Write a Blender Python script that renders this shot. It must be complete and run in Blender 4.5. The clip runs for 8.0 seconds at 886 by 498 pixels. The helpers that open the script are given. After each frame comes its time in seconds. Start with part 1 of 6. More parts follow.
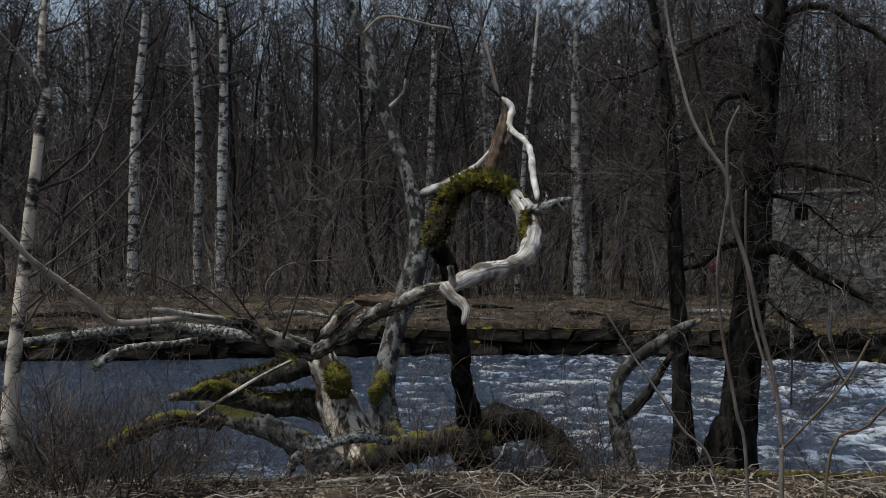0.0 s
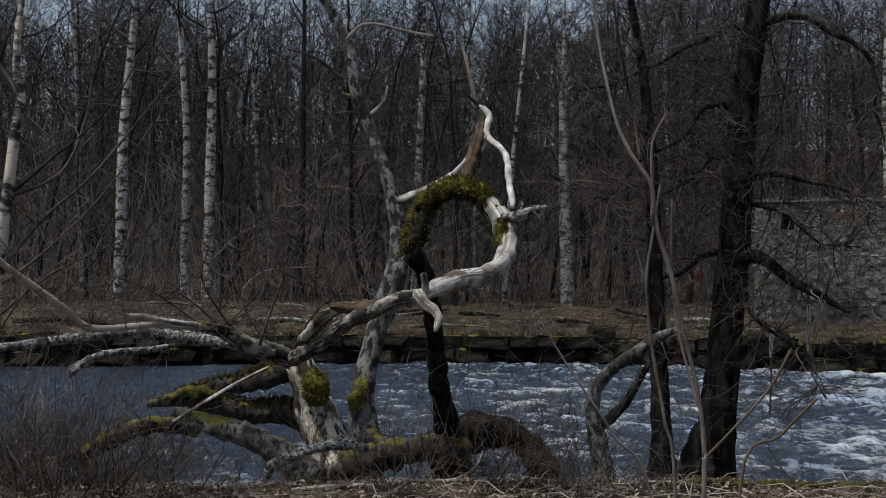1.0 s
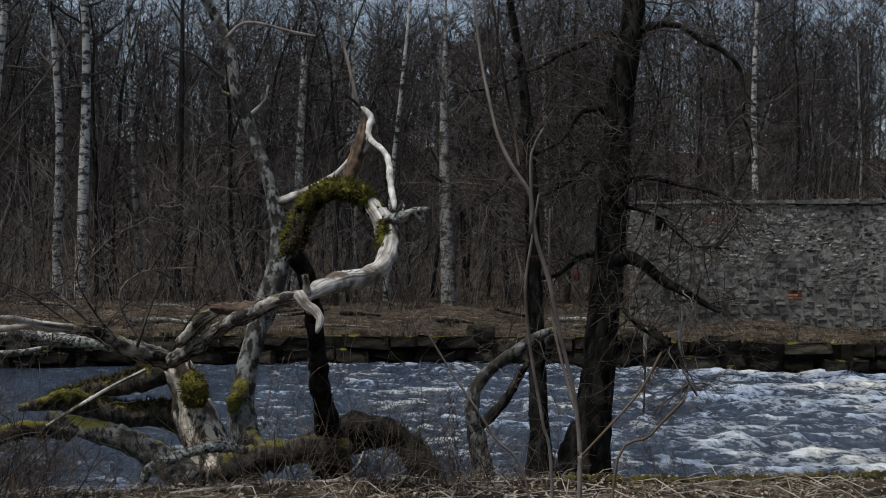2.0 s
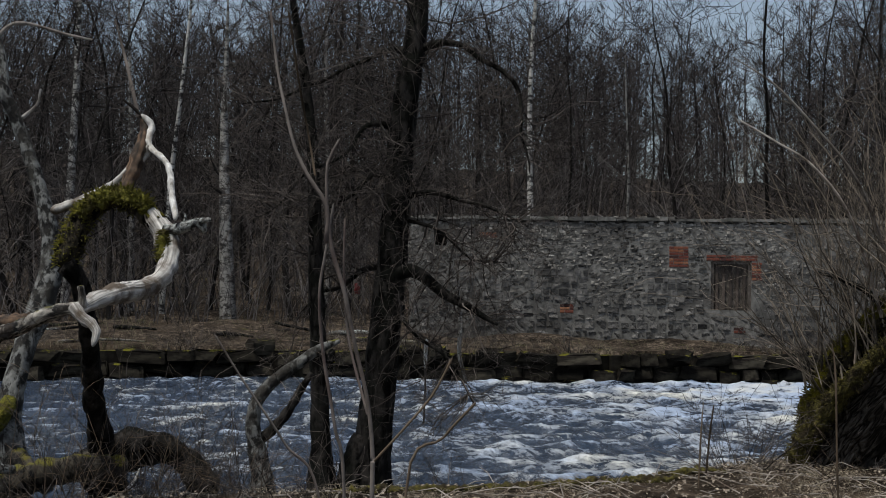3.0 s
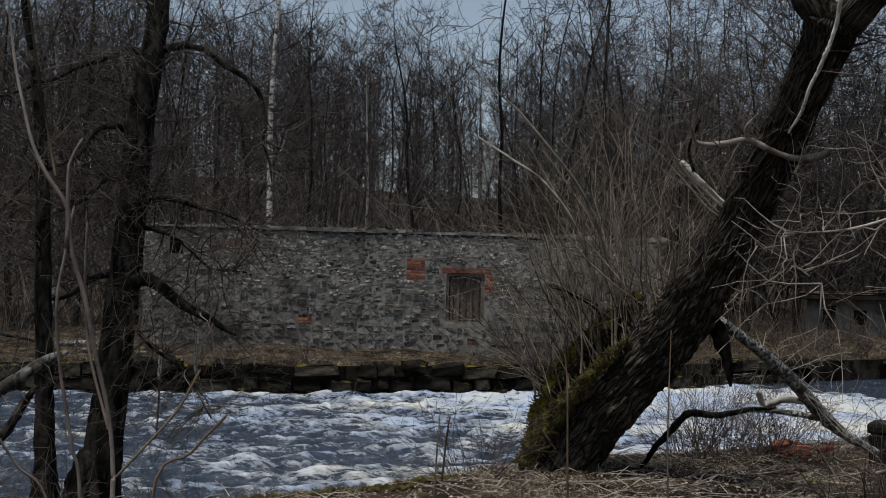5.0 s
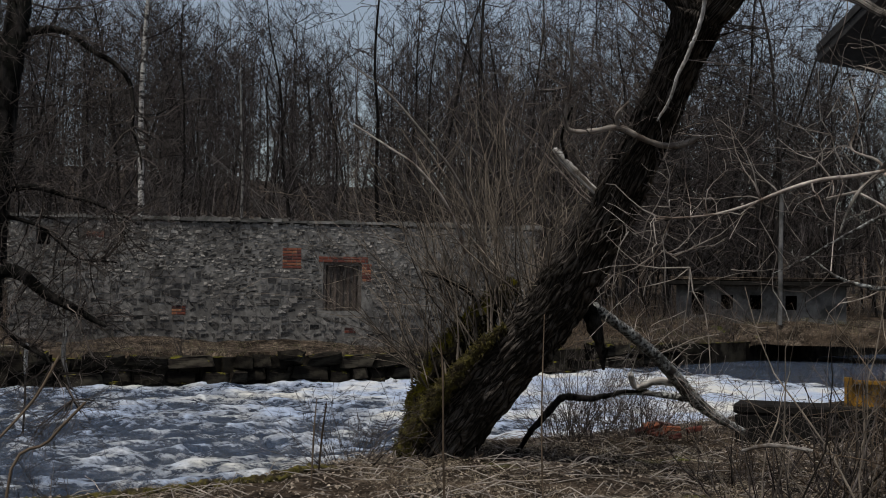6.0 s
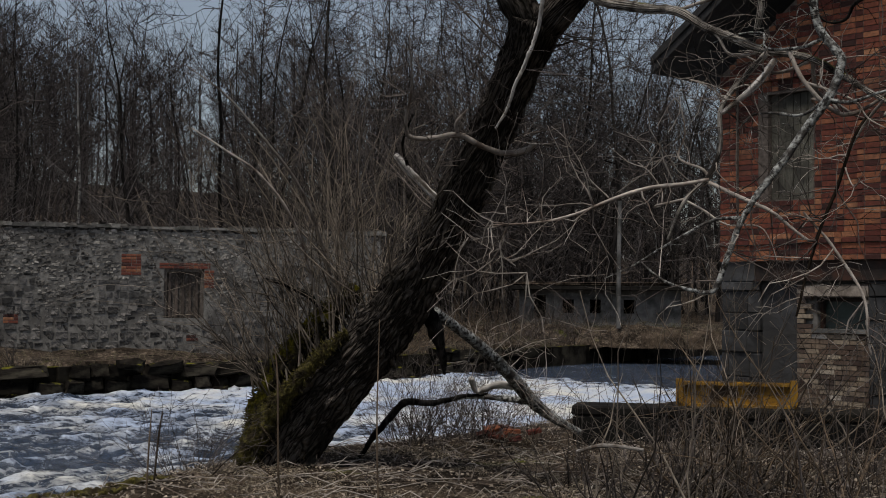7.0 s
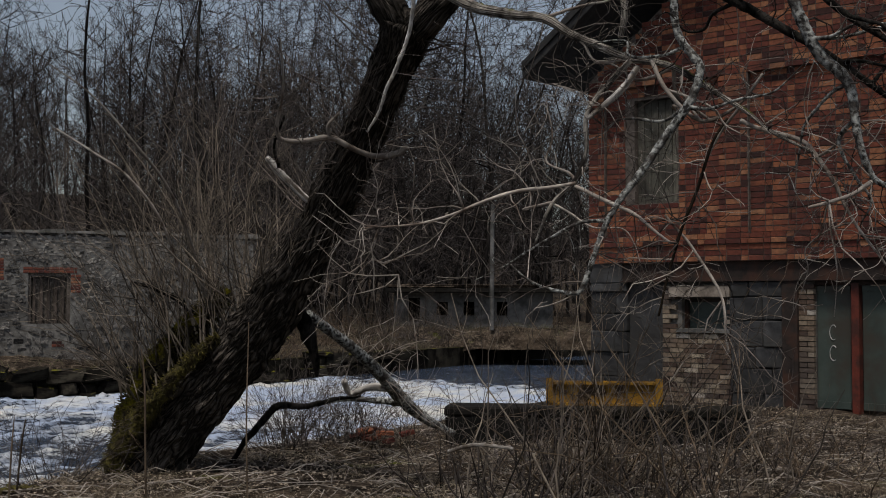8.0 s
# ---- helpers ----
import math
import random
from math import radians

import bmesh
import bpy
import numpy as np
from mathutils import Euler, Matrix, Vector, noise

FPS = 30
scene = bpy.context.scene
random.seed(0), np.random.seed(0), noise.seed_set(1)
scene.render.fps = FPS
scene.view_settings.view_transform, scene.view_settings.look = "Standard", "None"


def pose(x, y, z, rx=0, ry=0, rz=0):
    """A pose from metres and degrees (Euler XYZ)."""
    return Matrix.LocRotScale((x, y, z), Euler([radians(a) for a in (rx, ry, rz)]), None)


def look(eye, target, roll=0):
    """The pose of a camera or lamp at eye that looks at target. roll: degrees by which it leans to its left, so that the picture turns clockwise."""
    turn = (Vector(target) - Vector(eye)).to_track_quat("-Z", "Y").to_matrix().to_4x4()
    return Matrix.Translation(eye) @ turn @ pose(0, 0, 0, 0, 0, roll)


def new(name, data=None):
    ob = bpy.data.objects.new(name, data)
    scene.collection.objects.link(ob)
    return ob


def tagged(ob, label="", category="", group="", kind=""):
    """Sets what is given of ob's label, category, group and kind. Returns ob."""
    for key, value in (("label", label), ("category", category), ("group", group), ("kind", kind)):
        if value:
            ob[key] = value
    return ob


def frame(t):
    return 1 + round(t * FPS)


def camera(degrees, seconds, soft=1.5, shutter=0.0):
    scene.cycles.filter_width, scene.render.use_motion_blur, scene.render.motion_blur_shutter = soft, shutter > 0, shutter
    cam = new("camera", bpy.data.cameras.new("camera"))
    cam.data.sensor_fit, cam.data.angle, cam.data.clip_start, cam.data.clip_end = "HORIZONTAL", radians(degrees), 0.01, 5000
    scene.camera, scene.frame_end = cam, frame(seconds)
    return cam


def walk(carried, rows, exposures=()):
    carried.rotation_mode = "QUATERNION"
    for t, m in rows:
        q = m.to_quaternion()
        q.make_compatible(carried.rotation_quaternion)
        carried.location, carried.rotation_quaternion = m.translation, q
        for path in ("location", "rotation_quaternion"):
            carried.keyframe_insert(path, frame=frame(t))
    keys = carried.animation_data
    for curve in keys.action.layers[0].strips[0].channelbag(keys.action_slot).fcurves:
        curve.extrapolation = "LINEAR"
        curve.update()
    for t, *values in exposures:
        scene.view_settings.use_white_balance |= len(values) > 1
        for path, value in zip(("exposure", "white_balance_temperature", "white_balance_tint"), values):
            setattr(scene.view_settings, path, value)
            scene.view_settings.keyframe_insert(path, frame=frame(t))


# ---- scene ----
cam = camera(40.95, 8.0, soft=1.0)
PATH = [
    (0, pose(0.090, 0.043, 1.615, 90.372, -0.210, -0.232)),
    (0.5, pose(0.127, 0.037, 1.619, 90.548, -0.312, -0.927)),
    (1, pose(0.193, 0.042, 1.617, 90.720, -0.520, -0.674)),
    (1.2, pose(0.215, 0.038, 1.615, 90.670, -0.632, -0.716)),
    (2.3, pose(0.171, -0.022, 1.631, 90.885, -0.610, -9.772)),
    (2.5, pose(0.166, -0.030, 1.624, 91.020, -0.739, -11.912)),
    (3, pose(0.154, -0.031, 1.620, 91.542, -0.866, -17.027)),
    (3.5, pose(0.149, -0.025, 1.616, 91.813, -0.879, -21.549)),
    (4, pose(0.143, -0.022, 1.615, 92.232, -1.367, -24.488)),
    (4.5, pose(0.134, -0.009, 1.623, 92.456, -1.611, -26.984)),
    (6, pose(0.162, 0.015, 1.604, 91.893, -0.768, -35.552)),
    (6.5, pose(0.164, -0.007, 1.606, 92.120, -0.693, -38.893)),
    (7, pose(0.189, -0.029, 1.605, 92.249, -0.439, -42.928)),
    (7.5, pose(0.172, -0.059, 1.602, 92.346, -0.275, -46.322)),
    (8, pose(0.169, -0.082, 1.599, 92.422, -0.055, -48.947)),
]
EXPO = -0.36
walk(cam, PATH, exposures=[(0.0, EXPO, 6550, 6), (2.3, EXPO, 6570, 6), (3.5, EXPO - 0.08, 6600, 6), (4.7, EXPO - 0.08, 6650, 6), (5.9, EXPO - 0.2, 6850, 9), (8.0, EXPO - 0.35, 6950, 10)])

# ---- light: a bright hazy sky with a soft high sun to the side ----
SUN_EL, SUN_AZ = 68.0, 242.0
world = bpy.data.worlds.new("sky")
scene.world = world
world.use_nodes = True
wn = world.node_tree.nodes
sky = wn.new("ShaderNodeTexSky")
sky.sky_type = "NISHITA"
sky.sun_disc = False
sky.sun_elevation, sky.sun_rotation = radians(SUN_EL), radians(SUN_AZ)
sky.dust_density, sky.air_density, sky.ozone_density = 2.0, 1.0, 1.0
wn["Background"].inputs["Strength"].default_value = 0.15
haze = wn.new("ShaderNodeHueSaturation")
haze.inputs["Saturation"].default_value = 0.76
haze.inputs["Value"].default_value = 1.0
world.node_tree.links.new(sky.outputs["Color"], haze.inputs["Color"])
world.node_tree.links.new(haze.outputs["Color"], wn["Background"].inputs["Color"])
sun = new("sun", bpy.data.lights.new("sun", "SUN"))
sun.data.energy, sun.data.angle, sun.data.color = 4.2, radians(9), (1.0, 0.975, 0.94)
_a, _e = radians(SUN_AZ), radians(SUN_EL)
sun.matrix_world = look((math.sin(_a) * math.cos(_e) * 50, math.cos(_a) * math.cos(_e) * 50, math.sin(_e) * 50), (0, 0, 0))


# ---- materials ----
def links(m, a, b):
    m.node_tree.links.new(a, b)


def ramp(m, fac, stops):
    r = m.node_tree.nodes.new("ShaderNodeValToRGB")
    while len(r.color_ramp.elements) < len(stops):
        r.color_ramp.elements.new(0.5)
    for e, (p, c) in zip(r.color_ramp.elements, stops):
        e.position = p
        e.color = (*c, 1) if len(c) == 3 else c
    links(m, fac, r.inputs[0])
    return r.outputs[0]


def noise_tex(m, scale, stretch=(1, 1, 1), coord="Object", detail=6.0, rough=0.6, distortion=0.0):
    n = m.node_tree.nodes
    tc = n.new("ShaderNodeTexCoord")
    mp = n.new("ShaderNodeMapping")
    mp.inputs["Scale"].default_value = stretch
    links(m, tc.outputs[coord], mp.inputs["Vector"])
    t = n.new("ShaderNodeTexNoise")
    t.inputs["Scale"].default_value = scale
    t.inputs["Detail"].default_value = detail
    t.inputs["Roughness"].default_value = rough
    t.inputs["Distortion"].default_value = distortion
    links(m, mp.outputs[0], t.inputs["Vector"])
    return t.outputs["Fac"]


def mix(m, fac, a, b, blend="MIX"):
    x = m.node_tree.nodes.new("ShaderNodeMix")
    x.data_type, x.blend_type = "RGBA", blend
    if isinstance(fac, (int, float)):
        x.inputs[0].default_value = fac
    else:
        links(m, fac, x.inputs[0])
    for s, v in ((6, a), (7, b)):
        if isinstance(v, tuple):
            x.inputs[s].default_value = (*v, 1)
        else:
            links(m, v, x.inputs[s])
    return x.outputs[2]


def calc(m, op, a, b=0.0):
    x = m.node_tree.nodes.new("ShaderNodeMath")
    x.operation = op
    for s, v in ((0, a), (1, b)):
        if isinstance(v, (int, float)):
            x.inputs[s].default_value = v
        else:
            links(m, v, x.inputs[s])
    return x.outputs[0]


def blank(name, rough=0.85):
    m = bpy.data.materials.new(name)
    m.use_nodes = True
    b = m.node_tree.nodes["Principled BSDF"]
    b.inputs["Roughness"].default_value = rough
    b.inputs["Specular IOR Level"].default_value = 0.3
    return m, b


def bump(m, b, height, strength, distance=0.02):
    x = m.node_tree.nodes.new("ShaderNodeBump")
    x.inputs["Strength"].default_value = strength
    x.inputs["Distance"].default_value = distance
    links(m, height, x.inputs["Height"])
    links(m, x.outputs[0], b.inputs["Normal"])


def up_facing(m):
    g = m.node_tree.nodes.new("ShaderNodeNewGeometry")
    s = m.node_tree.nodes.new("ShaderNodeSeparateXYZ")
    links(m, g.outputs["Normal"], s.inputs[0])
    return s.outputs["Z"]


def piece_random(m):
    """A number for each piece, whether it is an object or an island of a joined mesh."""
    n = m.node_tree.nodes
    o, g = n.new("ShaderNodeObjectInfo"), n.new("ShaderNodeNewGeometry")
    return calc(m, "FRACT", calc(m, "ADD", o.outputs["Random"], g.outputs["Random Per Island"]))


def rough_stuff(name, dark, light, scale, stain=None, stain_scale=1.0, stretch=(1, 1, 1), coord="Object", rough=0.85,
                relief=0.5, distance=0.02, moss=0.0, moss_col=(0.09, 0.085, 0.012), spread=0.0, contrast=0.22):
    m, b = blank(name, rough)
    f = noise_tex(m, scale, stretch, coord, 8.0)
    c = ramp(m, f, [(0.5 - contrast, dark), (0.5 + contrast, light)])
    if stain:
        c = mix(m, ramp(m, noise_tex(m, stain_scale, detail=4.0), [(0.46, (0, 0, 0)), (0.62, (1, 1, 1))]), c, stain)
    if spread:
        r = piece_random(m)
        v = ramp(m, r, [(0.0, (1 - spread,) * 3), (1.0, (1 + spread,) * 3)])
        c = mix(m, 1.0, c, v, "MULTIPLY")
    if moss:
        up = up_facing(m)
        g = calc(m, "ADD", calc(m, "MULTIPLY", up, 0.35), noise_tex(m, 3.0, detail=5.0))
        fac = ramp(m, g, [(0.86 - moss * 0.4, (0, 0, 0)), (0.93 - moss * 0.4, (1, 1, 1))])
        mc = mix(m, noise_tex(m, 30.0), tuple(x * 0.4 for x in moss_col), tuple(x * 1.7 for x in moss_col))
        c = mix(m, fac, c, mc)
    links(m, c, b.inputs["Base Color"])
    bump(m, b, f, relief, distance)
    return m


def birch_bark(name, tone=1.0, warm=(1.0, 0.96, 0.90), rings=9.0):
    m, b = blank(name, 0.7)
    f = noise_tex(m, 2.6, (1, 1, 2.0), detail=7.0, rough=0.72)
    marks = ramp(m, f, [(0.44, (0, 0, 0)), (0.52, (1, 1, 1))])
    lines = ramp(m, noise_tex(m, rings, (0.35, 0.35, 4.0), detail=3.0), [(0.33, (0.35, 0.35, 0.35)), (0.40, (1, 1, 1))])
    white = mix(m, noise_tex(m, 14.0), tuple(0.42 * tone * w for w in warm), tuple(0.78 * tone * w for w in warm))
    c = mix(m, calc(m, "MULTIPLY", marks, lines), (0.022, 0.02, 0.019), white)
    links(m, c, b.inputs["Base Color"])
    bump(m, b, f, 0.3, 0.01)
    return m


BARK_DARK = rough_stuff("dark_bark", (0.002, 0.0018, 0.0016), (0.036, 0.032, 0.029), 11, (0.009, 0.0092, 0.0075), 5.0, (1, 1, 0.35), relief=1.0, distance=0.06, contrast=0.075)
def furrowed_bark():
    """Long interlaced ridges; the furrows' shade between them is put into the colour as black."""
    m, b = blank("furrowed_bark", 0.9)
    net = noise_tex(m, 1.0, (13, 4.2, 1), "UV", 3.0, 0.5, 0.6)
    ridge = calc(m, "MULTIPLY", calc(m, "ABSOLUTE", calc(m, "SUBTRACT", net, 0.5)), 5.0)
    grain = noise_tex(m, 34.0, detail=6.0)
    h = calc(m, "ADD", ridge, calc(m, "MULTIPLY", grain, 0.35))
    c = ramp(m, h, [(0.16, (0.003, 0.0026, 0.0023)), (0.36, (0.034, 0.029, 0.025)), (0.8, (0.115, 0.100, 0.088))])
    c = mix(m, ramp(m, noise_tex(m, 3.5, detail=4.0), [(0.48, (0, 0, 0)), (0.66, (0.7, 0.7, 0.7))]), c, (0.018, 0.016, 0.012))
    links(m, c, b.inputs["Base Color"])
    bump(m, b, h, 1.0, 0.06)
    return m


BARK_FURROWED = furrowed_bark()
BARK_GREY = rough_stuff("grey_lichen_bark", (0.008, 0.0075, 0.0068), (0.18, 0.18, 0.171), 15, (0.028, 0.025, 0.021), 5.0, (1, 1, 0.6), relief=1.0, distance=0.04, moss=0.16, contrast=0.05)
BARK_MOSS = rough_stuff("mossy_bark", (0.004, 0.0035, 0.003), (0.075, 0.063, 0.047), 16, (0.015, 0.013, 0.010), 3.0, (1, 1, 0.5), relief=1.0, distance=0.04, moss=0.30, moss_col=(0.095, 0.085, 0.010), contrast=0.08)
BARK_MOSSY = rough_stuff("moss_grown_bark", (0.003, 0.0026, 0.002), (0.05, 0.042, 0.030), 16, (0.012, 0.011, 0.006), 3.0, (1, 1, 0.5), relief=1.0, distance=0.05, moss=0.80, moss_col=(0.070, 0.062, 0.007), contrast=0.08)
MOSS = rough_stuff("moss", (0.03, 0.032, 0.004), (0.17, 0.155, 0.02), 38, (0.05, 0.04, 0.012), 9, relief=1.0, distance=0.03, rough=1.0)
MOSS_DARK = rough_stuff("dull_moss", (0.010, 0.009, 0.003), (0.125, 0.105, 0.022), 26, (0.03, 0.022, 0.010), 9, relief=1.0, distance=0.05, rough=1.0, contrast=0.17)
SHOOT = rough_stuff("grey_shoot_bark", (0.035, 0.028, 0.023), (0.20, 0.165, 0.13), 5, relief=0.2, spread=0.8)
DEAD_PALE = rough_stuff("bleached_dead_wood", (0.03, 0.024, 0.019), (0.80, 0.765, 0.72), 1.0, (0.09, 0.068, 0.05), 4.5, (6.5, 1.3, 1), "UV", rough=0.8, relief=0.8, distance=0.02, contrast=0.15)
STUMP_BARK = rough_stuff("flaking_pale_bark", (0.012, 0.009, 0.0065), (0.62, 0.55, 0.46), 13, (0.085, 0.062, 0.044), 5.0, (1, 1, 0.35), relief=1.0, distance=0.05, contrast=0.06)
DEAD_WHITE = rough_stuff("peeled_white_wood", (0.20, 0.185, 0.165), (0.80, 0.785, 0.76), 16, (0.34, 0.31, 0.27), 9.0, (1, 1, 0.4), rough=0.8, relief=0.6, contrast=0.16)
DEAD_GREY = rough_stuff("weathered_grey_wood", (0.005, 0.0042, 0.0035), (0.46, 0.42, 0.37), 1.0, (0.022, 0.016, 0.012), 5.0, (10, 3, 1), "UV", rough=0.85, relief=1.0, distance=0.04, moss=0.16, contrast=0.07)
DEAD_ROT = rough_stuff("rotten_brown_wood", (0.008, 0.006, 0.005), (0.17, 0.105, 0.065), 1.0, (0.03, 0.022, 0.016), 6, (8, 3, 1), "UV", relief=1.0, contrast=0.15)
LICHEN_LOG = rough_stuff("lichen_log_bark", (0.016, 0.015, 0.014), (0.35, 0.36, 0.345), 30, (0.04, 0.034, 0.03), 8, relief=1.0, contrast=0.08)
BIRCH = birch_bark("birch_bark", 0.72)
BIRCH_DIM = birch_bark("dull_birch_bark", 0.40)
TWIG_DARK = rough_stuff("dark_twig", (0.020, 0.017, 0.0155), (0.12, 0.102, 0.092), 5, relief=0.2, spread=0.75)
TWIG_BROWN = rough_stuff("brown_twig", (0.022, 0.0165, 0.012), (0.15, 0.112, 0.080), 5, relief=0.2, spread=0.85)
TWIG_PALE = rough_stuff("pale_twig", (0.13, 0.11, 0.095), (0.50, 0.45, 0.40), 12, (0.10, 0.075, 0.06), 6, relief=0.4, spread=0.35)
TAN_BRANCH = rough_stuff("bare_tan_branch", (0.22, 0.18, 0.145), (0.66, 0.58, 0.50), 10, (0.16, 0.12, 0.095), 5, relief=0.5)
SAPLING = rough_stuff("sapling_bark", (0.05, 0.042, 0.037), (0.21, 0.18, 0.162), 14, (0.07, 0.05, 0.045), 4, relief=0.4)
TWIG_FAR = rough_stuff("wood_twig", (0.012, 0.0102, 0.0098), (0.086, 0.076, 0.073), 1.5, relief=0.1, spread=0.9)
BRUSH_FAR = rough_stuff("brush_twig", (0.025, 0.0228, 0.0226), (0.150, 0.136, 0.132), 1.5, relief=0.1, spread=0.8)
TRUNK_FAR = rough_stuff("wood_trunk", (0.005, 0.0045, 0.0042), (0.040, 0.035, 0.032), 5, (0.011, 0.010, 0.0095), 0.6, (1, 1, 0.3), relief=0.6)
# Darker copy of the dry grass, with the trees' shade in its colour.
GRASS_FAR = rough_stuff("tree_shaded_grass", (0.045, 0.036, 0.026), (0.20, 0.165, 0.12), 3, (0.05, 0.05, 0.02), 0.5, relief=0.1, spread=0.7)
GRASS_DRY = rough_stuff("dry_grass", (0.10, 0.08, 0.057), (0.40, 0.34, 0.255), 6, relief=0.1, spread=0.55)
LEAF_DRY = rough_stuff("dry_leaf", (0.08, 0.063, 0.048), (0.31, 0.26, 0.205), 20, relief=0.2, spread=0.6)
STONE_PALE = rough_stuff("pale_rubble_stone", (0.035, 0.031, 0.028), (0.25, 0.235, 0.212), 10, (0.045, 0.040, 0.036), 0.6, relief=0.9, spread=0.85)
STONE_BLOCK = rough_stuff("grey_field_stone", (0.014, 0.0137, 0.014), (0.095, 0.091, 0.089), 9, (0.14, 0.13, 0.12), 2.0, relief=0.9, spread=0.6)
MORTAR = rough_stuff("lime_mortar", (0.045, 0.043, 0.040), (0.22, 0.21, 0.195), 7, (0.06, 0.056, 0.052), 0.9, relief=0.8)
# Darkened well below bare stone: the unlit wall face is in the colour.
QUAY_STONE = rough_stuff("shaded_quay_stone", (0.002, 0.0018, 0.0015), (0.016, 0.0135, 0.011), 6, (0.028, 0.025, 0.019), 1.8, relief=1.0, spread=0.7, moss=0.04)
CONCRETE = rough_stuff("old_concrete", (0.07, 0.07, 0.068), (0.19, 0.185, 0.178), 4, (0.05, 0.05, 0.047), 1.2, relief=0.5)
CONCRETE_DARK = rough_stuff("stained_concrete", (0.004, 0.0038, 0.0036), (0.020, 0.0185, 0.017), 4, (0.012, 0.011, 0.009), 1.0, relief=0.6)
# Stone colour lowered to stand for the shade of trees above the house.
BLUE_STONE = rough_stuff("blue_grey_stone", (0.008, 0.0083, 0.0092), (0.062, 0.063, 0.066), 4, (0.030, 0.029, 0.028), 1.6, relief=0.9, distance=0.04, spread=0.4)
RUST = rough_stuff("rusty_dark_steel", (0.008, 0.0065, 0.006), (0.034, 0.023, 0.019), 8, (0.05, 0.022, 0.014), 3, relief=0.5, rough=0.8)
ORANGE_RUST = rough_stuff("red_lead_paint", (0.07, 0.014, 0.009), (0.155, 0.033, 0.02), 9, (0.05, 0.016, 0.012), 4, relief=0.3, rough=0.6)
YELLOW = rough_stuff("chipped_yellow_paint", (0.12, 0.055, 0.006), (0.34, 0.18, 0.012), 7, (0.03, 0.016, 0.006), 4, relief=0.3, rough=0.6)
GREEN_DOOR = rough_stuff("green_metal_paint", (0.030, 0.042, 0.037), (0.062, 0.080, 0.070), 3, (0.045, 0.04, 0.032), 1.4, relief=0.15, rough=0.5)
OLD_BOARD = rough_stuff("grey_old_board", (0.05, 0.048, 0.038), (0.15, 0.142, 0.115), 8, (0.04, 0.037, 0.03), 2, (8, 8, 0.7), relief=0.6, spread=0.3)
FRAME_BOARD = rough_stuff("worn_frame_board", (0.045, 0.036, 0.031), (0.17, 0.145, 0.125), 8, (0.05, 0.04, 0.034), 2, (8, 8, 0.7), relief=0.6)
BROWN_BOARD = rough_stuff("brown_old_board", (0.025, 0.019, 0.016), (0.11, 0.085, 0.07), 8, (0.03, 0.022, 0.018), 2, (8, 8, 0.7), relief=0.6, spread=0.4)
ROOFING = rough_stuff("dark_roof_felt", (0.010, 0.010, 0.011), (0.035, 0.034, 0.034), 5, relief=0.3)
# Near-black that puts the darkness of hollows into the surface colour.
BLACK = rough_stuff("hollow_shade_black", (0.006, 0.006, 0.006), (0.014, 0.013, 0.012), 3, relief=0.1)
PAINT_WHITE = rough_stuff("faded_white_paint", (0.3, 0.3, 0.29), (0.5, 0.5, 0.48), 12, relief=0.1)
RED_CLOTH = rough_stuff("faded_red_plastic", (0.07, 0.012, 0.012), (0.15, 0.02, 0.02), 9, relief=0.2)


def brick_material(name, stops, stain):
    m, b = blank(name, 0.88)
    c = ramp(m, piece_random(m), stops)
    f = noise_tex(m, 18.0, detail=6.0)
    c = mix(m, 1.0, c, ramp(m, f, [(0.3, (0.55, 0.55, 0.55)), (0.7, (1.25, 1.2, 1.15))]), "MULTIPLY")
    c = mix(m, ramp(m, noise_tex(m, 0.9, detail=5.0), [(0.50, (0, 0, 0)), (0.66, (0.75, 0.75, 0.75))]), c, stain)
    links(m, c, b.inputs["Base Color"])
    bump(m, b, f, 0.5, 0.01)
    return m


# Brick tones include a cut for tree shade over the house front.
BRICK = brick_material("red_brick", [(0.0, (0.028, 0.013, 0.012)), (0.25, (0.10, 0.027, 0.020)), (0.6, (0.155, 0.046, 0.028)), (0.85, (0.24, 0.09, 0.046)), (1.0, (0.30, 0.145, 0.08))], (0.05, 0.022, 0.019))
BRICK_PALE = brick_material("smoke_stained_brick", [(0.0, (0.035, 0.022, 0.019)), (0.3, (0.10, 0.068, 0.052)), (0.65, (0.20, 0.155, 0.115)), (0.9, (0.33, 0.28, 0.215)), (1.0, (0.48, 0.45, 0.41))], (0.075, 0.06, 0.052))


def ground_material():
    m, b = blank("leaf_litter", 0.95)
    f = noise_tex(m, 9.0, detail=10.0, rough=0.75)
    c = ramp(m, f, [(0.38, (0.006, 0.005, 0.0042)), (0.52, (0.048, 0.038, 0.030)), (0.68, (0.20, 0.166, 0.132))])
    c = mix(m, ramp(m, noise_tex(m, 0.55, detail=4.0), [(0.48, (0, 0, 0)), (0.62, (0.8, 0.8, 0.8))]), c, (0.055, 0.042, 0.031))
    c = mix(m, ramp(m, noise_tex(m, 0.8, detail=6.0, distortion=0.5), [(0.64, (0, 0, 0)), (0.70, (1, 1, 1))]), c, (0.055, 0.06, 0.014))
    c = mix(m, 1.0, c, ramp(m, noise_tex(m, 1.6, detail=9.0, rough=0.7), [(0.40, (0.35, 0.34, 0.33)), (0.62, (1.6, 1.55, 1.5))]), "MULTIPLY")
    links(m, c, b.inputs["Base Color"])
    bump(m, b, f, 0.9, 0.05)
    return m


LITTER = ground_material()


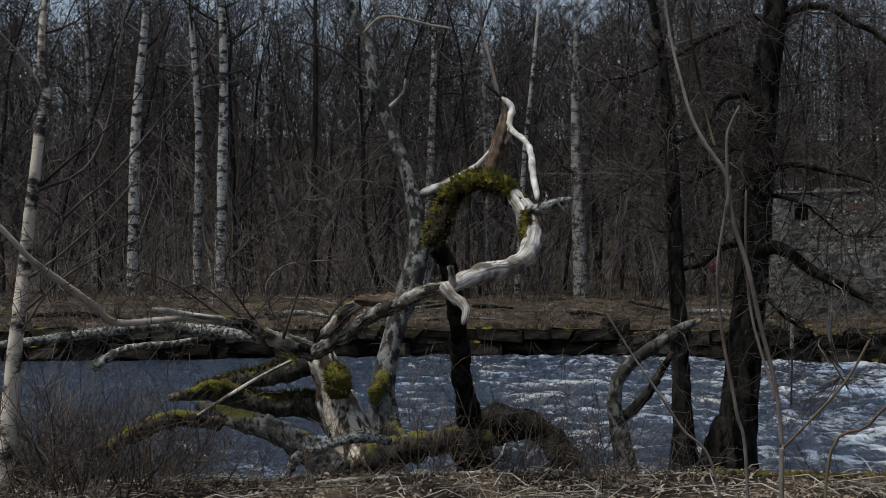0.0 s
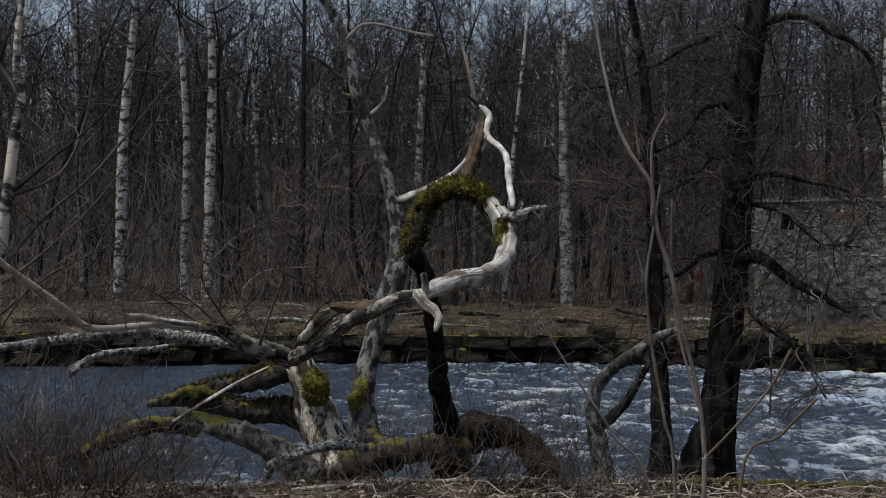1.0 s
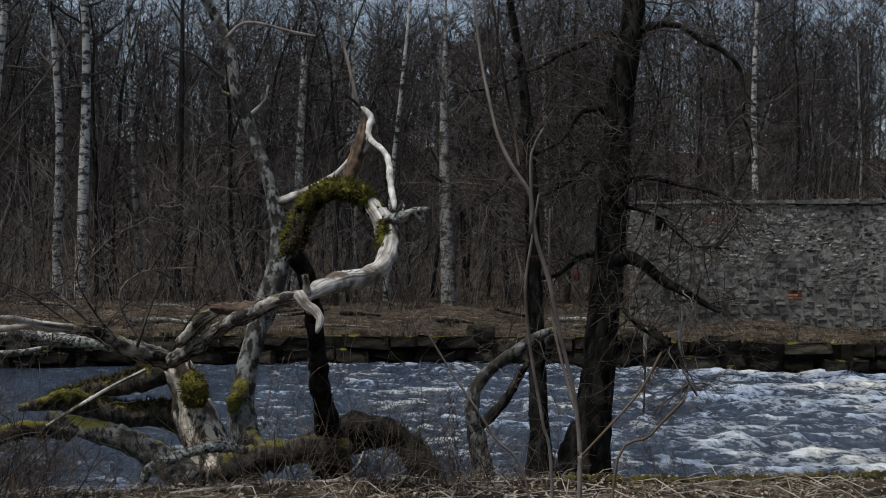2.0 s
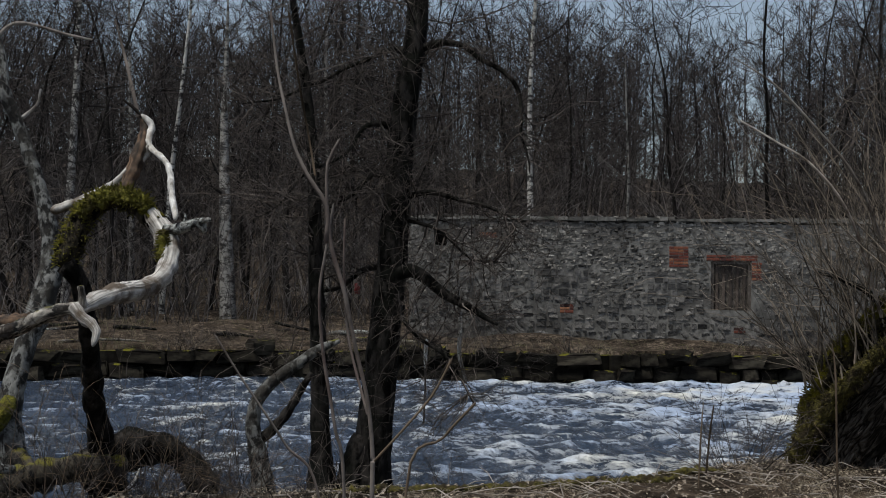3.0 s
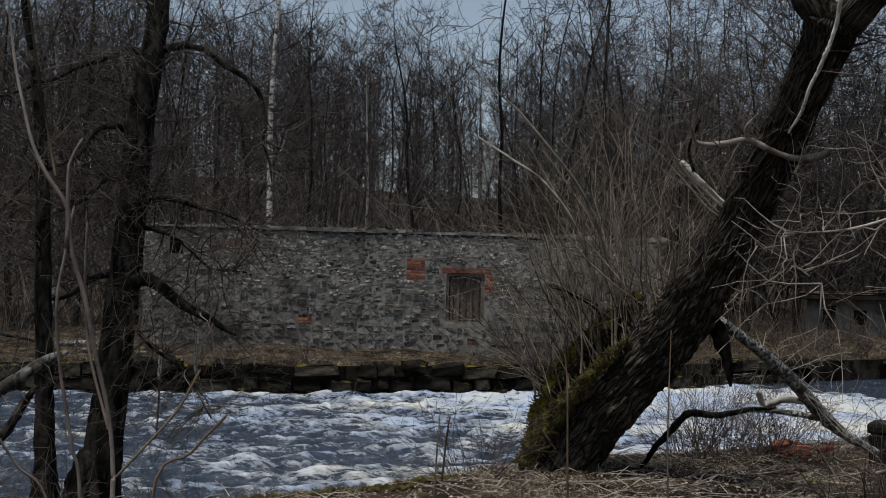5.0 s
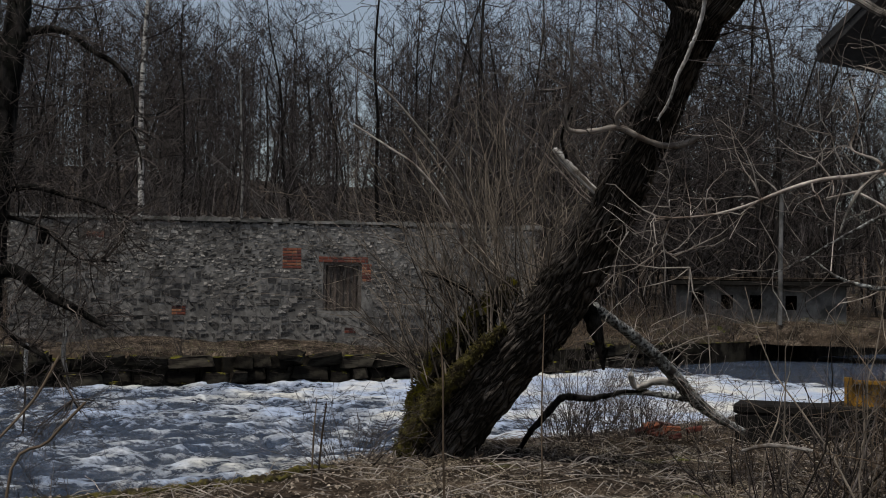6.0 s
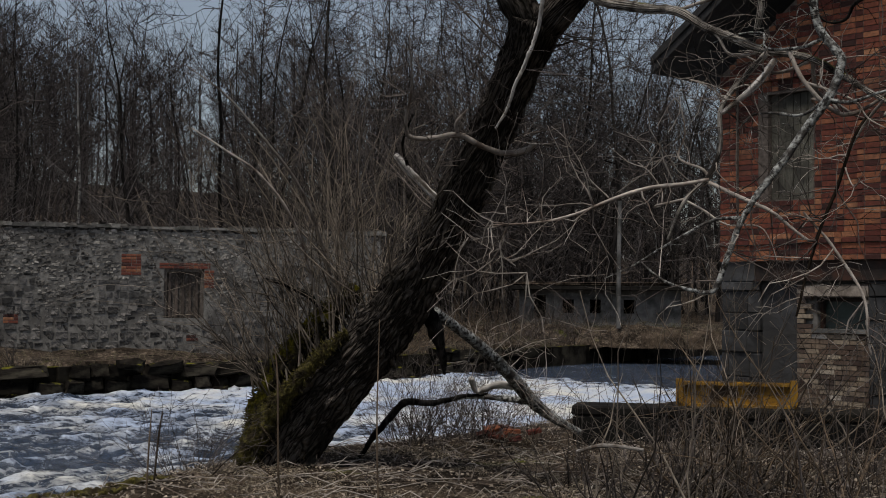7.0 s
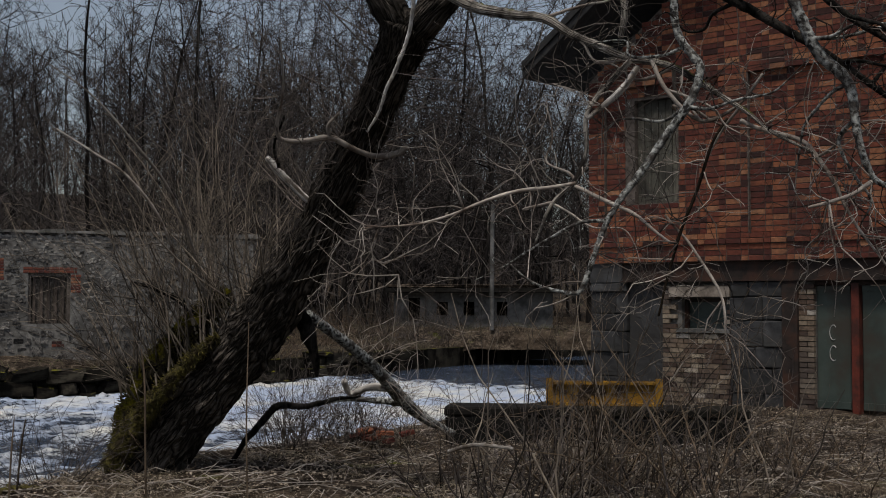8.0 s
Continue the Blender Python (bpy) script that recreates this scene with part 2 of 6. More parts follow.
def streak(m, f, width):
    """Thin threads where a noise passes its middle value."""
    return calc(m, "MAXIMUM", calc(m, "SUBTRACT", 1.0, calc(m, "MULTIPLY", calc(m, "ABSOLUTE", calc(m, "SUBTRACT", f, 0.5)), width)), 0.0)


def water_material():
    m, b = blank("river_water", 0.16)
    b.inputs["Specular IOR Level"].default_value = 0.5
    a = m.node_tree.nodes.new("ShaderNodeAttribute")
    a.attribute_name = "foam"
    big = noise_tex(m, 1.15, (0.9, 0.8, 1), detail=5.0, rough=0.6, distortion=0.9)
    fine = noise_tex(m, 4.4, (0.9, 0.85, 1), detail=6.0, rough=0.66, distortion=0.7)
    spray = noise_tex(m, 13.0, (1.0, 0.55, 1), detail=4.0)
    s = calc(m, "ADD", calc(m, "MULTIPLY", big, 0.34), calc(m, "MULTIPLY", fine, 0.42))
    s = calc(m, "ADD", s, calc(m, "MULTIPLY", spray, 0.24))
    s = calc(m, "ADD", s, calc(m, "MULTIPLY", streak(m, fine, 9.0), 0.05))
    s = calc(m, "ADD", s, a.outputs["Fac"])
    fac = ramp(m, s, [(0.51, (0, 0, 0)), (0.57, (0.10, 0.10, 0.10)), (0.608, (0.40, 0.40, 0.40)), (0.68, (1, 1, 1))])
    body = mix(m, noise_tex(m, 0.6, (0.8, 0.8, 1)), (0.008, 0.014, 0.026), (0.036, 0.054, 0.088))
    foam = mix(m, ramp(m, noise_tex(m, 0.55, detail=3.0), [(0.42, (0, 0, 0)), (0.66, (1, 1, 1))]), (0.40, 0.48, 0.63), (0.68, 0.67, 0.62))
    links(m, mix(m, fac, body, foam), b.inputs["Base Color"])
    links(m, ramp(m, fac, [(0.0, (0.14, 0.14, 0.14)), (1.0, (0.8, 0.8, 0.8))]), b.inputs["Roughness"])
    bump(m, b, calc(m, "ADD", calc(m, "ADD", fine, big), calc(m, "MULTIPLY", spray, 0.4)), 1.0, 0.16)
    return m


WATER = water_material()
GLASS_DARK = rough_stuff("dusty_green_glass", (0.022, 0.034, 0.030), (0.040, 0.056, 0.050), 5, (0.06, 0.07, 0.066), 3, relief=0.05, rough=0.3)
for dull in (BLACK, CONCRETE_DARK, QUAY_STONE, BARK_DARK, BARK_FURROWED, BARK_MOSSY, TWIG_DARK, TWIG_BROWN, TWIG_FAR, BRUSH_FAR, TRUNK_FAR, LITTER):
    dull.node_tree.nodes["Principled BSDF"].inputs["Specular IOR Level"].default_value = 0.05


# ---- mesh helpers ----
def mesh_of(name, verts, quads, uv=None, smooth=True, tris=None):
    """A mesh from arrays of corners and four-cornered faces."""
    me = bpy.data.meshes.new(name)
    verts = np.asarray(verts, dtype=np.float32).reshape(-1, 3)
    quads = np.asarray(quads, dtype=np.int32).reshape(-1, 4)
    me.vertices.add(len(verts))
    me.vertices.foreach_set("co", verts.ravel())
    me.loops.add(quads.size)
    me.loops.foreach_set("vertex_index", quads.ravel())
    me.polygons.add(len(quads))
    me.polygons.foreach_set("loop_start", np.arange(0, quads.size, 4, dtype=np.int32))
    me.polygons.foreach_set("loop_total", np.full(len(quads), 4, dtype=np.int32))
    me.polygons.foreach_set("use_smooth", np.full(len(quads), smooth, dtype=bool))
    if uv is not None:
        layer = me.uv_layers.new(name="along")
        layer.data.foreach_set("uv", np.asarray(uv, dtype=np.float32)[quads.ravel()].ravel())
    me.update(calc_edges=True)
    return me


def tube_arrays(polys, sides):
    """Tapered tubes along polylines of (x, y, z, r); returns corners, faces and the way along each."""
    groups = {}
    for p in polys:
        groups.setdefault(len(p), []).append(p)
    V, Q, U, base = [], [], [], 0
    ang = np.arange(sides) * 2 * math.pi / sides
    for n, ps in groups.items():
        A = np.asarray(ps, dtype=np.float64)
        P, r = A[:, :, :3], A[:, :, 3]
        t = np.gradient(P, axis=1)
        t /= np.linalg.norm(t, axis=2, keepdims=True) + 1e-9
        ref = np.where(np.abs(t[:, :1, 2:3]) > 0.8, np.array([[[1.0, 0.15, 0.05]]]), np.array([[[0.1, 0.12, 1.0]]]))
        ref = np.broadcast_to(ref, t.shape).copy()
        e1 = np.cross(t, ref)
        e1 /= np.linalg.norm(e1, axis=2, keepdims=True) + 1e-9
        for k in range(1, n):
            v = e1[:, k - 1] - t[:, k] * np.sum(e1[:, k - 1] * t[:, k], axis=1, keepdims=True)
            e1[:, k] = v / (np.linalg.norm(v, axis=1, keepdims=True) + 1e-9)
        e2 = np.cross(t, e1)
        ring = e1[:, :, None, :] * np.cos(ang)[None, None, :, None] + e2[:, :, None, :] * np.sin(ang)[None, None, :, None]
        verts = P[:, :, None, :] + ring * r[:, :, None, None]
        m = len(ps)
        V.append(verts.reshape(-1, 3))
        length = np.concatenate([np.zeros((m, 1)), np.cumsum(np.linalg.norm(np.diff(P, axis=1), axis=2), axis=1)], axis=1)
        u = np.broadcast_to(np.sin(ang / 2)[None, None, :], (m, n, sides))
        U.append(np.stack([u, np.broadcast_to(length[:, :, None], (m, n, sides))], axis=3).reshape(-1, 2))
        idx = base + np.arange(m * n * sides).reshape(m, n, sides)
        a, b = idx[:, :-1, :], idx[:, 1:, :]
        Q.append(np.stack([a, np.roll(a, -1, axis=2), np.roll(b, -1, axis=2), b], axis=3).reshape(-1, 4))
        base += m * n * sides
    return np.concatenate(V), np.concatenate(Q), np.concatenate(U)


def part(name, me, material, parent=None, label="", at=None):
    """Links a mesh as one part of a thing."""
    if not me.materials:
        me.materials.append(material)
    ob = new(name, me)
    if parent is not None:
        ob.parent = parent
    if at is not None:
        ob.matrix_basis = at
    if label:
        ob["label"] = label
    return ob


def thing(name, at, label, category, group="", kind=""):
    ob = new(name)
    ob.empty_display_size = 0.2
    ob.location = at
    return tagged(ob, label, category, group, kind)


def twigs(name, polys, material, parent=None, label="", sides=3, origin=(0, 0, 0)):
    o = np.array([*origin, 0.0])
    v, q, u = tube_arrays([np.asarray(p) - o for p in polys], sides)
    return tagged(part(name, mesh_of(name, v, q, u), material, parent, label), kind="stuff")


def smooth_line(pts, step):
    """A curve through (x, y, z, r) points, cut to even steps."""
    P = np.asarray(pts, dtype=float)
    if len(P) == 2:
        P = np.array([P[0], (P[0] + P[1]) / 2, P[1]])
    E = np.vstack([2 * P[0] - P[1], P, 2 * P[-1] - P[-2]])
    out = []
    for i in range(1, len(E) - 2):
        a, b, c, d = E[i - 1], E[i], E[i + 1], E[i + 2]
        n = max(2, int(np.linalg.norm(c[:3] - b[:3]) / step))
        for k in range(n):
            s = k / n
            out.append(0.5 * ((2 * b) + (c - a) * s + (2 * a - 5 * b + 4 * c - d) * s * s + (3 * b - a - 3 * c + d) * s ** 3))
    out.append(E[-2])
    out = np.array(out)
    out[:, 3] = np.maximum(out[:, 3], 0.002)
    return out


def limb(name, parent, pts, material, label="", sides=12, lumps=0.12, furrow=0.0, wobble=0.0, cap=True, seed=0, step=0.0):
    """One limb or trunk: a tapered, lumpy tube through (x, y, z, r) points, closed by a broken end."""
    rmax = max(p[3] for p in pts)
    line = smooth_line(pts, step or max(0.018, rmax * 0.32))
    sides = int(sides * 1.4)
    if wobble:
        for p in line:
            w = noise.noise_vector(Vector((p[0] * 3 + seed, p[1] * 3, p[2] * 3)))
            p[:3] += np.array(w) * wobble
    if cap:
        a, b = line[0].copy(), line[-1].copy()
        a[3] *= 0.05
        b[3] *= 0.05
        a[:3] -= (line[1][:3] - line[0][:3]) * 0.1
        b[:3] += (line[-1][:3] - line[-2][:3]) * 0.25
        line = np.vstack([a, line, b])
    v, q, u = tube_arrays([line], sides)
    n = len(line)
    centres = np.repeat(line[:, :3], sides, axis=0)
    d = v - centres
    k = np.empty(len(v))
    for i in range(len(v)):
        x, y, z = v[i]
        k[i] = 1 + lumps * noise.noise(Vector((x, y, z)) * (0.8 / rmax + 2) + Vector((seed, 0, 0)))
        k[i] += lumps * (0.6 * noise.noise(Vector((x, y, z)) * 22) + 0.4 * noise.noise(Vector((x, y, z)) * 55))
        if furrow:
            j = i % sides
            k[i] += furrow * (2.2 * abs(noise.noise(Vector((math.cos(j / sides * 6.283) * 5.5, math.sin(j / sides * 6.283) * 5.5, u[i][1] * 4.0 + seed)))) - 0.6)
    v = centres + d * k[:, None]
    o = np.array(parent.location) if parent is not None else np.zeros(3)
    return part(name, mesh_of(name, v - o, q, u), material, parent, label)


def cell_boxes(boxes):
    """Corners and faces of plain boxes (x0, y0, z0, x1, y1, z1)."""
    B = np.asarray(boxes, dtype=float)
    sel = np.array([[0, 1, 2], [3, 1, 2], [3, 4, 2], [0, 4, 2], [0, 1, 5], [3, 1, 5], [3, 4, 5], [0, 4, 5]])
    v = B[:, sel].reshape(-1, 3)
    f = np.array([[0, 3, 2, 1], [4, 5, 6, 7], [0, 1, 5, 4], [1, 2, 6, 5], [2, 3, 7, 6], [3, 0, 4, 7]])
    q = (f[None] + (np.arange(len(B)) * 8)[:, None, None]).reshape(-1, 4)
    return v, q


def box_part(name, boxes, material, parent=None, label="", at=None):
    v, q = cell_boxes(boxes)
    return part(name, mesh_of(name, v, q, smooth=False), material, parent, label, at)


def block_mesh(name, sx, sy, sz, chamfer, rough=0.0, seed=0):
    """A block centred on its origin with chamfered, slightly uneven edges."""
    bm = bmesh.new()
    bmesh.ops.create_cube(bm, size=1.0)
    bmesh.ops.scale(bm, vec=(sx, sy, sz), verts=bm.verts)
    bmesh.ops.bevel(bm, geom=bm.edges[:], offset=chamfer, segments=1, affect="EDGES")
    rnd = random.Random(seed)
    for v in bm.verts:
        v.co += Vector((rnd.uniform(-1, 1), rnd.uniform(-1, 1), rnd.uniform(-1, 1))) * rough
    me = bpy.data.meshes.new(name)
    bm.to_mesh(me)
    bm.free()
    return me


def wall_with_holes(u0, u1, v0, v1, holes):
    """Rectangles that fill a wall but for its openings (u0, u1, v0, v1)."""
    us = sorted({u0, u1, *[h[0] for h in holes], *[h[1] for h in holes]})
    vs = sorted({v0, v1, *[h[2] for h in holes], *[h[3] for h in holes]})
    out = []
    for a, b in zip(us, us[1:]):
        for c, d in zip(vs, vs[1:]):
            mu, mv = (a + b) / 2, (c + d) / 2
            if u0 <= mu <= u1 and v0 <= mv <= v1 and not any(h[0] < mu < h[1] and h[2] < mv < h[3] for h in holes):
                out.append((a, b, c, d))
    return out


# ---- branching ----
def grow(rnd, out, p, d, length, r, depth, droop=0.0, kids=(4, 7), spread=0.75, curl=0.25, shrink=0.55, segs=4, up=0.15):
    """Adds a branch and its side branches to out, by level."""
    line = [(*p, r)]
    step = length / segs
    q, dd = Vector(p), Vector(d).normalized()
    for i in range(segs):
        dd = (dd + Vector((rnd.gauss(0, curl), rnd.gauss(0, curl), rnd.gauss(0, curl) + up - droop)) * 0.5).normalized()
        q = q + dd * step
        line.append((*q, max(0.0019, r * (1 - 0.75 * (i + 1) / segs))))
    out.setdefault(depth, []).append(line)
    if depth <= 0:
        return
    for _ in range(rnd.randint(*kids)):
        s = rnd.uniform(0.2, 1.0) * segs
        i = min(int(s), segs - 1)
        f = s - i
        a, b = Vector(line[i][:3]), Vector(line[i + 1][:3])
        along = (b - a).normalized()
        side = along.cross(Vector((rnd.gauss(0, 1), rnd.gauss(0, 1), rnd.gauss(0, 1)))).normalized()
        nd = along * (1 - spread * 0.5) + side * spread
        rr = (line[i][3] * (1 - f) + line[i + 1][3] * f) * 0.6
        grow(rnd, out, a.lerp(b, f), nd, length * shrink * rnd.uniform(0.6, 1.2), rr, depth - 1, droop, kids, spread, curl, shrink, max(2, segs - 1), up)


def forest_tree(rnd, height, radius, limbs=26, first=0.25, lean=0.03, reach=0.22, kids=(5, 8), twig_r=0.006, curl=0.22):
    """Trunk line and branch lines of a tall, narrow bare tree standing at the origin."""
    trunk, q, dd = [(0, 0, -0.4, radius * 1.25), (0, 0, 0.25, radius)], Vector((0, 0, 0.25)), Vector((rnd.gauss(0, lean), rnd.gauss(0, lean), 1)).normalized()
    n = 10
    for i in range(n):
        dd = (dd + Vector((rnd.gauss(0, lean), rnd.gauss(0, lean), 0.06))).normalized()
        q = q + dd * (height / n)
        trunk.append((*q, max(0.012, radius * (1 - 0.93 * (i + 1) / n))))
    out = {}
    for k in range(limbs):
        s = first + (1 - first) * (k + rnd.random()) / limbs
        x = 1 + s * n
        i = min(int(x), n)
        a, b = Vector(trunk[i][:3]), Vector(trunk[i + 1][:3])
        az = rnd.uniform(0, 6.283)
        d = Vector((math.cos(az), math.sin(az), rnd.uniform(-0.05, 1.0)))
        ln = height * reach * (1.15 - 0.75 * s) * rnd.uniform(0.6, 1.3)
        grow(rnd, out, a.lerp(b, x - i if x - i < 1 else 1), d, ln, max(twig_r * 1.6, trunk[i][3] * 0.38), 2 if kids[1] > 0 else 1, 0.0, kids, 0.8, curl, 0.5, 4, 0.2)
    lines = []
    for level, ls in out.items():
        for l in ls:
            lines.append([(x, y, z, max(r, twig_r * (0.55 if level == 0 else 0.9))) for x, y, z, r in l])
    return trunk, lines


def shoots(rnd, at, n, height, spread, r, lean=(0, 0), kids=3, curl=0.34):
    """Thin shoots that rise from a foot."""
    out = {}
    for _ in range(n):
        az, s = rnd.uniform(0, 6.283), rnd.random() ** 0.6
        p = Vector(at) + Vector((math.cos(az) * s * spread * 0.35, math.sin(az) * s * spread * 0.35, 0))
        d = Vector((math.cos(az) * s * spread / height + lean[0] + rnd.gauss(0, 0.3), math.sin(az) * s * spread / height + lean[1] + rnd.gauss(0, 0.3), 1))
        grow(rnd, out, p, d, height * rnd.uniform(0.45, 1.1), r * rnd.uniform(0.6, 1.2), 1 if kids else 0, 0.0, (kids - 1, kids + 3), 0.75, curl, 0.42, 6, 0.03)
    return [l for ls in out.values() for l in ls]


def fine_twigs(rnd, line, n, length, r, depth=1, droop=0.05, kids=(3, 6), spread=0.9, curl=0.35, start=0.15):
    """Side twigs along a limb given as (x, y, z, r) points."""
    out = {}
    L = smooth_line(line, 0.1)
    for _ in range(n):
        k = min(len(L) - 2, int(len(L) * rnd.uniform(start, 1.0)))
        a, b = Vector(L[k][:3]), Vector(L[k + 1][:3])
        al = (b - a).normalized()
        side = al.cross(Vector((rnd.gauss(0, 1), rnd.gauss(0, 1), rnd.gauss(0, 1)))).normalized()
        grow(rnd, out, a, al * 0.35 + side, length * rnd.uniform(0.4, 1.2), r * rnd.uniform(0.7, 1.2), depth, droop, kids, spread, curl, 0.5, 5, 0.05)
    return [l for ls in out.values() for l in ls]


def moss_tufts(rnd, line, n, length, material, parent, up=0.5, swell=1.0):
    """Short soft moss blades that stand on a limb given as (x, y, z, r) points."""
    L = smooth_line(line, 0.03)
    out = []
    for _ in range(n):
        k = rnd.randrange(len(L) - 1)
        a, b = Vector(L[k][:3]), Vector(L[k + 1][:3])
        al = (b - a).normalized()
        d = Vector((rnd.gauss(0, 1), rnd.gauss(0, 1), rnd.gauss(0, 1) + up * 2))
        d = (d - al * d.dot(al)).normalized()
        p = a.lerp(b, rnd.random()) + d * L[k][3] * rnd.uniform(0.9, 1.04) * swell
        l = length * rnd.uniform(0.5, 1.3)
        e = (d + Vector((rnd.gauss(0, 0.5), rnd.gauss(0, 0.5), rnd.gauss(0, 0.5)))) * l
        out.append([(*p, 0.006), (*(p + e * 0.6), 0.0045), (*(p + e), 0.001)])
    o = parent.matrix_basis.translation
    if parent.parent is not None:
        o = o + parent.parent.matrix_basis.translation
    return twigs("moss_fuzz", out, material, parent, sides=3, origin=o)


# ---- ground: one sheet, from the near bank through the river bed to the rising wood ----
NEAR_X = [-60, -12, -3, 1, 3, 4.5, 6, 7.7, 9.2, 12, 14, 17, 40, 120]
NEAR_Y = [9.5, 8.6, 8.5, 9.1, 9.0, 9.0, 9.6, 10.2, 10.0, 10.3, 11.0, 11.3, 11.6, 12]
FAR_X = [-80, -8, -1.7, 4.4, 8, 11, 15, 20, 26, 36, 60, 140]
FAR_Y = [22, 26, 27.4, 27.6, 26.1, 25.4, 24.5, 24.4, 25.6, 27, 28, 30]
WATER_Z = -0.7


def shore_near(x):
    return np.interp(x, NEAR_X, NEAR_Y)


def shore_far(x):
    return np.interp(x, FAR_X, FAR_Y)


def ground_z(x, y):
    n, f = shore_near(x), shore_far(x)
    rise = 0.10 * noise.noise(Vector((x * 0.45, y * 0.45, 0.3))) + 0.03 * noise.noise(Vector((x * 2.1, y * 2.1, 4.0)))
    if y < n:
        return rise * min(1.0, (n - y) / 1.0) - 0.03
    if y < f + 0.35:
        a = min(1.0, (y - n) / 2.6)
        return -0.03 - 1.5 * a * a * (3 - 2 * a) if a < 1 else -1.53
    d = y - f - 0.35
    back = 0.02 + min(d, 5.0) * 0.065 + min(150.0, max(0.0, d - 5.0)) * 0.13 * min(1.0, max(0.0, d - 5) / 50.0)
    return back + rise * min(1.0, d / 2.0) * 2.2


def axis(stops):
    out = []
    for (a, s), (b, _) in zip(stops, stops[1:]):
        out += list(np.arange(a, b - 1e-6, s))
    return np.array(out + [stops[-1][0]])


gx = axis([(-900, 80), (-100, 8), (-24, 0.8), (-5, 0.22), (15, 0.5), (24, 1.0), (60, 8), (140, 90), (1100, 1)])
gy = axis([(-900, 90), (-60, 6), (-6, 0.5), (3, 0.2), (13, 0.9), (22, 0.25), (30, 0.8), (60, 3), (110, 12), (200, 90), (1200, 1)])
gv = np.array([(x, y, ground_z(x, y)) for y in gy for x in gx])
gi = np.arange(len(gx) * len(gy)).reshape(len(gy), len(gx))
gq = np.stack([gi[:-1, :-1], gi[:-1, 1:], gi[1:, 1:], gi[1:, :-1]], axis=2).reshape(-1, 4)
ground = part("ground", mesh_of("ground", gv, gq), LITTER)
tagged(ground, "leaf-strewn brown earth of both river banks", "ground", kind="structure")

# ---- river ----
wx = axis([(-120, 8), (-14, 0.35), (-4, 0.13), (22, 0.25), (40, 3), (130, 1)])
wy = axis([(8.5, 0.11), (29.5, 0.5), (31, 1)])


def wave(x, y):
    s = 0.5 * noise.noise(Vector((x * 0.45, y * 0.55, 0))) + 0.5 * noise.noise(Vector((x * 1.1 + 5, y * 1.2, 2)))
    ridge = 1 - abs(noise.noise(Vector((x * 0.75 + 1.6 * s, y * 0.85, 7)))) * 2.2
    fine = 0.6 * noise.noise(Vector((x * 1.9, y * 2.1, 3))) + 0.5 * noise.noise(Vector((x * 3.7, y * 3.6, 9)))
    return s, ridge, fine


wv, foam = [], []
for y in wy:
    for x in wx:
        s, ridge, fine = wave(x, y)
        lively = 0.35 + 0.65 * min(1.0, max(0.0, (x + 4) / 6.0))
        if x > 24:
            lively *= max(0.1, 1 - (x - 24) / 3)
        wv.append((x, y, WATER_Z + (0.08 * s + 0.07 * max(0, ridge) ** 2 + 0.10 * fine) * lively))
        rapid = min(1.0, max(0.0, (x - 2.0) / 10.0)) * 0.3 + 0.7 * min(1.0, max(0.0, (x - 11.0) / 7.0)) * (1 if x < 23 else max(0.0, 1 - (x - 23) / 1.5))
        calm = -0.10 * min(1.0, max(0.0, (1.5 - x) / 5.0)) - (0.25 if x > 25 else 0)
        spill = 0.07 if x < 3 and y < 12.5 else 0.0
        foam.append(0.11 * max(0.0, ridge) ** 4 * lively - 0.03 + 0.07 * s + 0.06 * fine + 0.22 * rapid + 0.4 * calm + spill)
wi = np.arange(len(wx) * len(wy)).reshape(len(wy), len(wx))
wq = np.stack([wi[:-1, :-1], wi[:-1, 1:], wi[1:, 1:], wi[1:, :-1]], axis=2).reshape(-1, 4)
wme = mesh_of("water", wv, wq)
wme.attributes.new("foam", "FLOAT", "POINT").data.foreach_set("value", np.array(foam, dtype=np.float32))
river = part("water", wme, WATER)
tagged(river, "dark blue river running fast with white foam crests", "river", kind="structure")

# ---- dead tree with the looped trunk ----
SNAG_AT = (0.2, 10.0, -0.1)
snag = thing("dead_tree", SNAG_AT, "dead tree with a looped mossy trunk and bleached white limbs", "dead tree")
R1 = random.Random(5)
limb("trunk", snag, [(0.43, 10.04, -0.17, 0.1680), (0.39, 10.04, 0.07, 0.1280), (0.34, 9.84, 0.33, 0.0980), (0.28, 9.44, 0.70, 0.0790), (0.24, 9.04, 1.08, 0.0684), (0.20, 8.74, 1.39, 0.0626), (0.14, 8.54, 1.59, 0.0612), (0.06, 8.49, 1.69, 0.0710)], BARK_DARK, "dark upright trunk", sides=18, lumps=0.25, furrow=0.12)
loop_ = limb("looped_limb", snag, [(0.04, 8.54, 1.67, 0.0578), (0.07, 8.54, 1.76, 0.0850), (0.12, 8.54, 1.90, 0.0850), (0.18, 8.54, 2.04, 0.0782), (0.28, 8.49, 2.13, 0.0710), (0.41, 8.44, 2.15, 0.0672), (0.55, 8.33, 2.09, 0.0697), (0.66, 8.22, 1.97, 0.0755)], BARK_MOSSY, "mossy looped limb", sides=18, lumps=0.22, furrow=0.08)
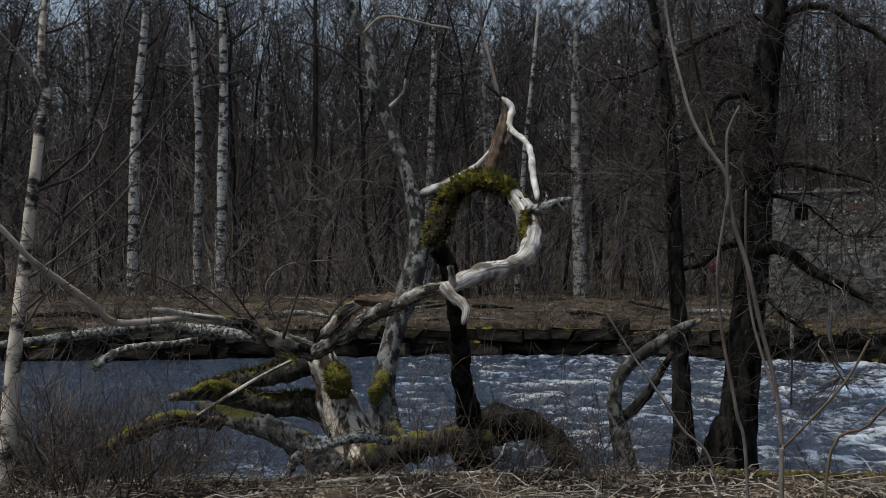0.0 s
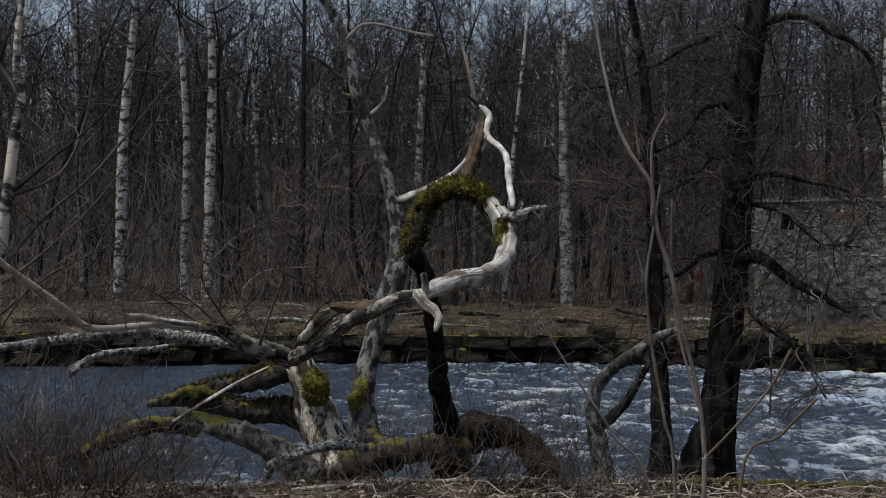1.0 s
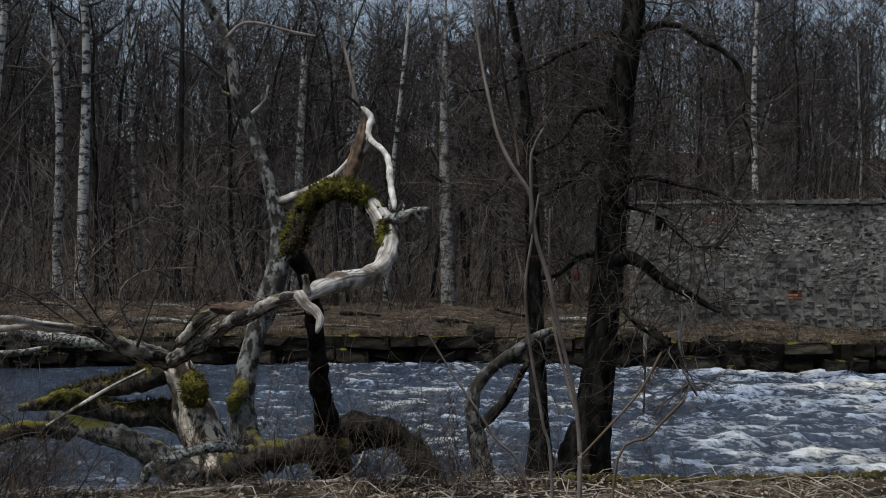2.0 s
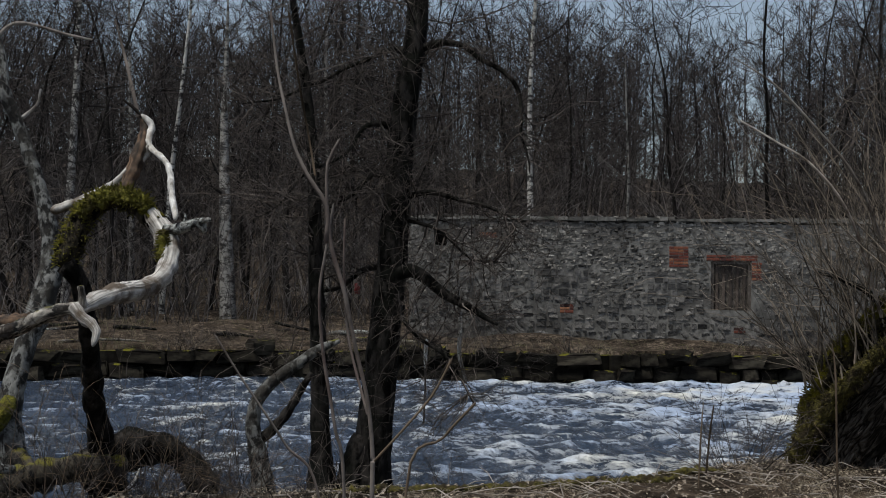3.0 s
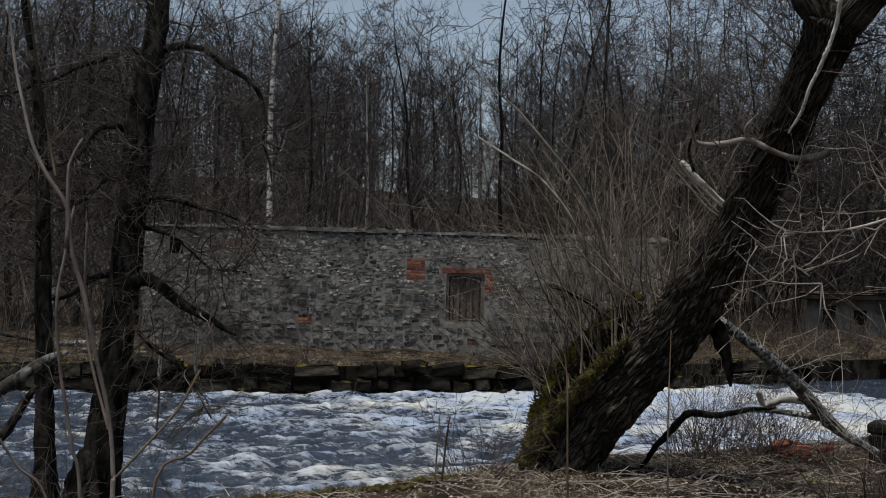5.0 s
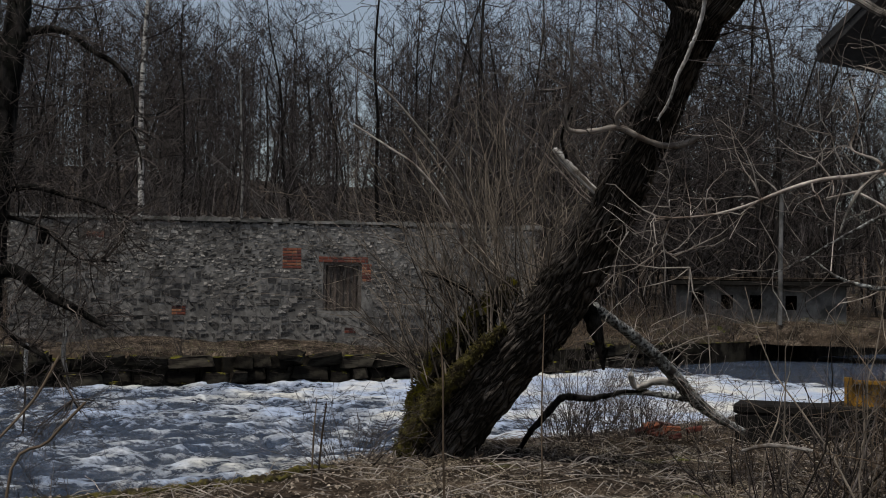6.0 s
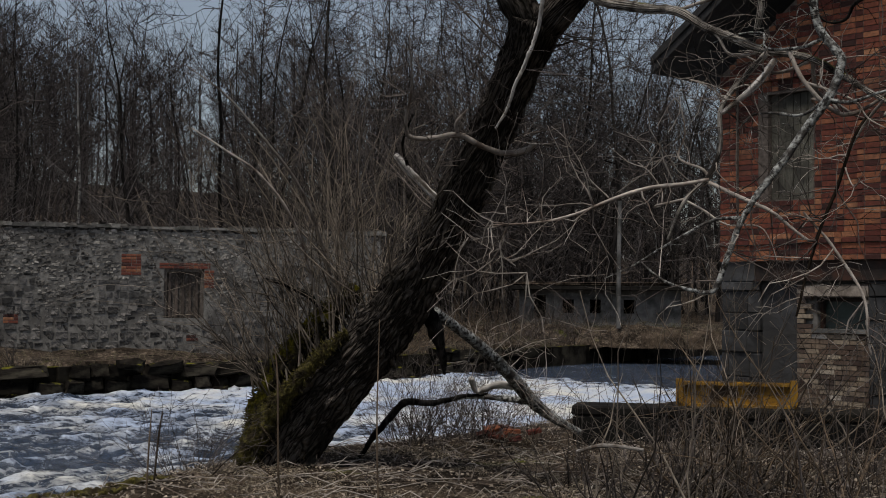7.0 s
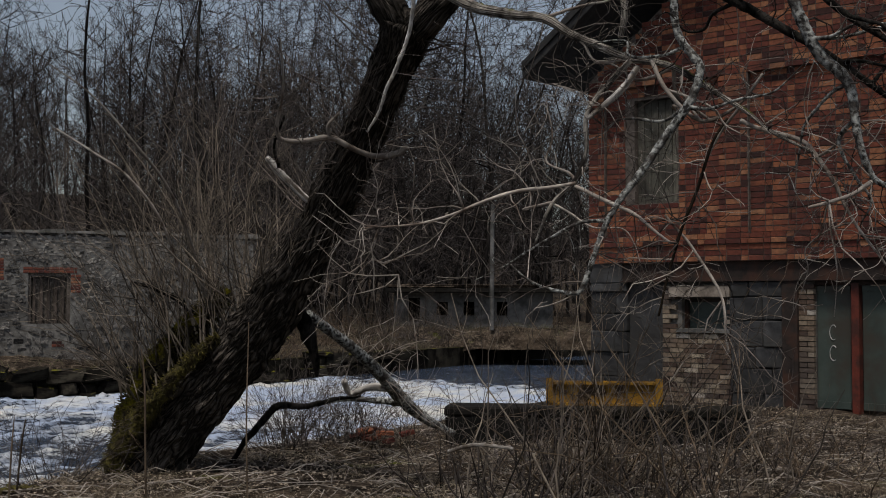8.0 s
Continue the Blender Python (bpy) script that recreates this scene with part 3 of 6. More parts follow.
twist_ = limb("twisted_limb", snag, [(0.60, 8.28, 2.05, 0.0660), (0.69, 8.17, 1.91, 0.0783), (0.72, 8.02, 1.77, 0.0640), (0.67, 7.87, 1.63, 0.0597), (0.55, 7.73, 1.54, 0.0616), (0.40, 7.44, 1.52, 0.0622), (0.26, 7.19, 1.48, 0.0515), (0.16, 6.99, 1.43, 0.0334)], DEAD_PALE, "bleached twisted limb", sides=18, lumps=0.2, furrow=0.05)
limb("long_limb", snag, [(0.17, 6.99, 1.44, 0.0334), (0.00, 7.24, 1.40, 0.0403), (-0.18, 7.74, 1.30, 0.0462), (-0.38, 8.23, 1.20, 0.0459), (-0.55, 8.72, 1.06, 0.0487), (-0.71, 9.11, 0.96, 0.0546), (-0.89, 9.49, 0.85, 0.0646)], DEAD_GREY, "weathered grey long limb", sides=14, lumps=0.28, furrow=0.14)
stump_ = limb("pale_stump", snag, [(-0.51, 10.22, -0.24, 0.2440), (-0.61, 10.32, -0.07, 0.2060), (-0.71, 10.36, 0.19, 0.1818), (-0.80, 10.40, 0.40, 0.1573), (-0.88, 10.40, 0.60, 0.1319), (-0.94, 10.34, 0.79, 0.1112)], STUMP_BARK, "bare pale stump with a moss patch", sides=20, lumps=0.22, furrow=0.16)
limb("hollow_top", snag, [(0.43, 8.44, 2.20, 0.0504), (0.49, 8.48, 2.34, 0.0507), (0.54, 8.53, 2.51, 0.0408), (0.57, 8.63, 2.66, 0.0344), (0.55, 8.63, 2.74, 0.0172)], DEAD_ROT, "rotten red-brown hollow top", sides=14, lumps=0.3, furrow=0.2)
limb("white_branch", snag, [(0.54, 8.63, 2.77, 0.0120), (0.59, 8.62, 2.73, 0.0250), (0.62, 8.61, 2.68, 0.0270), (0.595, 8.55, 2.58, 0.0210), (0.62, 8.49, 2.51, 0.0195), (0.69, 8.34, 2.43, 0.0205), (0.725, 8.24, 2.34, 0.0230), (0.735, 8.12, 2.17, 0.0225), (0.75, 8.02, 2.05, 0.0200), (0.75, 7.97, 2.00, 0.0120)], DEAD_WHITE, "peeled white hanging branch", sides=14, lumps=0.22, furrow=0.1)
limb("pale_branch", snag, [(0.61, 8.53, 2.53, 0.0306), (0.51, 8.53, 2.40, 0.0340), (0.39, 8.59, 2.28, 0.0308), (0.24, 8.64, 2.19, 0.0292), (0.11, 8.69, 2.13, 0.0311), (-0.01, 8.74, 2.08, 0.0348), (-0.04, 8.74, 2.06, 0.0209)], DEAD_PALE, "pale bare slanting branch", sides=12, lumps=0.15)
limb("side_stub", snag, [(0.70, 8.12, 1.93, 0.0421), (0.81, 8.01, 1.95, 0.0352), (0.89, 7.95, 1.99, 0.0254), (0.97, 7.89, 2.00, 0.0126)], LICHEN_LOG, sides=10, lumps=0.3)
limb("side_stub", snag, [(0.83, 8.01, 1.97, 0.0256), (0.91, 7.95, 1.98, 0.0286), (0.94, 7.95, 1.92, 0.0159)], LICHEN_LOG, sides=10, lumps=0.3)
limb("side_stub", snag, [(0.80, 8.01, 1.95, 0.0160), (0.82, 8.01, 2.02, 0.0096), (0.80, 8.01, 2.05, 0.0048)], LICHEN_LOG, sides=8, lumps=0.2)
limb("crooked_stub", snag, [(0.13, 6.99, 1.45, 0.0361), (0.17, 6.94, 1.39, 0.0345), (0.22, 6.90, 1.35, 0.0302), (0.25, 6.86, 1.31, 0.0232), (0.24, 6.84, 1.25, 0.0177), (0.23, 6.84, 1.23, 0.0082)], DEAD_PALE, "white crooked broken stub", sides=12, lumps=0.3)
limb("crooked_stub", snag, [(0.17, 6.99, 1.44, 0.0250), (0.17, 6.99, 1.50, 0.0222), (0.16, 6.99, 1.56, 0.0195)], DEAD_GREY, sides=10, lumps=0.2)
limb("broken_stub", snag, [(-0.15, 8.04, 1.33, 0.0480), (-0.28, 8.19, 1.31, 0.0456), (-0.40, 8.33, 1.31, 0.0398), (-0.49, 8.37, 1.31, 0.0234)], DEAD_ROT, "broken stub with red rotten wood", sides=12, lumps=0.3, furrow=0.2)
limb("broken_stub", snag, [(-0.43, 8.43, 1.29, 0.0302), (-0.54, 8.52, 1.24, 0.0476), (-0.63, 8.71, 1.15, 0.0452), (-0.76, 9.00, 1.03, 0.0432)], DEAD_GREY, sides=12, lumps=0.3)
limb("root_log", snag, [(0.21, 9.94, 0.04, 0.1584), (0.60, 10.13, 0.19, 0.1535), (0.87, 10.21, 0.16, 0.1224), (1.05, 10.20, 0.07, 0.1183), (1.17, 10.09, -0.09, 0.1212), (1.23, 10.08, -0.22, 0.0808)], BARK_DARK, "dark arching root", sides=14, lumps=0.35)
limb("root_log", snag, [(0.49, 9.94, 0.04, 0.1505), (0.21, 9.84, 0.11, 0.1137), (-0.02, 9.84, 0.07, 0.1137), (-0.24, 9.94, -0.01, 0.1307), (-0.49, 9.93, -0.11, 0.1188)], BARK_MOSS, sides=14, lumps=0.35)
limb("mossy_log", snag, [(-0.78, 10.51, 0.07, 0.0840), (-0.90, 10.60, 0.20, 0.1187), (-1.06, 10.58, 0.30, 0.1103), (-1.33, 10.55, 0.29, 0.0975), (-1.62, 10.50, 0.35, 0.0848), (-1.91, 10.45, 0.42, 0.0763), (-2.15, 10.40, 0.39, 0.0424)], BARK_MOSS, "mossy fallen log", sides=14, lumps=0.3)
log_ = limb("mossy_log", snag, [(-0.98, 10.49, 0.73, 0.0924), (-1.12, 10.47, 0.65, 0.1050), (-1.38, 10.54, 0.56, 0.0891), (-1.69, 10.59, 0.50, 0.0685), (-2.05, 10.63, 0.40, 0.0518), (-2.29, 10.58, 0.35, 0.0302)], BARK_MOSS, sides=14, lumps=0.3)
limb("grey_log", snag, [(-0.68, 9.71, -0.14, 0.0970), (-0.86, 9.80, -0.05, 0.1215), (-1.10, 9.87, 0.09, 0.1149), (-1.39, 9.93, 0.21, 0.1000), (-1.68, 9.99, 0.27, 0.0808), (-1.93, 10.04, 0.34, 0.0571)], BARK_GREY, "grey fallen log with lichen", sides=14, lumps=0.25)
limb("curved_branch", snag, [(-0.29, 9.44, 0.15, 0.0338), (-0.46, 9.33, 0.20, 0.0409), (-0.67, 9.21, 0.19, 0.0405), (-0.84, 9.20, 0.13, 0.0442), (-0.99, 9.18, 0.06, 0.0442), (-1.06, 9.17, -0.07, 0.0294)], LICHEN_LOG, "grey curved branch", sides=10, lumps=0.2)
limb("low_limb", snag, [(-0.89, 9.49, 0.85, 0.0722), (-1.04, 9.38, 0.91, 0.0752), (-1.19, 9.15, 0.99, 0.0626), (-1.35, 8.82, 1.11, 0.0463), (-1.48, 8.50, 1.16, 0.0344)], DEAD_GREY, "dark knotted low limb", sides=14, lumps=0.4)
limb("bare_branch", snag, [(-1.45, 8.50, 1.16, 0.0275), (-1.63, 8.37, 1.19, 0.0272), (-1.77, 8.29, 1.23, 0.0203), (-1.87, 8.21, 1.25, 0.0101)], DEAD_PALE, "bare pale branch", sides=10)
limb("bare_branch", snag, [(-1.67, 8.36, 1.19, 0.0170), (-1.82, 8.22, 1.17, 0.0218), (-2.06, 7.96, 1.17, 0.0246), (-2.17, 7.82, 1.29, 0.0259), (-2.30, 7.68, 1.42, 0.0240), (-2.42, 7.43, 1.57, 0.0203), (-2.51, 7.29, 1.71, 0.0169), (-2.63, 7.14, 1.89, 0.0152)], TAN_BRANCH, sides=10, lumps=0.2)
limb("lichen_branch", snag, [(-1.20, 9.56, 0.95, 0.0538), (-1.54, 9.71, 0.98, 0.0510), (-1.89, 9.85, 1.00, 0.0520), (-2.25, 9.77, 1.03, 0.0480), (-2.67, 9.65, 0.99, 0.0440), (-3.05, 9.54, 0.94, 0.0360), (-3.44, 9.40, 0.90, 0.0280)], LICHEN_LOG, "lichen-crusted fallen branch", sides=10, lumps=0.2)
limb("lichen_branch", snag, [(-1.85, 9.65, 0.94, 0.0196), (-2.05, 9.51, 0.91, 0.0272), (-2.32, 9.34, 0.89, 0.0307), (-2.50, 9.18, 0.80, 0.0418), (-2.56, 9.17, 0.74, 0.0266)], LICHEN_LOG, sides=10, lumps=0.25)
limb("dark_log", snag, [(-2.41, 8.90, 0.15, 0.0478), (-2.18, 9.16, 0.28, 0.0677), (-1.94, 9.43, 0.33, 0.0653), (-1.67, 9.68, 0.25, 0.0510)], BARK_MOSS, sides=10, lumps=0.35)
limb("pale_pole", snag, [(-1.09, 9.57, 0.77, 0.0167), (-1.30, 9.34, 0.67, 0.0139), (-1.52, 9.10, 0.54, 0.0136), (-1.71, 8.96, 0.42, 0.0102)], DEAD_PALE, "thin grey pole", sides=8)
limb("pale_pole", snag, [(-1.62, 8.88, 1.58, 0.0056), (-1.59, 8.88, 1.42, 0.0077), (-1.58, 8.89, 1.23, 0.0067)], DEAD_PALE, sides=8)
limb("pale_pole", snag, [(0.64, 9.63, 0.11, 0.0060), (0.58, 9.53, 0.00, 0.0165), (0.43, 9.34, -0.07, 0.0208), (0.20, 9.24, -0.06, 0.0092)], DEAD_PALE, sides=8)
limb("moss_patch", snag, [(-0.82, 10.25, 0.69, 0.0451), (-0.78, 10.23, 0.61, 0.0899), (-0.76, 10.21, 0.50, 0.0939), (-0.75, 10.21, 0.40, 0.0367)], MOSS, "thick green moss patch", sides=14, lumps=0.5).parent = stump_
limb("moss_patch", snag, [(0.15, 8.46, 2.03, 0.0269), (0.23, 8.42, 2.11, 0.0503), (0.36, 8.36, 2.17, 0.0466), (0.50, 8.28, 2.14, 0.0495), (0.59, 8.23, 2.07, 0.0328)], MOSS, "bright green moss cushion", sides=14, lumps=0.6).parent = loop_
limb("moss_patch", snag, [(0.68, 8.07, 1.93, 0.0161), (0.68, 8.02, 1.82, 0.0352), (0.67, 7.97, 1.72, 0.0286)], MOSS, sides=12, lumps=0.6).parent = twist_
limb("moss_patch", snag, [(-2.09, 10.37, 0.43, 0.0211), (-1.85, 10.36, 0.49, 0.0546), (-1.61, 10.40, 0.45, 0.0336)], MOSS, sides=12, lumps=0.6).parent = log_
RM = random.Random(77)
moss_tufts(RM, [(0.04, 8.54, 1.67, 0.0578), (0.07, 8.54, 1.76, 0.0850), (0.12, 8.54, 1.90, 0.0850), (0.18, 8.54, 2.04, 0.0782), (0.28, 8.49, 2.13, 0.0710), (0.41, 8.44, 2.15, 0.0672), (0.55, 8.33, 2.09, 0.0697)], 800, 0.024, MOSS, snag, 0.35, 1.04)
moss_tufts(RM, [(0.15, 8.46, 2.03, 0.0269), (0.23, 8.42, 2.11, 0.0503), (0.36, 8.36, 2.17, 0.0466), (0.50, 8.28, 2.14, 0.0495), (0.59, 8.23, 2.07, 0.0328)], 700, 0.026, MOSS, snag, 0.6, 1.05)
moss_tufts(RM, [(0.68, 8.07, 1.93, 0.0161), (0.68, 8.02, 1.82, 0.0352), (0.67, 7.97, 1.72, 0.0286)], 300, 0.02, MOSS, snag, 0.0, 1.05)
moss_tufts(RM, [(-0.82, 10.25, 0.69, 0.0451), (-0.78, 10.23, 0.61, 0.0899), (-0.76, 10.21, 0.50, 0.0939), (-0.75, 10.21, 0.40, 0.0367)], 600, 0.028, MOSS, snag, 0.1, 1.04)
moss_tufts(RM, [(-0.98, 10.49, 0.73, 0.0924), (-1.12, 10.47, 0.65, 0.1050), (-1.38, 10.54, 0.56, 0.0891), (-1.69, 10.59, 0.50, 0.0685), (-2.05, 10.63, 0.40, 0.0518)], 1100, 0.03, MOSS_DARK, snag, 1.0, 1.04)
moss_tufts(RM, [(-0.90, 10.60, 0.20, 0.1187), (-1.06, 10.58, 0.30, 0.1103), (-1.33, 10.55, 0.29, 0.0975), (-1.62, 10.50, 0.35, 0.0848), (-1.91, 10.45, 0.42, 0.0763)], 1100, 0.03, MOSS_DARK, snag, 1.0, 1.04)
snag_twigs = []
for line, n, ln, r in (([(0.60, 8.63, 2.70, 0.0172), (0.51, 8.63, 2.80, 0.0138), (0.42, 8.64, 2.87, 0.0069)], 3, 0.12, 0.004), ([(0.53, 8.63, 2.75, 0.0172), (0.45, 8.84, 3.15, 0.0123), (0.36, 8.94, 3.50, 0.0071)], 6, 0.25, 0.004),
                       ([(0.66, 8.62, 2.74, 0.0086), (0.74, 8.62, 2.79, 0.0034)], 1, 0.05, 0.003)):
    snag_twigs += [smooth_line(line, 0.06)] + fine_twigs(R1, line, n, ln, r)
twigs("twig", snag_twigs, TWIG_DARK, snag, sides=5, origin=SNAG_AT)
up_lines = [[(-1.22, 9.05, 1.03, 0.0218), (-1.37, 8.92, 1.25, 0.0144), (-1.48, 8.80, 1.50, 0.0125), (-1.41, 8.71, 1.73, 0.0070)], [(-1.10, 9.16, 0.98, 0.0221), (-1.02, 9.18, 1.24, 0.0147), (-0.91, 9.19, 1.54, 0.0110), (-0.61, 9.12, 2.28, 0.0055)], [(-1.31, 8.83, 1.11, 0.0178), (-1.54, 8.69, 1.34, 0.0141), (-1.73, 8.65, 1.46, 0.0070)],
            [(-1.03, 9.28, 0.93, 0.0186), (-1.25, 9.25, 1.32, 0.0149), (-1.10, 9.27, 1.54, 0.0112), (-0.68, 9.21, 1.59, 0.0055)], [(-1.44, 8.61, 1.16, 0.0157), (-1.83, 8.53, 1.43, 0.0104), (-2.21, 8.43, 1.55, 0.0052)], [(-0.87, 9.39, 0.92, 0.0150), (-0.68, 9.31, 1.24, 0.0112), (-0.28, 9.23, 1.55, 0.0055)],
            [(-1.43, 8.76, 1.59, 0.0106), (-1.23, 8.84, 1.81, 0.0089), (-0.99, 8.88, 1.95, 0.0071), (-0.78, 8.90, 2.26, 0.0036)]]
up_lines = [[(x, y, z, r * 0.6) for x, y, z, r in line] for line in up_lines]
tw = []
for line in up_lines:
    tw += [smooth_line(line, 0.08)] + fine_twigs(R1, line, 18, 0.55, 0.005, 1, curl=0.5)
twigs("twig", tw, TWIG_DARK, snag, sides=4, origin=SNAG_AT)
tw = fine_twigs(R1, [(-1.45, 8.50, 1.16, 0.0275), (-2.06, 7.96, 1.17, 0.0246), (-2.30, 7.68, 1.42, 0.0240), (-2.42, 7.43, 1.57, 0.0203)], 24, 0.4, 0.004, 1) + fine_twigs(R1, [(-1.54, 9.71, 0.98, 0.0510), (-2.25, 9.77, 1.03, 0.0480), (-3.05, 9.54, 0.94, 0.0360)], 40, 0.5, 0.004, 1)
twigs("twig", tw, TWIG_DARK, snag, sides=3, origin=SNAG_AT)

# ---- grey leaning alder behind it ----
alder = thing("leaning_grey_tree", (-0.45, 11.4, -0.6), "slender grey lichen-covered tree leaning over the river", "tree")
ALDER = [(-0.43, 11.23, -0.49, 0.2061), (-0.36, 11.33, -0.19, 0.1492), (-0.44, 11.43, 0.18, 0.1323), (-0.41, 11.53, 0.55, 0.1058), (-0.31, 11.64, 0.98, 0.1021), (-0.18, 11.74, 1.36, 0.1217), (-0.11, 11.84, 1.75, 0.0944), (-0.17, 11.94, 2.24, 0.0714), (-0.30, 12.04, 2.66, 0.0624), (-0.44, 12.13, 3.05, 0.0605), (-0.57, 12.12, 3.37, 0.0581), (-0.64, 12.22, 3.79, 0.0537), (-0.78, 12.31, 4.12, 0.0541), (-0.95, 12.30, 4.41, 0.0492), (-1.19, 12.38, 4.93, 0.0397)]
alder_trunk = limb("trunk", alder, ALDER, BARK_GREY, sides=16, lumps=0.14)
limb("moss_patch", alder, [(-0.53, 11.28, 0.22, 0.0270), (-0.48, 11.28, 0.35, 0.0810), (-0.41, 11.38, 0.51, 0.0454)], MOSS, sides=12, lumps=0.6).parent = alder_trunk
limb("root", alder, [(-0.36, 11.33, -0.03, 0.1130), (-0.20, 11.14, -0.16, 0.0888), (-0.06, 11.04, -0.27, 0.0660)], BARK_MOSS, sides=10, lumps=0.3)
limb("limb", alder, [(-0.58, 12.12, 3.31, 0.0242), (-0.70, 12.12, 3.34, 0.0194), (-0.74, 12.11, 3.42, 0.0097)], BARK_GREY, sides=8)
limb("limb", alder, [(-0.41, 12.13, 3.14, 0.0194), (-0.28, 12.14, 3.28, 0.0145), (-0.25, 12.14, 3.43, 0.0097)], DEAD_PALE, sides=8)
limb("limb", alder, [(-0.70, 12.22, 3.90, 0.0195), (-0.47, 12.23, 4.08, 0.0171), (-0.01, 12.24, 4.00, 0.0146), (0.22, 12.24, 3.97, 0.0073)], TWIG_PALE, sides=8)
limb("limb", alder, [(-0.70, 12.22, 3.50, 0.0195), (-0.99, 12.20, 3.72, 0.0146), (-1.28, 12.17, 3.80, 0.0073)], TWIG_DARK, sides=8)
twigs("twig", fine_twigs(R1, ALDER[6:], 40, 0.9, 0.006, 1, kids=(4, 8)), TWIG_DARK, alder, origin=(-0.45, 11.4, -0.6))

# ---- young birch at the edge ----
BIRCH_AT = (-3.0, 8.35, 0.0)
young = thing("young_birch", BIRCH_AT, "slender cream-barked young birch with dark thin twigs", "birch tree")
YB = [(-2.77, 7.89, 0.09, 0.0601), (-2.75, 7.89, 0.35, 0.0551), (-2.73, 7.90, 0.73, 0.0501), (-2.68, 7.87, 1.14, 0.0465), (-2.64, 7.88, 1.51, 0.0432), (-2.60, 7.84, 1.81, 0.0396), (-2.55, 7.81, 2.14, 0.0361), (-2.52, 7.82, 2.46, 0.0344), (-2.49, 7.83, 2.68, 0.0295), (-2.52, 7.82, 2.84, 0.0246), (-2.51, 7.82, 3.10, 0.0230), (-2.49, 7.83, 3.40, 0.0197), (-2.50, 7.82, 3.88, 0.0131)]
limb("trunk", young, YB, birch_bark("cream_birch_bark", 0.85, (1.0, 0.88, 0.74), 6.0), sides=14, lumps=0.06)
bl = [[(-2.62, 7.89, 1.57, 0.0149), (-2.32, 7.88, 1.92, 0.0115), (-2.05, 7.86, 2.15, 0.0097), (-1.68, 7.84, 2.59, 0.0080), (-1.47, 7.89, 2.90, 0.0064), (-1.24, 7.83, 3.22, 0.0032)], [(-2.52, 7.82, 2.07, 0.0148), (-2.26, 7.79, 2.29, 0.0097), (-1.95, 7.88, 2.60, 0.0065), (-1.65, 7.85, 3.08, 0.0032)], [(-2.57, 7.85, 2.03, 0.0132), (-2.25, 7.90, 2.19, 0.0098), (-2.07, 7.85, 2.55, 0.0081), (-1.98, 7.77, 3.06, 0.0048), (-1.91, 7.79, 3.51, 0.0032)],
      [(-2.50, 7.82, 2.70, 0.0115), (-2.69, 7.86, 2.96, 0.0083), (-2.92, 7.78, 3.21, 0.0050)], [(-2.65, 7.88, 1.44, 0.0133), (-2.32, 7.78, 1.66, 0.0097), (-1.92, 7.79, 2.07, 0.0064), (-1.57, 7.87, 2.63, 0.0032)], [(-2.50, 7.82, 3.07, 0.0098), (-2.29, 7.78, 3.13, 0.0065), (-2.03, 7.76, 3.35, 0.0032)], [(-2.68, 7.87, 1.06, 0.0116), (-2.39, 7.75, 1.44, 0.0081), (-2.06, 7.75, 1.70, 0.0048)], [(-2.67, 7.87, 1.21, 0.0116), (-2.29, 7.79, 1.51, 0.0081), (-1.82, 7.81, 1.74, 0.0048), (-1.57, 7.87, 1.81, 0.0032)]]
tw = []
for line in bl:
    tw += [smooth_line(line, 0.1)] + fine_twigs(R1, line, 9, 0.55, 0.004, 1, kids=(1, 4))
twigs("twig", tw, TWIG_DARK, young, sides=4, origin=BIRCH_AT)

# ---- trees on the near bank: crooked willow, slim dark trunk, big dark alder ----
crook = thing("crooked_tree", (1.65, 10.4, -0.35), "small crooked forked tree with peeling grey bark", "tree")
limb("trunk", crook, [(1.72, 10.31, -0.31, 0.1290), (1.70, 10.32, -0.07, 0.0915), (1.65, 10.32, 0.17, 0.0749), (1.62, 10.33, 0.39, 0.0666), (1.67, 10.32, 0.59, 0.0582), (1.81, 10.30, 0.74, 0.0541), (1.99, 10.27, 0.88, 0.0499), (2.18, 10.23, 1.01, 0.0416), (2.34, 10.20, 1.08, 0.0250)], BARK_GREY, sides=14, lumps=0.2)
limb("limb", crook, [(1.68, 10.32, 0.21, 0.0499), (1.80, 10.30, 0.32, 0.0458), (1.92, 10.28, 0.47, 0.0416), (2.02, 10.26, 0.65, 0.0354), (2.11, 10.24, 0.80, 0.0250)], BARK_DARK, sides=12, lumps=0.2)
twigs("twig", fine_twigs(R1, [(1.67, 10.32, 0.59, 0.0582), (1.99, 10.27, 0.88, 0.0499), (2.34, 10.20, 1.08, 0.0250)], 16, 0.5, 0.005, 1), TWIG_DARK, crook, origin=(1.65, 10.4, -0.35))

slim = thing("slim_dark_tree", (2.25, 11.0, -0.5), "slim dark-barked alder at the water's edge", "tree")
SL = [(2.33, 10.81, -0.40, 0.1628), (2.33, 10.81, -0.10, 0.1144), (2.31, 10.82, 0.31, 0.0880), (2.29, 10.82, 0.77, 0.0814), (2.26, 10.83, 1.39, 0.0748), (2.24, 10.83, 1.90, 0.0682), (2.22, 10.84, 2.42, 0.0594), (2.20, 10.94, 2.95, 0.0511), (2.15, 11.05, 3.54, 0.0426), (2.05, 11.07, 4.12, 0.0336), (1.96, 11.19, 4.79, 0.0226)]
limb("trunk", slim, SL, BARK_DARK, sides=14, lumps=0.14)
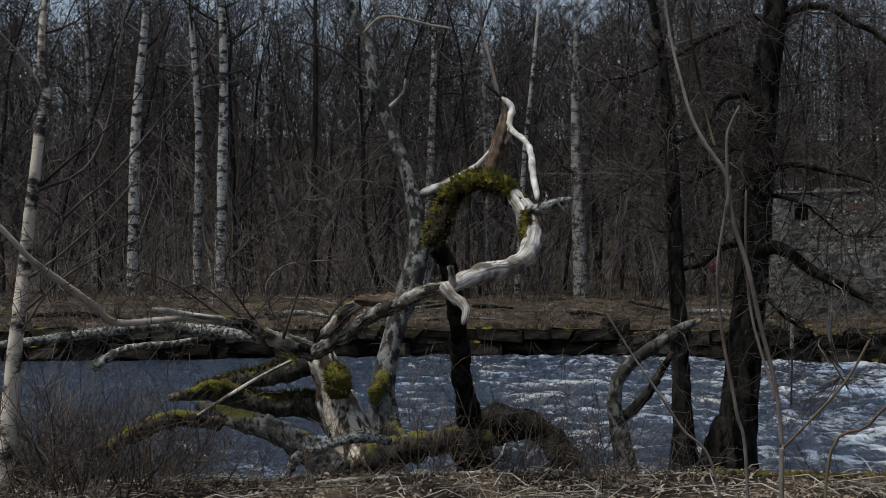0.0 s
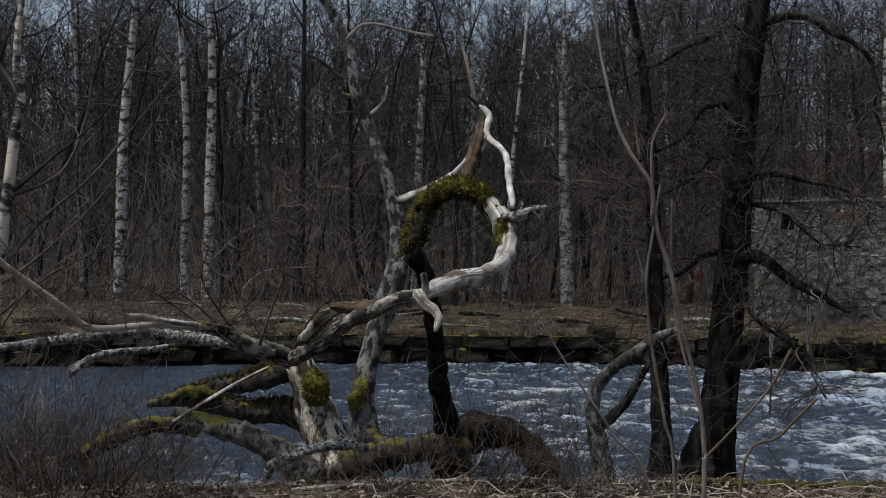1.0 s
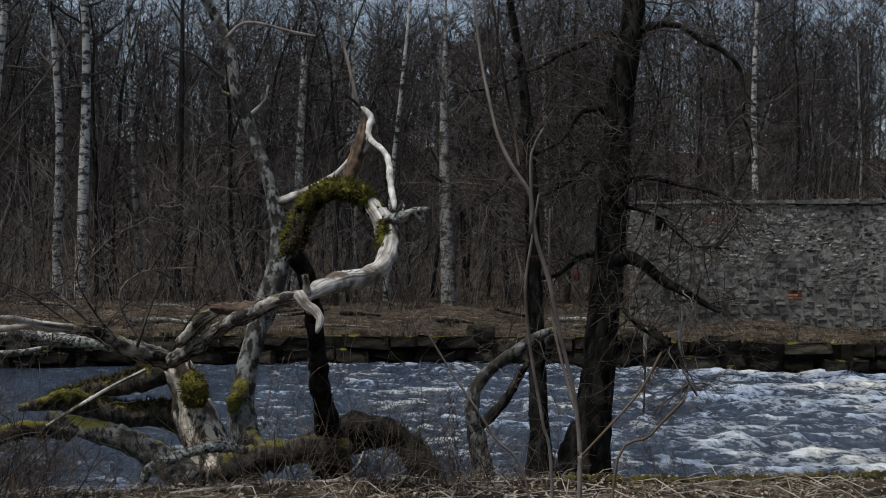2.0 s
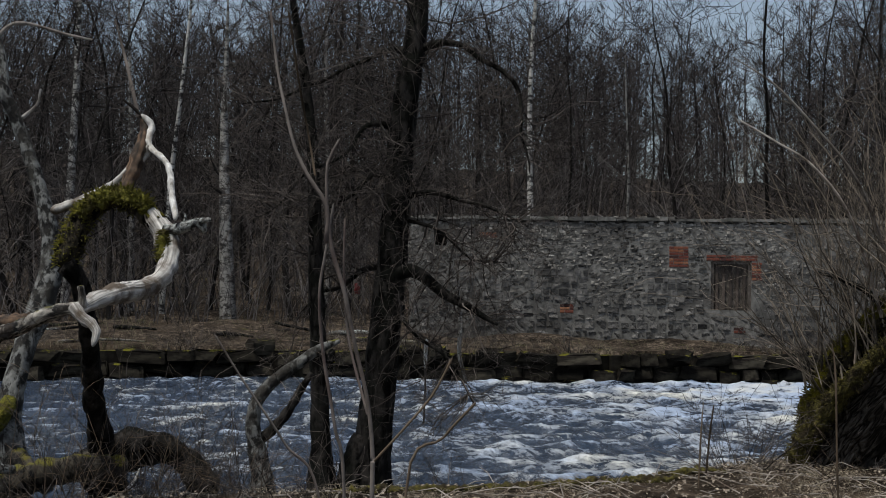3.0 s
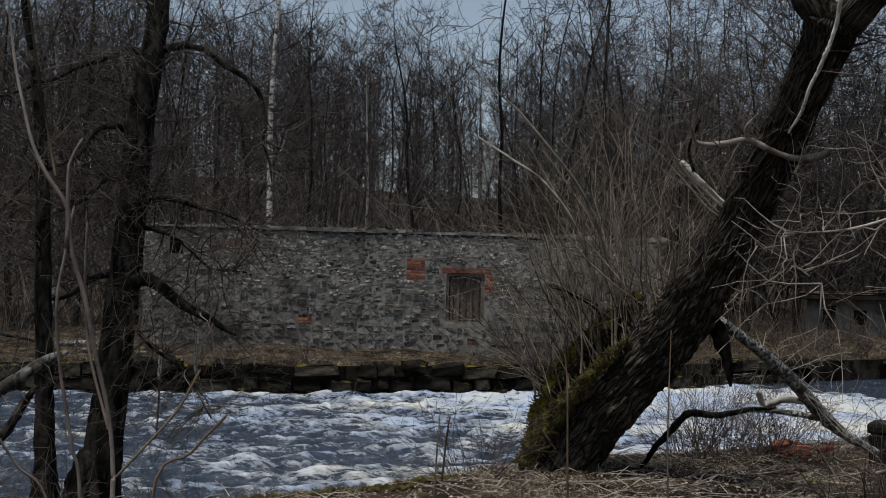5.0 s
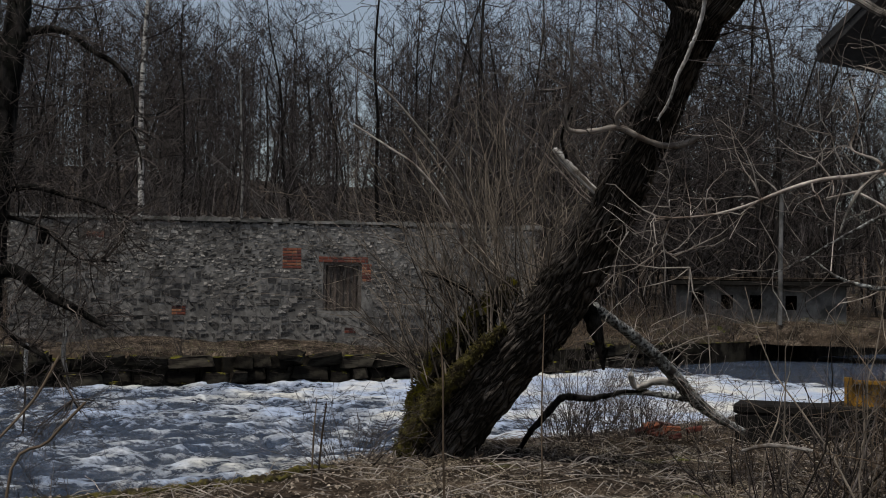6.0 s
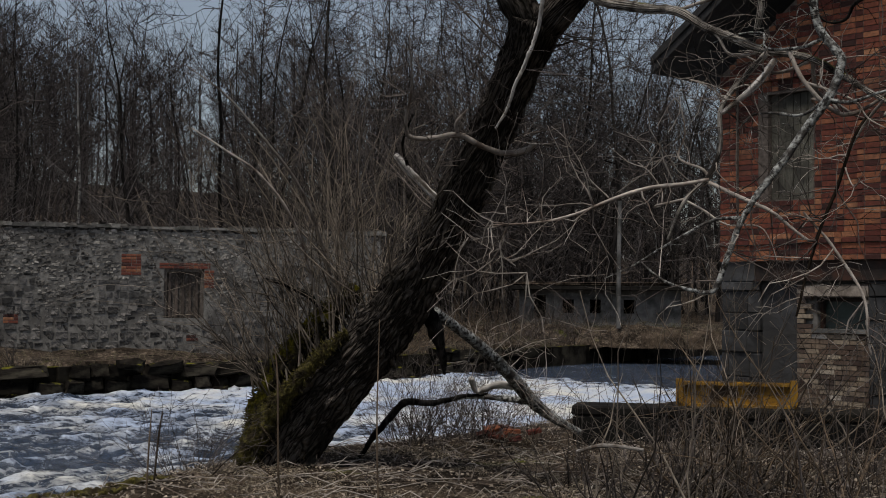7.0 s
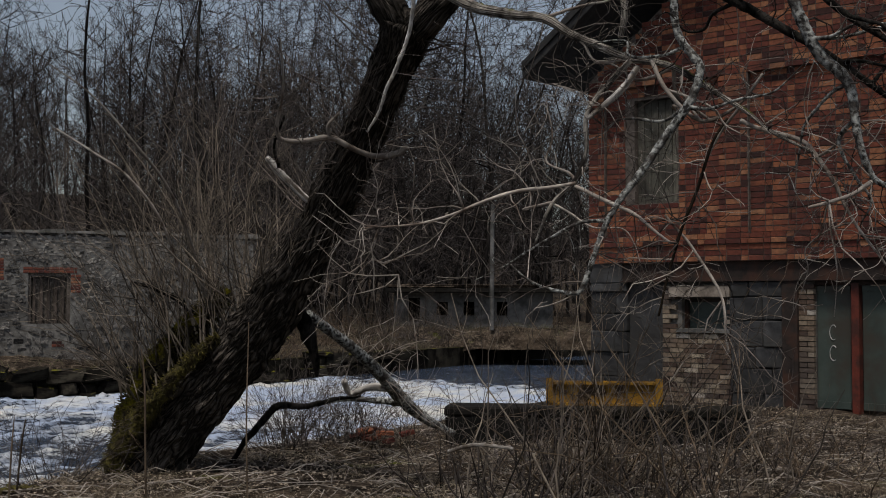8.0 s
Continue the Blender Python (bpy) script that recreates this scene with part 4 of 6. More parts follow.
twigs("twig", fine_twigs(R1, SL[4:], 75, 1.3, 0.008, 2, kids=(3, 5), start=0.05), TWIG_DARK, slim, origin=(2.25, 11.0, -0.5))

ALDER_AT = (2.85, 11.3, -0.55)
big = thing("dark_alder", ALDER_AT, "tall dark alder with crooked drooping limbs at the water's edge", "tree")
BA = [(2.82, 11.01, -0.50, 0.2938), (2.83, 11.01, -0.26, 0.2215), (2.86, 11.00, 0.08, 0.1853), (2.90, 10.99, 0.50, 0.1627), (2.94, 10.98, 0.97, 0.1537), (3.00, 11.01, 1.55, 0.1521), (3.05, 11.05, 2.07, 0.1414), (3.08, 11.04, 2.60, 0.1323), (3.13, 11.13, 3.08, 0.1288), (3.18, 11.12, 3.50, 0.1196), (3.26, 11.20, 3.94, 0.1114), (3.33, 11.29, 4.44, 0.0983), (3.37, 11.38, 5.01, 0.0803)]
limb("trunk", big, BA, BARK_DARK, sides=22, lumps=0.1, furrow=0.08)
limb("root", big, [(2.75, 10.97, 0.14, 0.0900), (2.65, 10.95, -0.12, 0.1120), (2.58, 10.86, -0.36, 0.1110)], BARK_DARK, sides=12, lumps=0.3)
big_limbs = [[(3.02, 10.96, 1.64, 0.0723), (3.17, 10.81, 1.70, 0.0627), (3.30, 10.67, 1.62, 0.0533), (3.48, 10.51, 1.46, 0.0440), (3.65, 10.35, 1.36, 0.0349), (3.82, 10.18, 1.24, 0.0130)],
             [(3.05, 11.05, 2.39, 0.0319), (3.31, 10.87, 2.47, 0.0271), (3.61, 10.68, 2.39, 0.0224), (3.85, 10.49, 2.30, 0.0155), (4.12, 10.28, 2.14, 0.0088)],
             [(3.07, 11.15, 3.08, 0.0414), (2.93, 11.19, 3.14, 0.0322), (2.75, 11.13, 3.07, 0.0228), (2.53, 11.08, 2.81, 0.0158), (2.21, 11.04, 2.64, 0.0112), (1.90, 11.10, 2.28, 0.0090), (1.70, 11.13, 2.17, 0.0067)],
             [(3.03, 11.06, 2.57, 0.0365), (2.85, 11.10, 2.64, 0.0274), (2.63, 11.05, 2.44, 0.0181), (2.38, 11.11, 2.28, 0.0113)],
             [(3.24, 11.21, 3.84, 0.0418), (3.05, 11.26, 3.90, 0.0325), (2.67, 11.25, 3.73, 0.0207), (2.09, 11.27, 3.41, 0.0137), (1.60, 11.24, 3.25, 0.0068)],
             [(3.01, 11.06, 1.75, 0.0410), (2.78, 11.22, 1.70, 0.0276), (2.58, 11.27, 1.54, 0.0207), (2.25, 11.24, 1.49, 0.0114)],
             [(3.26, 11.20, 3.89, 0.0418), (3.53, 10.91, 3.94, 0.0319), (3.83, 10.60, 3.69, 0.0246), (4.07, 10.41, 3.43, 0.0200), (4.07, 10.30, 3.02, 0.0132), (4.14, 10.27, 2.63, 0.0066)],
             [(3.08, 11.04, 2.23, 0.0205), (3.38, 10.75, 2.11, 0.0157), (3.64, 10.46, 1.85, 0.0110), (3.91, 10.25, 1.80, 0.0065)],
             [(3.00, 10.96, 1.39, 0.0226), (3.21, 10.70, 1.09, 0.0178), (3.46, 10.51, 0.90, 0.0132), (3.65, 10.35, 0.47, 0.0087)]]
for bl_ in big_limbs:
    limb("limb", big, bl_, BARK_DARK, sides=9, lumps=0.12, wobble=0.03)
tw = []
for bl_ in big_limbs:
    tw += fine_twigs(R1, bl_, 34, 0.8, 0.008, 2, kids=(3, 5), droop=0.10, curl=0.5)
tw += fine_twigs(R1, BA[5:], 66, 1.7, 0.011, 2, kids=(3, 6), droop=0.08, curl=0.45)
twigs("twig", tw, TWIG_DARK, big, sides=3, origin=ALDER_AT)

# white peeled stick caught in the low twigs
stick = thing("peeled_stick", (3.55, 11.7, -0.6), "thin white peeled stick standing in the shallows", "stick")
limb("stem", stick, [(3.57, 11.73, 0.15, 0.0098), (3.58, 11.73, 0.48, 0.0098), (3.58, 11.73, 0.75, 0.0122)], TWIG_DARK, sides=7)
limb("peeled_tip", stick, [(3.58, 11.73, 0.72, 0.0171), (3.58, 11.73, 0.87, 0.0195), (3.59, 11.73, 1.02, 0.0171)], DEAD_WHITE, "white peeled tip", sides=7)
stick2 = thing("grey_stake", (5.6, 11.6, -0.6), "tall dead grey stem hanging over the water", "stick")
limb("stem", stick2, [(3.72, 10.80, 0.64, 0.0091), (3.65, 10.82, 0.93, 0.0205), (3.66, 10.82, 1.20, 0.0182), (3.60, 10.74, 1.68, 0.0113)], DEAD_PALE, sides=7)

# ---- thin saplings close to the walker ----
sap = thing("sapling", (0.93, 1.75, 0.0), "thin grey-brown forked sapling close to the path", "sapling")
limb("stem", sap, [(0.62, 1.87, 0.54, 0.0043), (0.62, 1.87, 1.24, 0.0040), (0.62, 1.87, 1.33, 0.0036), (0.61, 1.87, 1.42, 0.0033), (0.59, 1.88, 1.51, 0.0033), (0.57, 1.88, 1.60, 0.0036), (0.55, 1.89, 1.67, 0.0036), (0.54, 1.89, 1.74, 0.0033)], SAPLING, sides=10, lumps=0.05)
limb("stem", sap, [(0.54, 1.89, 1.68, 0.0036), (0.54, 1.89, 1.74, 0.0036), (0.51, 1.90, 1.79, 0.0033), (0.49, 1.92, 1.84, 0.0028), (0.48, 1.95, 1.90, 0.0025), (0.47, 1.99, 1.98, 0.0022), (0.46, 2.01, 2.08, 0.0016)], SAPLING, sides=10, lumps=0.05)
limb("stem", sap, [(0.54, 1.89, 1.71, 0.0030), (0.54, 1.89, 1.76, 0.0027), (0.54, 1.89, 1.81, 0.0021), (0.56, 1.90, 1.85, 0.0012)], SAPLING, sides=8, lumps=0.05)
limb("stem", sap, [(0.52, 1.89, 1.79, 0.0021), (0.53, 2.00, 1.86, 0.0019), (0.51, 2.00, 1.96, 0.0016), (0.49, 2.00, 2.08, 0.0013)], TWIG_BROWN, sides=8)
limb("stem", sap, [(0.62, 2.02, 0.45, 0.0039), (0.61, 2.03, 1.21, 0.0030), (0.59, 2.03, 1.36, 0.0030), (0.57, 2.04, 1.48, 0.0030), (0.56, 2.04, 1.59, 0.0026), (0.57, 2.04, 1.67, 0.0023), (0.58, 2.03, 1.75, 0.0020)], SAPLING, sides=8, lumps=0.05)
limb("stem", sap, [(0.61, 1.87, 1.40, 0.0024), (0.59, 1.93, 1.52, 0.0022), (0.58, 1.93, 1.63, 0.0022), (0.58, 1.93, 1.72, 0.0016)], SAPLING, sides=8)
limb("stem", sap, [(0.62, 1.87, 1.32, 0.0015), (0.66, 1.85, 1.37, 0.0013), (0.71, 1.84, 1.43, 0.0011), (0.74, 1.83, 1.49, 0.0008)], TWIG_BROWN, sides=8)
limb("stem", sap, [(0.66, 2.17, 0.56, 0.0032), (0.60, 2.18, 1.18, 0.0025), (0.53, 2.20, 1.31, 0.0025), (0.45, 2.21, 1.43, 0.0021), (0.40, 2.22, 1.51, 0.0014)], SAPLING, sides=8)
limb("stem", sap, [(0.64, 1.65, 0.82, 0.0016), (0.62, 1.66, 1.31, 0.0012), (0.67, 1.64, 1.39, 0.0010), (0.71, 1.62, 1.44, 0.0008)], TWIG_BROWN, sides=8)

# ---- big leaning willow ----
WILLOW_AT = (7.0, 9.9, 0.0)
willow = thing("leaning_willow", WILLOW_AT, "massive dark willow leaning steeply with deeply furrowed bark and moss", "willow tree")
WT = [(6.96, 9.84, -0.27, 0.3232), (7.01, 9.54, 0.09, 0.2877), (7.10, 9.27, 0.41, 0.2755), (7.19, 8.97, 0.76, 0.2765), (7.30, 8.56, 1.18, 0.2627), (7.35, 8.20, 1.55, 0.2495), (7.34, 7.86, 1.91, 0.2288), (7.33, 7.57, 2.25, 0.2120), (7.29, 7.30, 2.58, 0.1981), (7.25, 7.05, 2.87, 0.1825), (7.19, 6.82, 3.12, 0.1786), (7.11, 6.57, 3.39, 0.1746), (7.04, 6.35, 3.61, 0.1859), (6.97, 6.21, 3.80, 0.2108)]
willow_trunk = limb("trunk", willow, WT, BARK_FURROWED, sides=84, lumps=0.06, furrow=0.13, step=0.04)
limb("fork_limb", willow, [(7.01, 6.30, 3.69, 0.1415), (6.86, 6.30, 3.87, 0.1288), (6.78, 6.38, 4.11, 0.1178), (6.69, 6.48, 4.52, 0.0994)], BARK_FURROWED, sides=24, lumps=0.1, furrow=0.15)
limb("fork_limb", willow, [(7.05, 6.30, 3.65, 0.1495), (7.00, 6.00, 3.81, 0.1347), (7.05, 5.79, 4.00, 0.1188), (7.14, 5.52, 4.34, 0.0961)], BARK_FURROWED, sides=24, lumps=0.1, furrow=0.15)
STOOL = [(6.86, 9.82, -0.25, 0.230), (6.88, 9.76, 0.0, 0.205), (6.89, 9.71, 0.28, 0.185), (6.92, 9.64, 0.59, 0.175), (7.00, 9.50, 0.90, 0.155), (7.13, 9.33, 1.18, 0.130), (7.26, 9.08, 1.46, 0.095), (7.34, 8.86, 1.66, 0.05)]
limb("mossy_stool", willow, STOOL, BARK_MOSSY, "mossy old stool with many shoots", sides=22, lumps=0.4)
moss_tufts(random.Random(78), STOOL, 3200, 0.045, MOSS_DARK, willow, 0.2, 1.05)
moss_tufts(random.Random(79), [(6.60, 9.64, -0.01, 0.1021), (6.65, 9.49, 0.26, 0.0966), (6.71, 9.32, 0.50, 0.0867), (6.75, 9.05, 0.76, 0.0627), (6.87, 8.84, 1.02, 0.0444), (7.02, 8.60, 1.26, 0.0264)], 1500, 0.035, MOSS_DARK, willow, 0.2, 1.03)
limb("moss_patch", willow, [(6.60, 9.64, -0.01, 0.1021), (6.65, 9.49, 0.26, 0.0966), (6.71, 9.32, 0.50, 0.0867), (6.75, 9.05, 0.76, 0.0627), (6.87, 8.84, 1.02, 0.0444), (7.02, 8.60, 1.26, 0.0264)], MOSS_DARK, "green moss on the trunk's upper side", sides=12, lumps=0.6).parent = willow_trunk
limb("pale_branch", willow, [(7.39, 6.60, 2.87, 0.0274), (7.32, 6.66, 2.81, 0.0274), (7.18, 6.76, 2.78, 0.0254), (7.00, 6.84, 2.83, 0.0232), (6.80, 6.91, 2.91, 0.0249), (6.64, 7.02, 2.88, 0.0210), (6.47, 7.12, 2.88, 0.0171), (6.39, 7.09, 2.99, 0.0151), (6.31, 6.93, 3.25, 0.0093), (6.13, 6.76, 3.59, 0.0054)], TWIG_PALE, "pale bare side branch", sides=10, lumps=0.15)
limb("pale_branch", willow, [(6.80, 6.91, 2.91, 0.0173), (6.75, 6.88, 3.00, 0.0153), (6.77, 6.77, 3.10, 0.0076)], TWIG_PALE, sides=8)
limb("peeled_branch", willow, [(6.77, 5.96, 3.98, 0.0170), (6.84, 6.07, 3.63, 0.0160), (6.86, 6.20, 3.43, 0.0155), (6.84, 6.32, 3.27, 0.0130), (6.86, 6.41, 3.11, 0.0125), (6.86, 6.53, 2.92, 0.0085)], DEAD_WHITE, "white peeled hanging branch", sides=10, lumps=0.35, wobble=0.03)
limb("cut_branch", willow, [(7.18, 7.53, 2.42, 0.0278), (7.07, 7.63, 2.56, 0.0309), (6.97, 7.70, 2.68, 0.0308), (6.89, 7.74, 2.78, 0.0300), (6.85, 7.75, 2.82, 0.0215)], DEAD_PALE, "pale cut branch stump", sides=12, lumps=0.2)
limb("dark_branch", willow, [(6.61, 9.35, 1.75, 0.0136), (6.78, 9.27, 1.70, 0.0205), (7.01, 9.17, 1.58, 0.0298), (7.17, 9.13, 1.42, 0.0346), (7.27, 9.07, 1.21, 0.0369)], BARK_DARK, sides=9)
limb("dark_branch", willow, [(6.91, 7.66, 2.73, 0.0163), (6.81, 7.61, 2.91, 0.0121), (6.78, 7.45, 3.13, 0.0100)], BARK_DARK, sides=8)
limb("broken_limb", willow, [(7.52, 8.18, 1.55, 0.0880), (7.69, 8.15, 1.33, 0.0755), (7.81, 8.18, 1.08, 0.0448), (7.90, 8.23, 0.86, 0.0158)], BARK_DARK, "dark broken limb", sides=12, lumps=0.4)
bir = thing("fallen_birch_limb", (9.6, 9.6, 0.0), "fallen pale limb lying from the willow down to the bank", "fallen branch")
limb("stem", bir, [(7.76, 8.22, 1.45, 0.0493), (8.06, 8.26, 1.31, 0.0503), (8.49, 8.31, 1.09, 0.0565), (8.95, 8.40, 0.82, 0.0657), (9.34, 8.49, 0.56, 0.0701), (9.71, 8.54, 0.34, 0.0564), (10.16, 8.46, 0.12, 0.0314)], LICHEN_LOG, sides=12, lumps=0.15)
limb("limb", bir, [(9.28, 8.43, 0.63, 0.0397), (9.01, 8.58, 0.69, 0.0395), (8.91, 8.81, 0.62, 0.0348), (8.73, 8.72, 0.76, 0.0294)], DEAD_PALE, sides=9, lumps=0.3)
limb("limb", bir, [(9.46, 8.52, 0.49, 0.0454), (9.26, 8.65, 0.52, 0.0352), (8.98, 8.87, 0.55, 0.0250), (8.85, 9.07, 0.51, 0.0126)], LICHEN_LOG, sides=9, lumps=0.2)
twigs("twig", fine_twigs(R1, [(8.06, 8.26, 1.31, 0.0503), (8.95, 8.40, 0.82, 0.0657), (9.71, 8.54, 0.34, 0.0564)], 26, 0.6, 0.006, 1), TWIG_PALE, bir, origin=(9.6, 9.6, 0.0))
arch = thing("dead_branch", (7.9, 9.9, 0.0), "dead dark branch arched against the willow", "fallen branch")
limb("stem", arch, [(7.69, 9.21, -0.01, 0.0214), (7.77, 9.02, 0.30, 0.0330), (8.00, 8.95, 0.50, 0.0357), (8.35, 8.90, 0.55, 0.0290), (8.70, 8.85, 0.57, 0.0221), (9.04, 8.80, 0.59, 0.0150)], BARK_DARK, sides=10, lumps=0.3, wobble=0.06)

R2 = random.Random(11)
sh = []
for _ in range(150):
    s = R2.random()
    foot = Vector([(6.88, 9.67, 0.59, 0.0047)][0][:3]).lerp(Vector([(7.47, 8.40, 1.39, 0.0045)][0][:3]), s) + Vector((R2.gauss(0, 0.12), R2.gauss(0, 0.15), R2.gauss(0, 0.06)))
    d = Vector((-0.22 + 0.3 * s + R2.gauss(0, 0.30), 0.18 + R2.gauss(0, 0.30), 1.0))
    o_ = {}
    grow(R2, o_, foot, d, R2.uniform(0.9, 2.7), R2.uniform(0.004, 0.0125), 1, 0.0, (4, 9), 0.65, 0.30, 0.36, 7, 0.06)
    sh += [l for ls in o_.values() for l in ls]
twigs("shoot_tangle", sh, SHOOT, willow, "dense upright brown shoots", sides=4, origin=WILLOW_AT)
limb("long_shoot", willow, [(7.26, 8.99, 1.38, 0.0186), (6.81, 8.82, 2.23, 0.0150), (6.54, 8.77, 2.63, 0.0135), (6.22, 8.78, 2.96, 0.0120), (5.84, 8.85, 3.34, 0.0090), (5.46, 8.91, 3.57, 0.0052)], TWIG_PALE, sides=8)
limb("long_shoot", willow, [(7.16, 9.12, 1.27, 0.0170), (6.66, 8.93, 2.22, 0.0124), (6.27, 8.93, 2.67, 0.0108), (5.95, 9.01, 2.88, 0.0092), (5.67, 9.14, 3.07, 0.0053)], TWIG_PALE, sides=8)
tw = fine_twigs(R2, WT[6:], 72, 1.4, 0.009, 2, kids=(2, 5), droop=-0.03) + fine_twigs(R2, [(6.80, 6.91, 2.91, 0.0192), (6.46, 7.13, 2.88, 0.0152), (6.13, 6.76, 3.59, 0.0072)], 18, 0.6, 0.005, 1)
twigs("twig", tw, TWIG_DARK, willow, sides=3, origin=WILLOW_AT)

# crown of the willow that hangs before the brick house
hang = [[(6.92, 5.71, 3.91, 0.0463), (6.91, 5.42, 3.75, 0.0418), (6.89, 5.12, 3.66, 0.0374), (6.86, 4.82, 3.57, 0.0332), (6.90, 4.61, 3.44, 0.0295), (6.92, 4.39, 3.33, 0.0292), (6.96, 4.15, 3.21, 0.0256), (7.01, 3.87, 3.13, 0.0221), (7.01, 3.67, 2.99, 0.0218), (7.03, 3.40, 2.82, 0.0154), (7.02, 3.21, 2.65, 0.0122), (7.04, 2.92, 2.49, 0.0090)],
        [(6.93, 3.80, 3.77, 0.0281), (6.94, 3.80, 3.36, 0.0265), (6.95, 3.68, 3.16, 0.0279), (6.92, 3.62, 3.05, 0.0277), (6.88, 3.70, 2.83, 0.0277), (6.82, 3.81, 2.65, 0.0262), (6.68, 3.94, 2.39, 0.0230), (6.56, 4.03, 2.19, 0.0198), (6.50, 4.12, 2.00, 0.0182), (6.45, 4.19, 1.71, 0.0182), (6.41, 4.25, 1.63, 0.0152), (6.30, 4.41, 1.67, 0.0106), (6.18, 4.57, 1.82, 0.0061)],
        [(6.89, 3.02, 3.55, 0.0385), (6.92, 2.94, 3.27, 0.0355), (6.96, 2.86, 3.07, 0.0355), (7.02, 2.70, 2.88, 0.0326), (6.95, 2.61, 2.56, 0.0234), (6.98, 2.54, 2.32, 0.0190), (7.02, 2.44, 2.24, 0.0146)],
        [(6.96, 4.15, 3.21, 0.0224), (6.86, 4.30, 3.04, 0.0192), (6.79, 4.40, 2.85, 0.0176), (6.79, 4.41, 2.59, 0.0160), (6.75, 4.47, 2.40, 0.0160), (6.65, 4.60, 2.25, 0.0128), (6.60, 4.68, 1.98, 0.0096)],
        [(6.98, 4.12, 3.15, 0.0224), (6.82, 4.19, 2.97, 0.0237), (6.71, 4.34, 2.80, 0.0142)],
        [(6.98, 2.54, 2.29, 0.0146), (6.93, 2.67, 2.21, 0.0131), (6.84, 2.88, 2.15, 0.0088)],
        [(7.03, 3.40, 2.73, 0.0139), (7.08, 3.31, 2.67, 0.0154), (7.10, 3.02, 2.57, 0.0152), (7.08, 2.84, 2.35, 0.0135), (7.11, 2.75, 2.14, 0.0105), (7.10, 2.52, 1.80, 0.0059)],
        [(6.67, 4.41, 2.37, 0.0111), (6.47, 4.68, 2.33, 0.0126), (6.29, 4.92, 2.24, 0.0111), (6.14, 5.24, 2.13, 0.0080), (5.90, 5.64, 2.08, 0.0049)],
        [(7.00, 3.47, 2.75, 0.0077), (6.95, 3.56, 2.57, 0.0092), (6.90, 3.65, 2.28, 0.0108), (6.85, 3.75, 1.96, 0.0092), (6.78, 3.87, 1.49, 0.0077)],
        [(6.81, 3.81, 2.14, 0.0077), (6.90, 3.66, 1.92, 0.0092), (6.89, 3.46, 1.60, 0.0091), (6.91, 3.43, 1.28, 0.0061)],
        [(6.84, 3.57, 3.60, 0.0304), (6.98, 3.29, 3.40, 0.0304), (7.08, 3.08, 3.25, 0.0274), (7.11, 2.77, 3.03, 0.0210), (7.23, 2.45, 2.74, 0.0180)],
        [(6.93, 4.00, 3.20, 0.0158), (6.90, 3.85, 2.96, 0.0140), (7.01, 3.67, 2.75, 0.0140), (7.11, 3.48, 2.83, 0.0109), (7.19, 3.32, 3.04, 0.0094)],
        [(6.67, 4.41, 2.35, 0.0126), (6.71, 4.26, 2.27, 0.0141), (6.79, 4.04, 2.15, 0.0125), (6.92, 3.83, 1.97, 0.0078)],
        [(6.77, 2.79, 3.42, 0.0230), (6.84, 2.62, 3.24, 0.0202), (6.92, 2.43, 3.09, 0.0173), (6.99, 2.23, 2.98, 0.0144)],
        [(6.92, 4.21, 3.77, 0.0256), (6.93, 4.19, 3.54, 0.0256), (6.92, 4.21, 3.35, 0.0192)]]
HM = [DEAD_GREY, LICHEN_LOG, LICHEN_LOG, DEAD_GREY, DEAD_PALE, TWIG_PALE, TWIG_PALE, TWIG_PALE, TWIG_BROWN, TWIG_PALE, BARK_DARK, TWIG_PALE, TWIG_PALE, BARK_DARK, DEAD_GREY]
for h_, m_ in zip(hang, HM):
    limb("hanging_branch", willow, h_, m_, sides=9, lumps=0.14, wobble=0.02)
tw = []
for h_ in hang:
    tw += fine_twigs(R2, h_, 11, 0.65, 0.005, 1, kids=(2, 4), droop=0.1, curl=0.55)
twigs("twig", tw, TWIG_DARK, willow, sides=3, origin=WILLOW_AT)
tw = []
for h_ in hang[1:10]:
    tw += fine_twigs(R2, h_, 6, 0.7, 0.006, 1, kids=(1, 3), droop=0.1, curl=0.6)
twigs("twig", tw, TWIG_PALE, willow, sides=3, origin=WILLOW_AT)

RB = random.Random(64)
for h_, n_, m_ in ((hang[0], 5, TWIG_PALE), (hang[1], 4, LICHEN_LOG), (hang[2], 4, LICHEN_LOG), (hang[3], 3, TWIG_PALE), (hang[6], 3, TWIG_PALE), (hang[10], 4, BARK_DARK), (hang[11], 3, TWIG_PALE), (hang[13], 3, BARK_DARK)):
    L_ = smooth_line(h_, 0.1)
    for _ in range(n_):
        k_ = RB.randrange(2, len(L_) - 2)
        p_ = Vector(L_[k_][:3])
        d_ = Vector((RB.gauss(0, 0.25), RB.choice((-1, 1)) * RB.uniform(0.4, 1.0), RB.uniform(-0.7, 0.2)))
        r_ = min(L_[k_][3] * 0.7, 0.014)
        pts_ = [(*p_, r_)]
        for q_ in range(5):
            d_ = (d_ + Vector((RB.gauss(0, 0.25), RB.gauss(0, 0.55), RB.gauss(0, 0.55)))).normalized()
            p_ = p_ + d_ * RB.uniform(0.12, 0.24)
            pts_.append((*p_, r_ * (1 - 0.17 * (q_ + 1))))
        limb("crooked_branch", willow, pts_, m_, sides=6, lumps=0.2)
        twigs("twig", fine_twigs(RB, pts_, 6, 0.35, 0.004, 1, kids=(1, 3), droop=0.05, curl=0.55), m_, willow, sides=3, origin=WILLOW_AT)
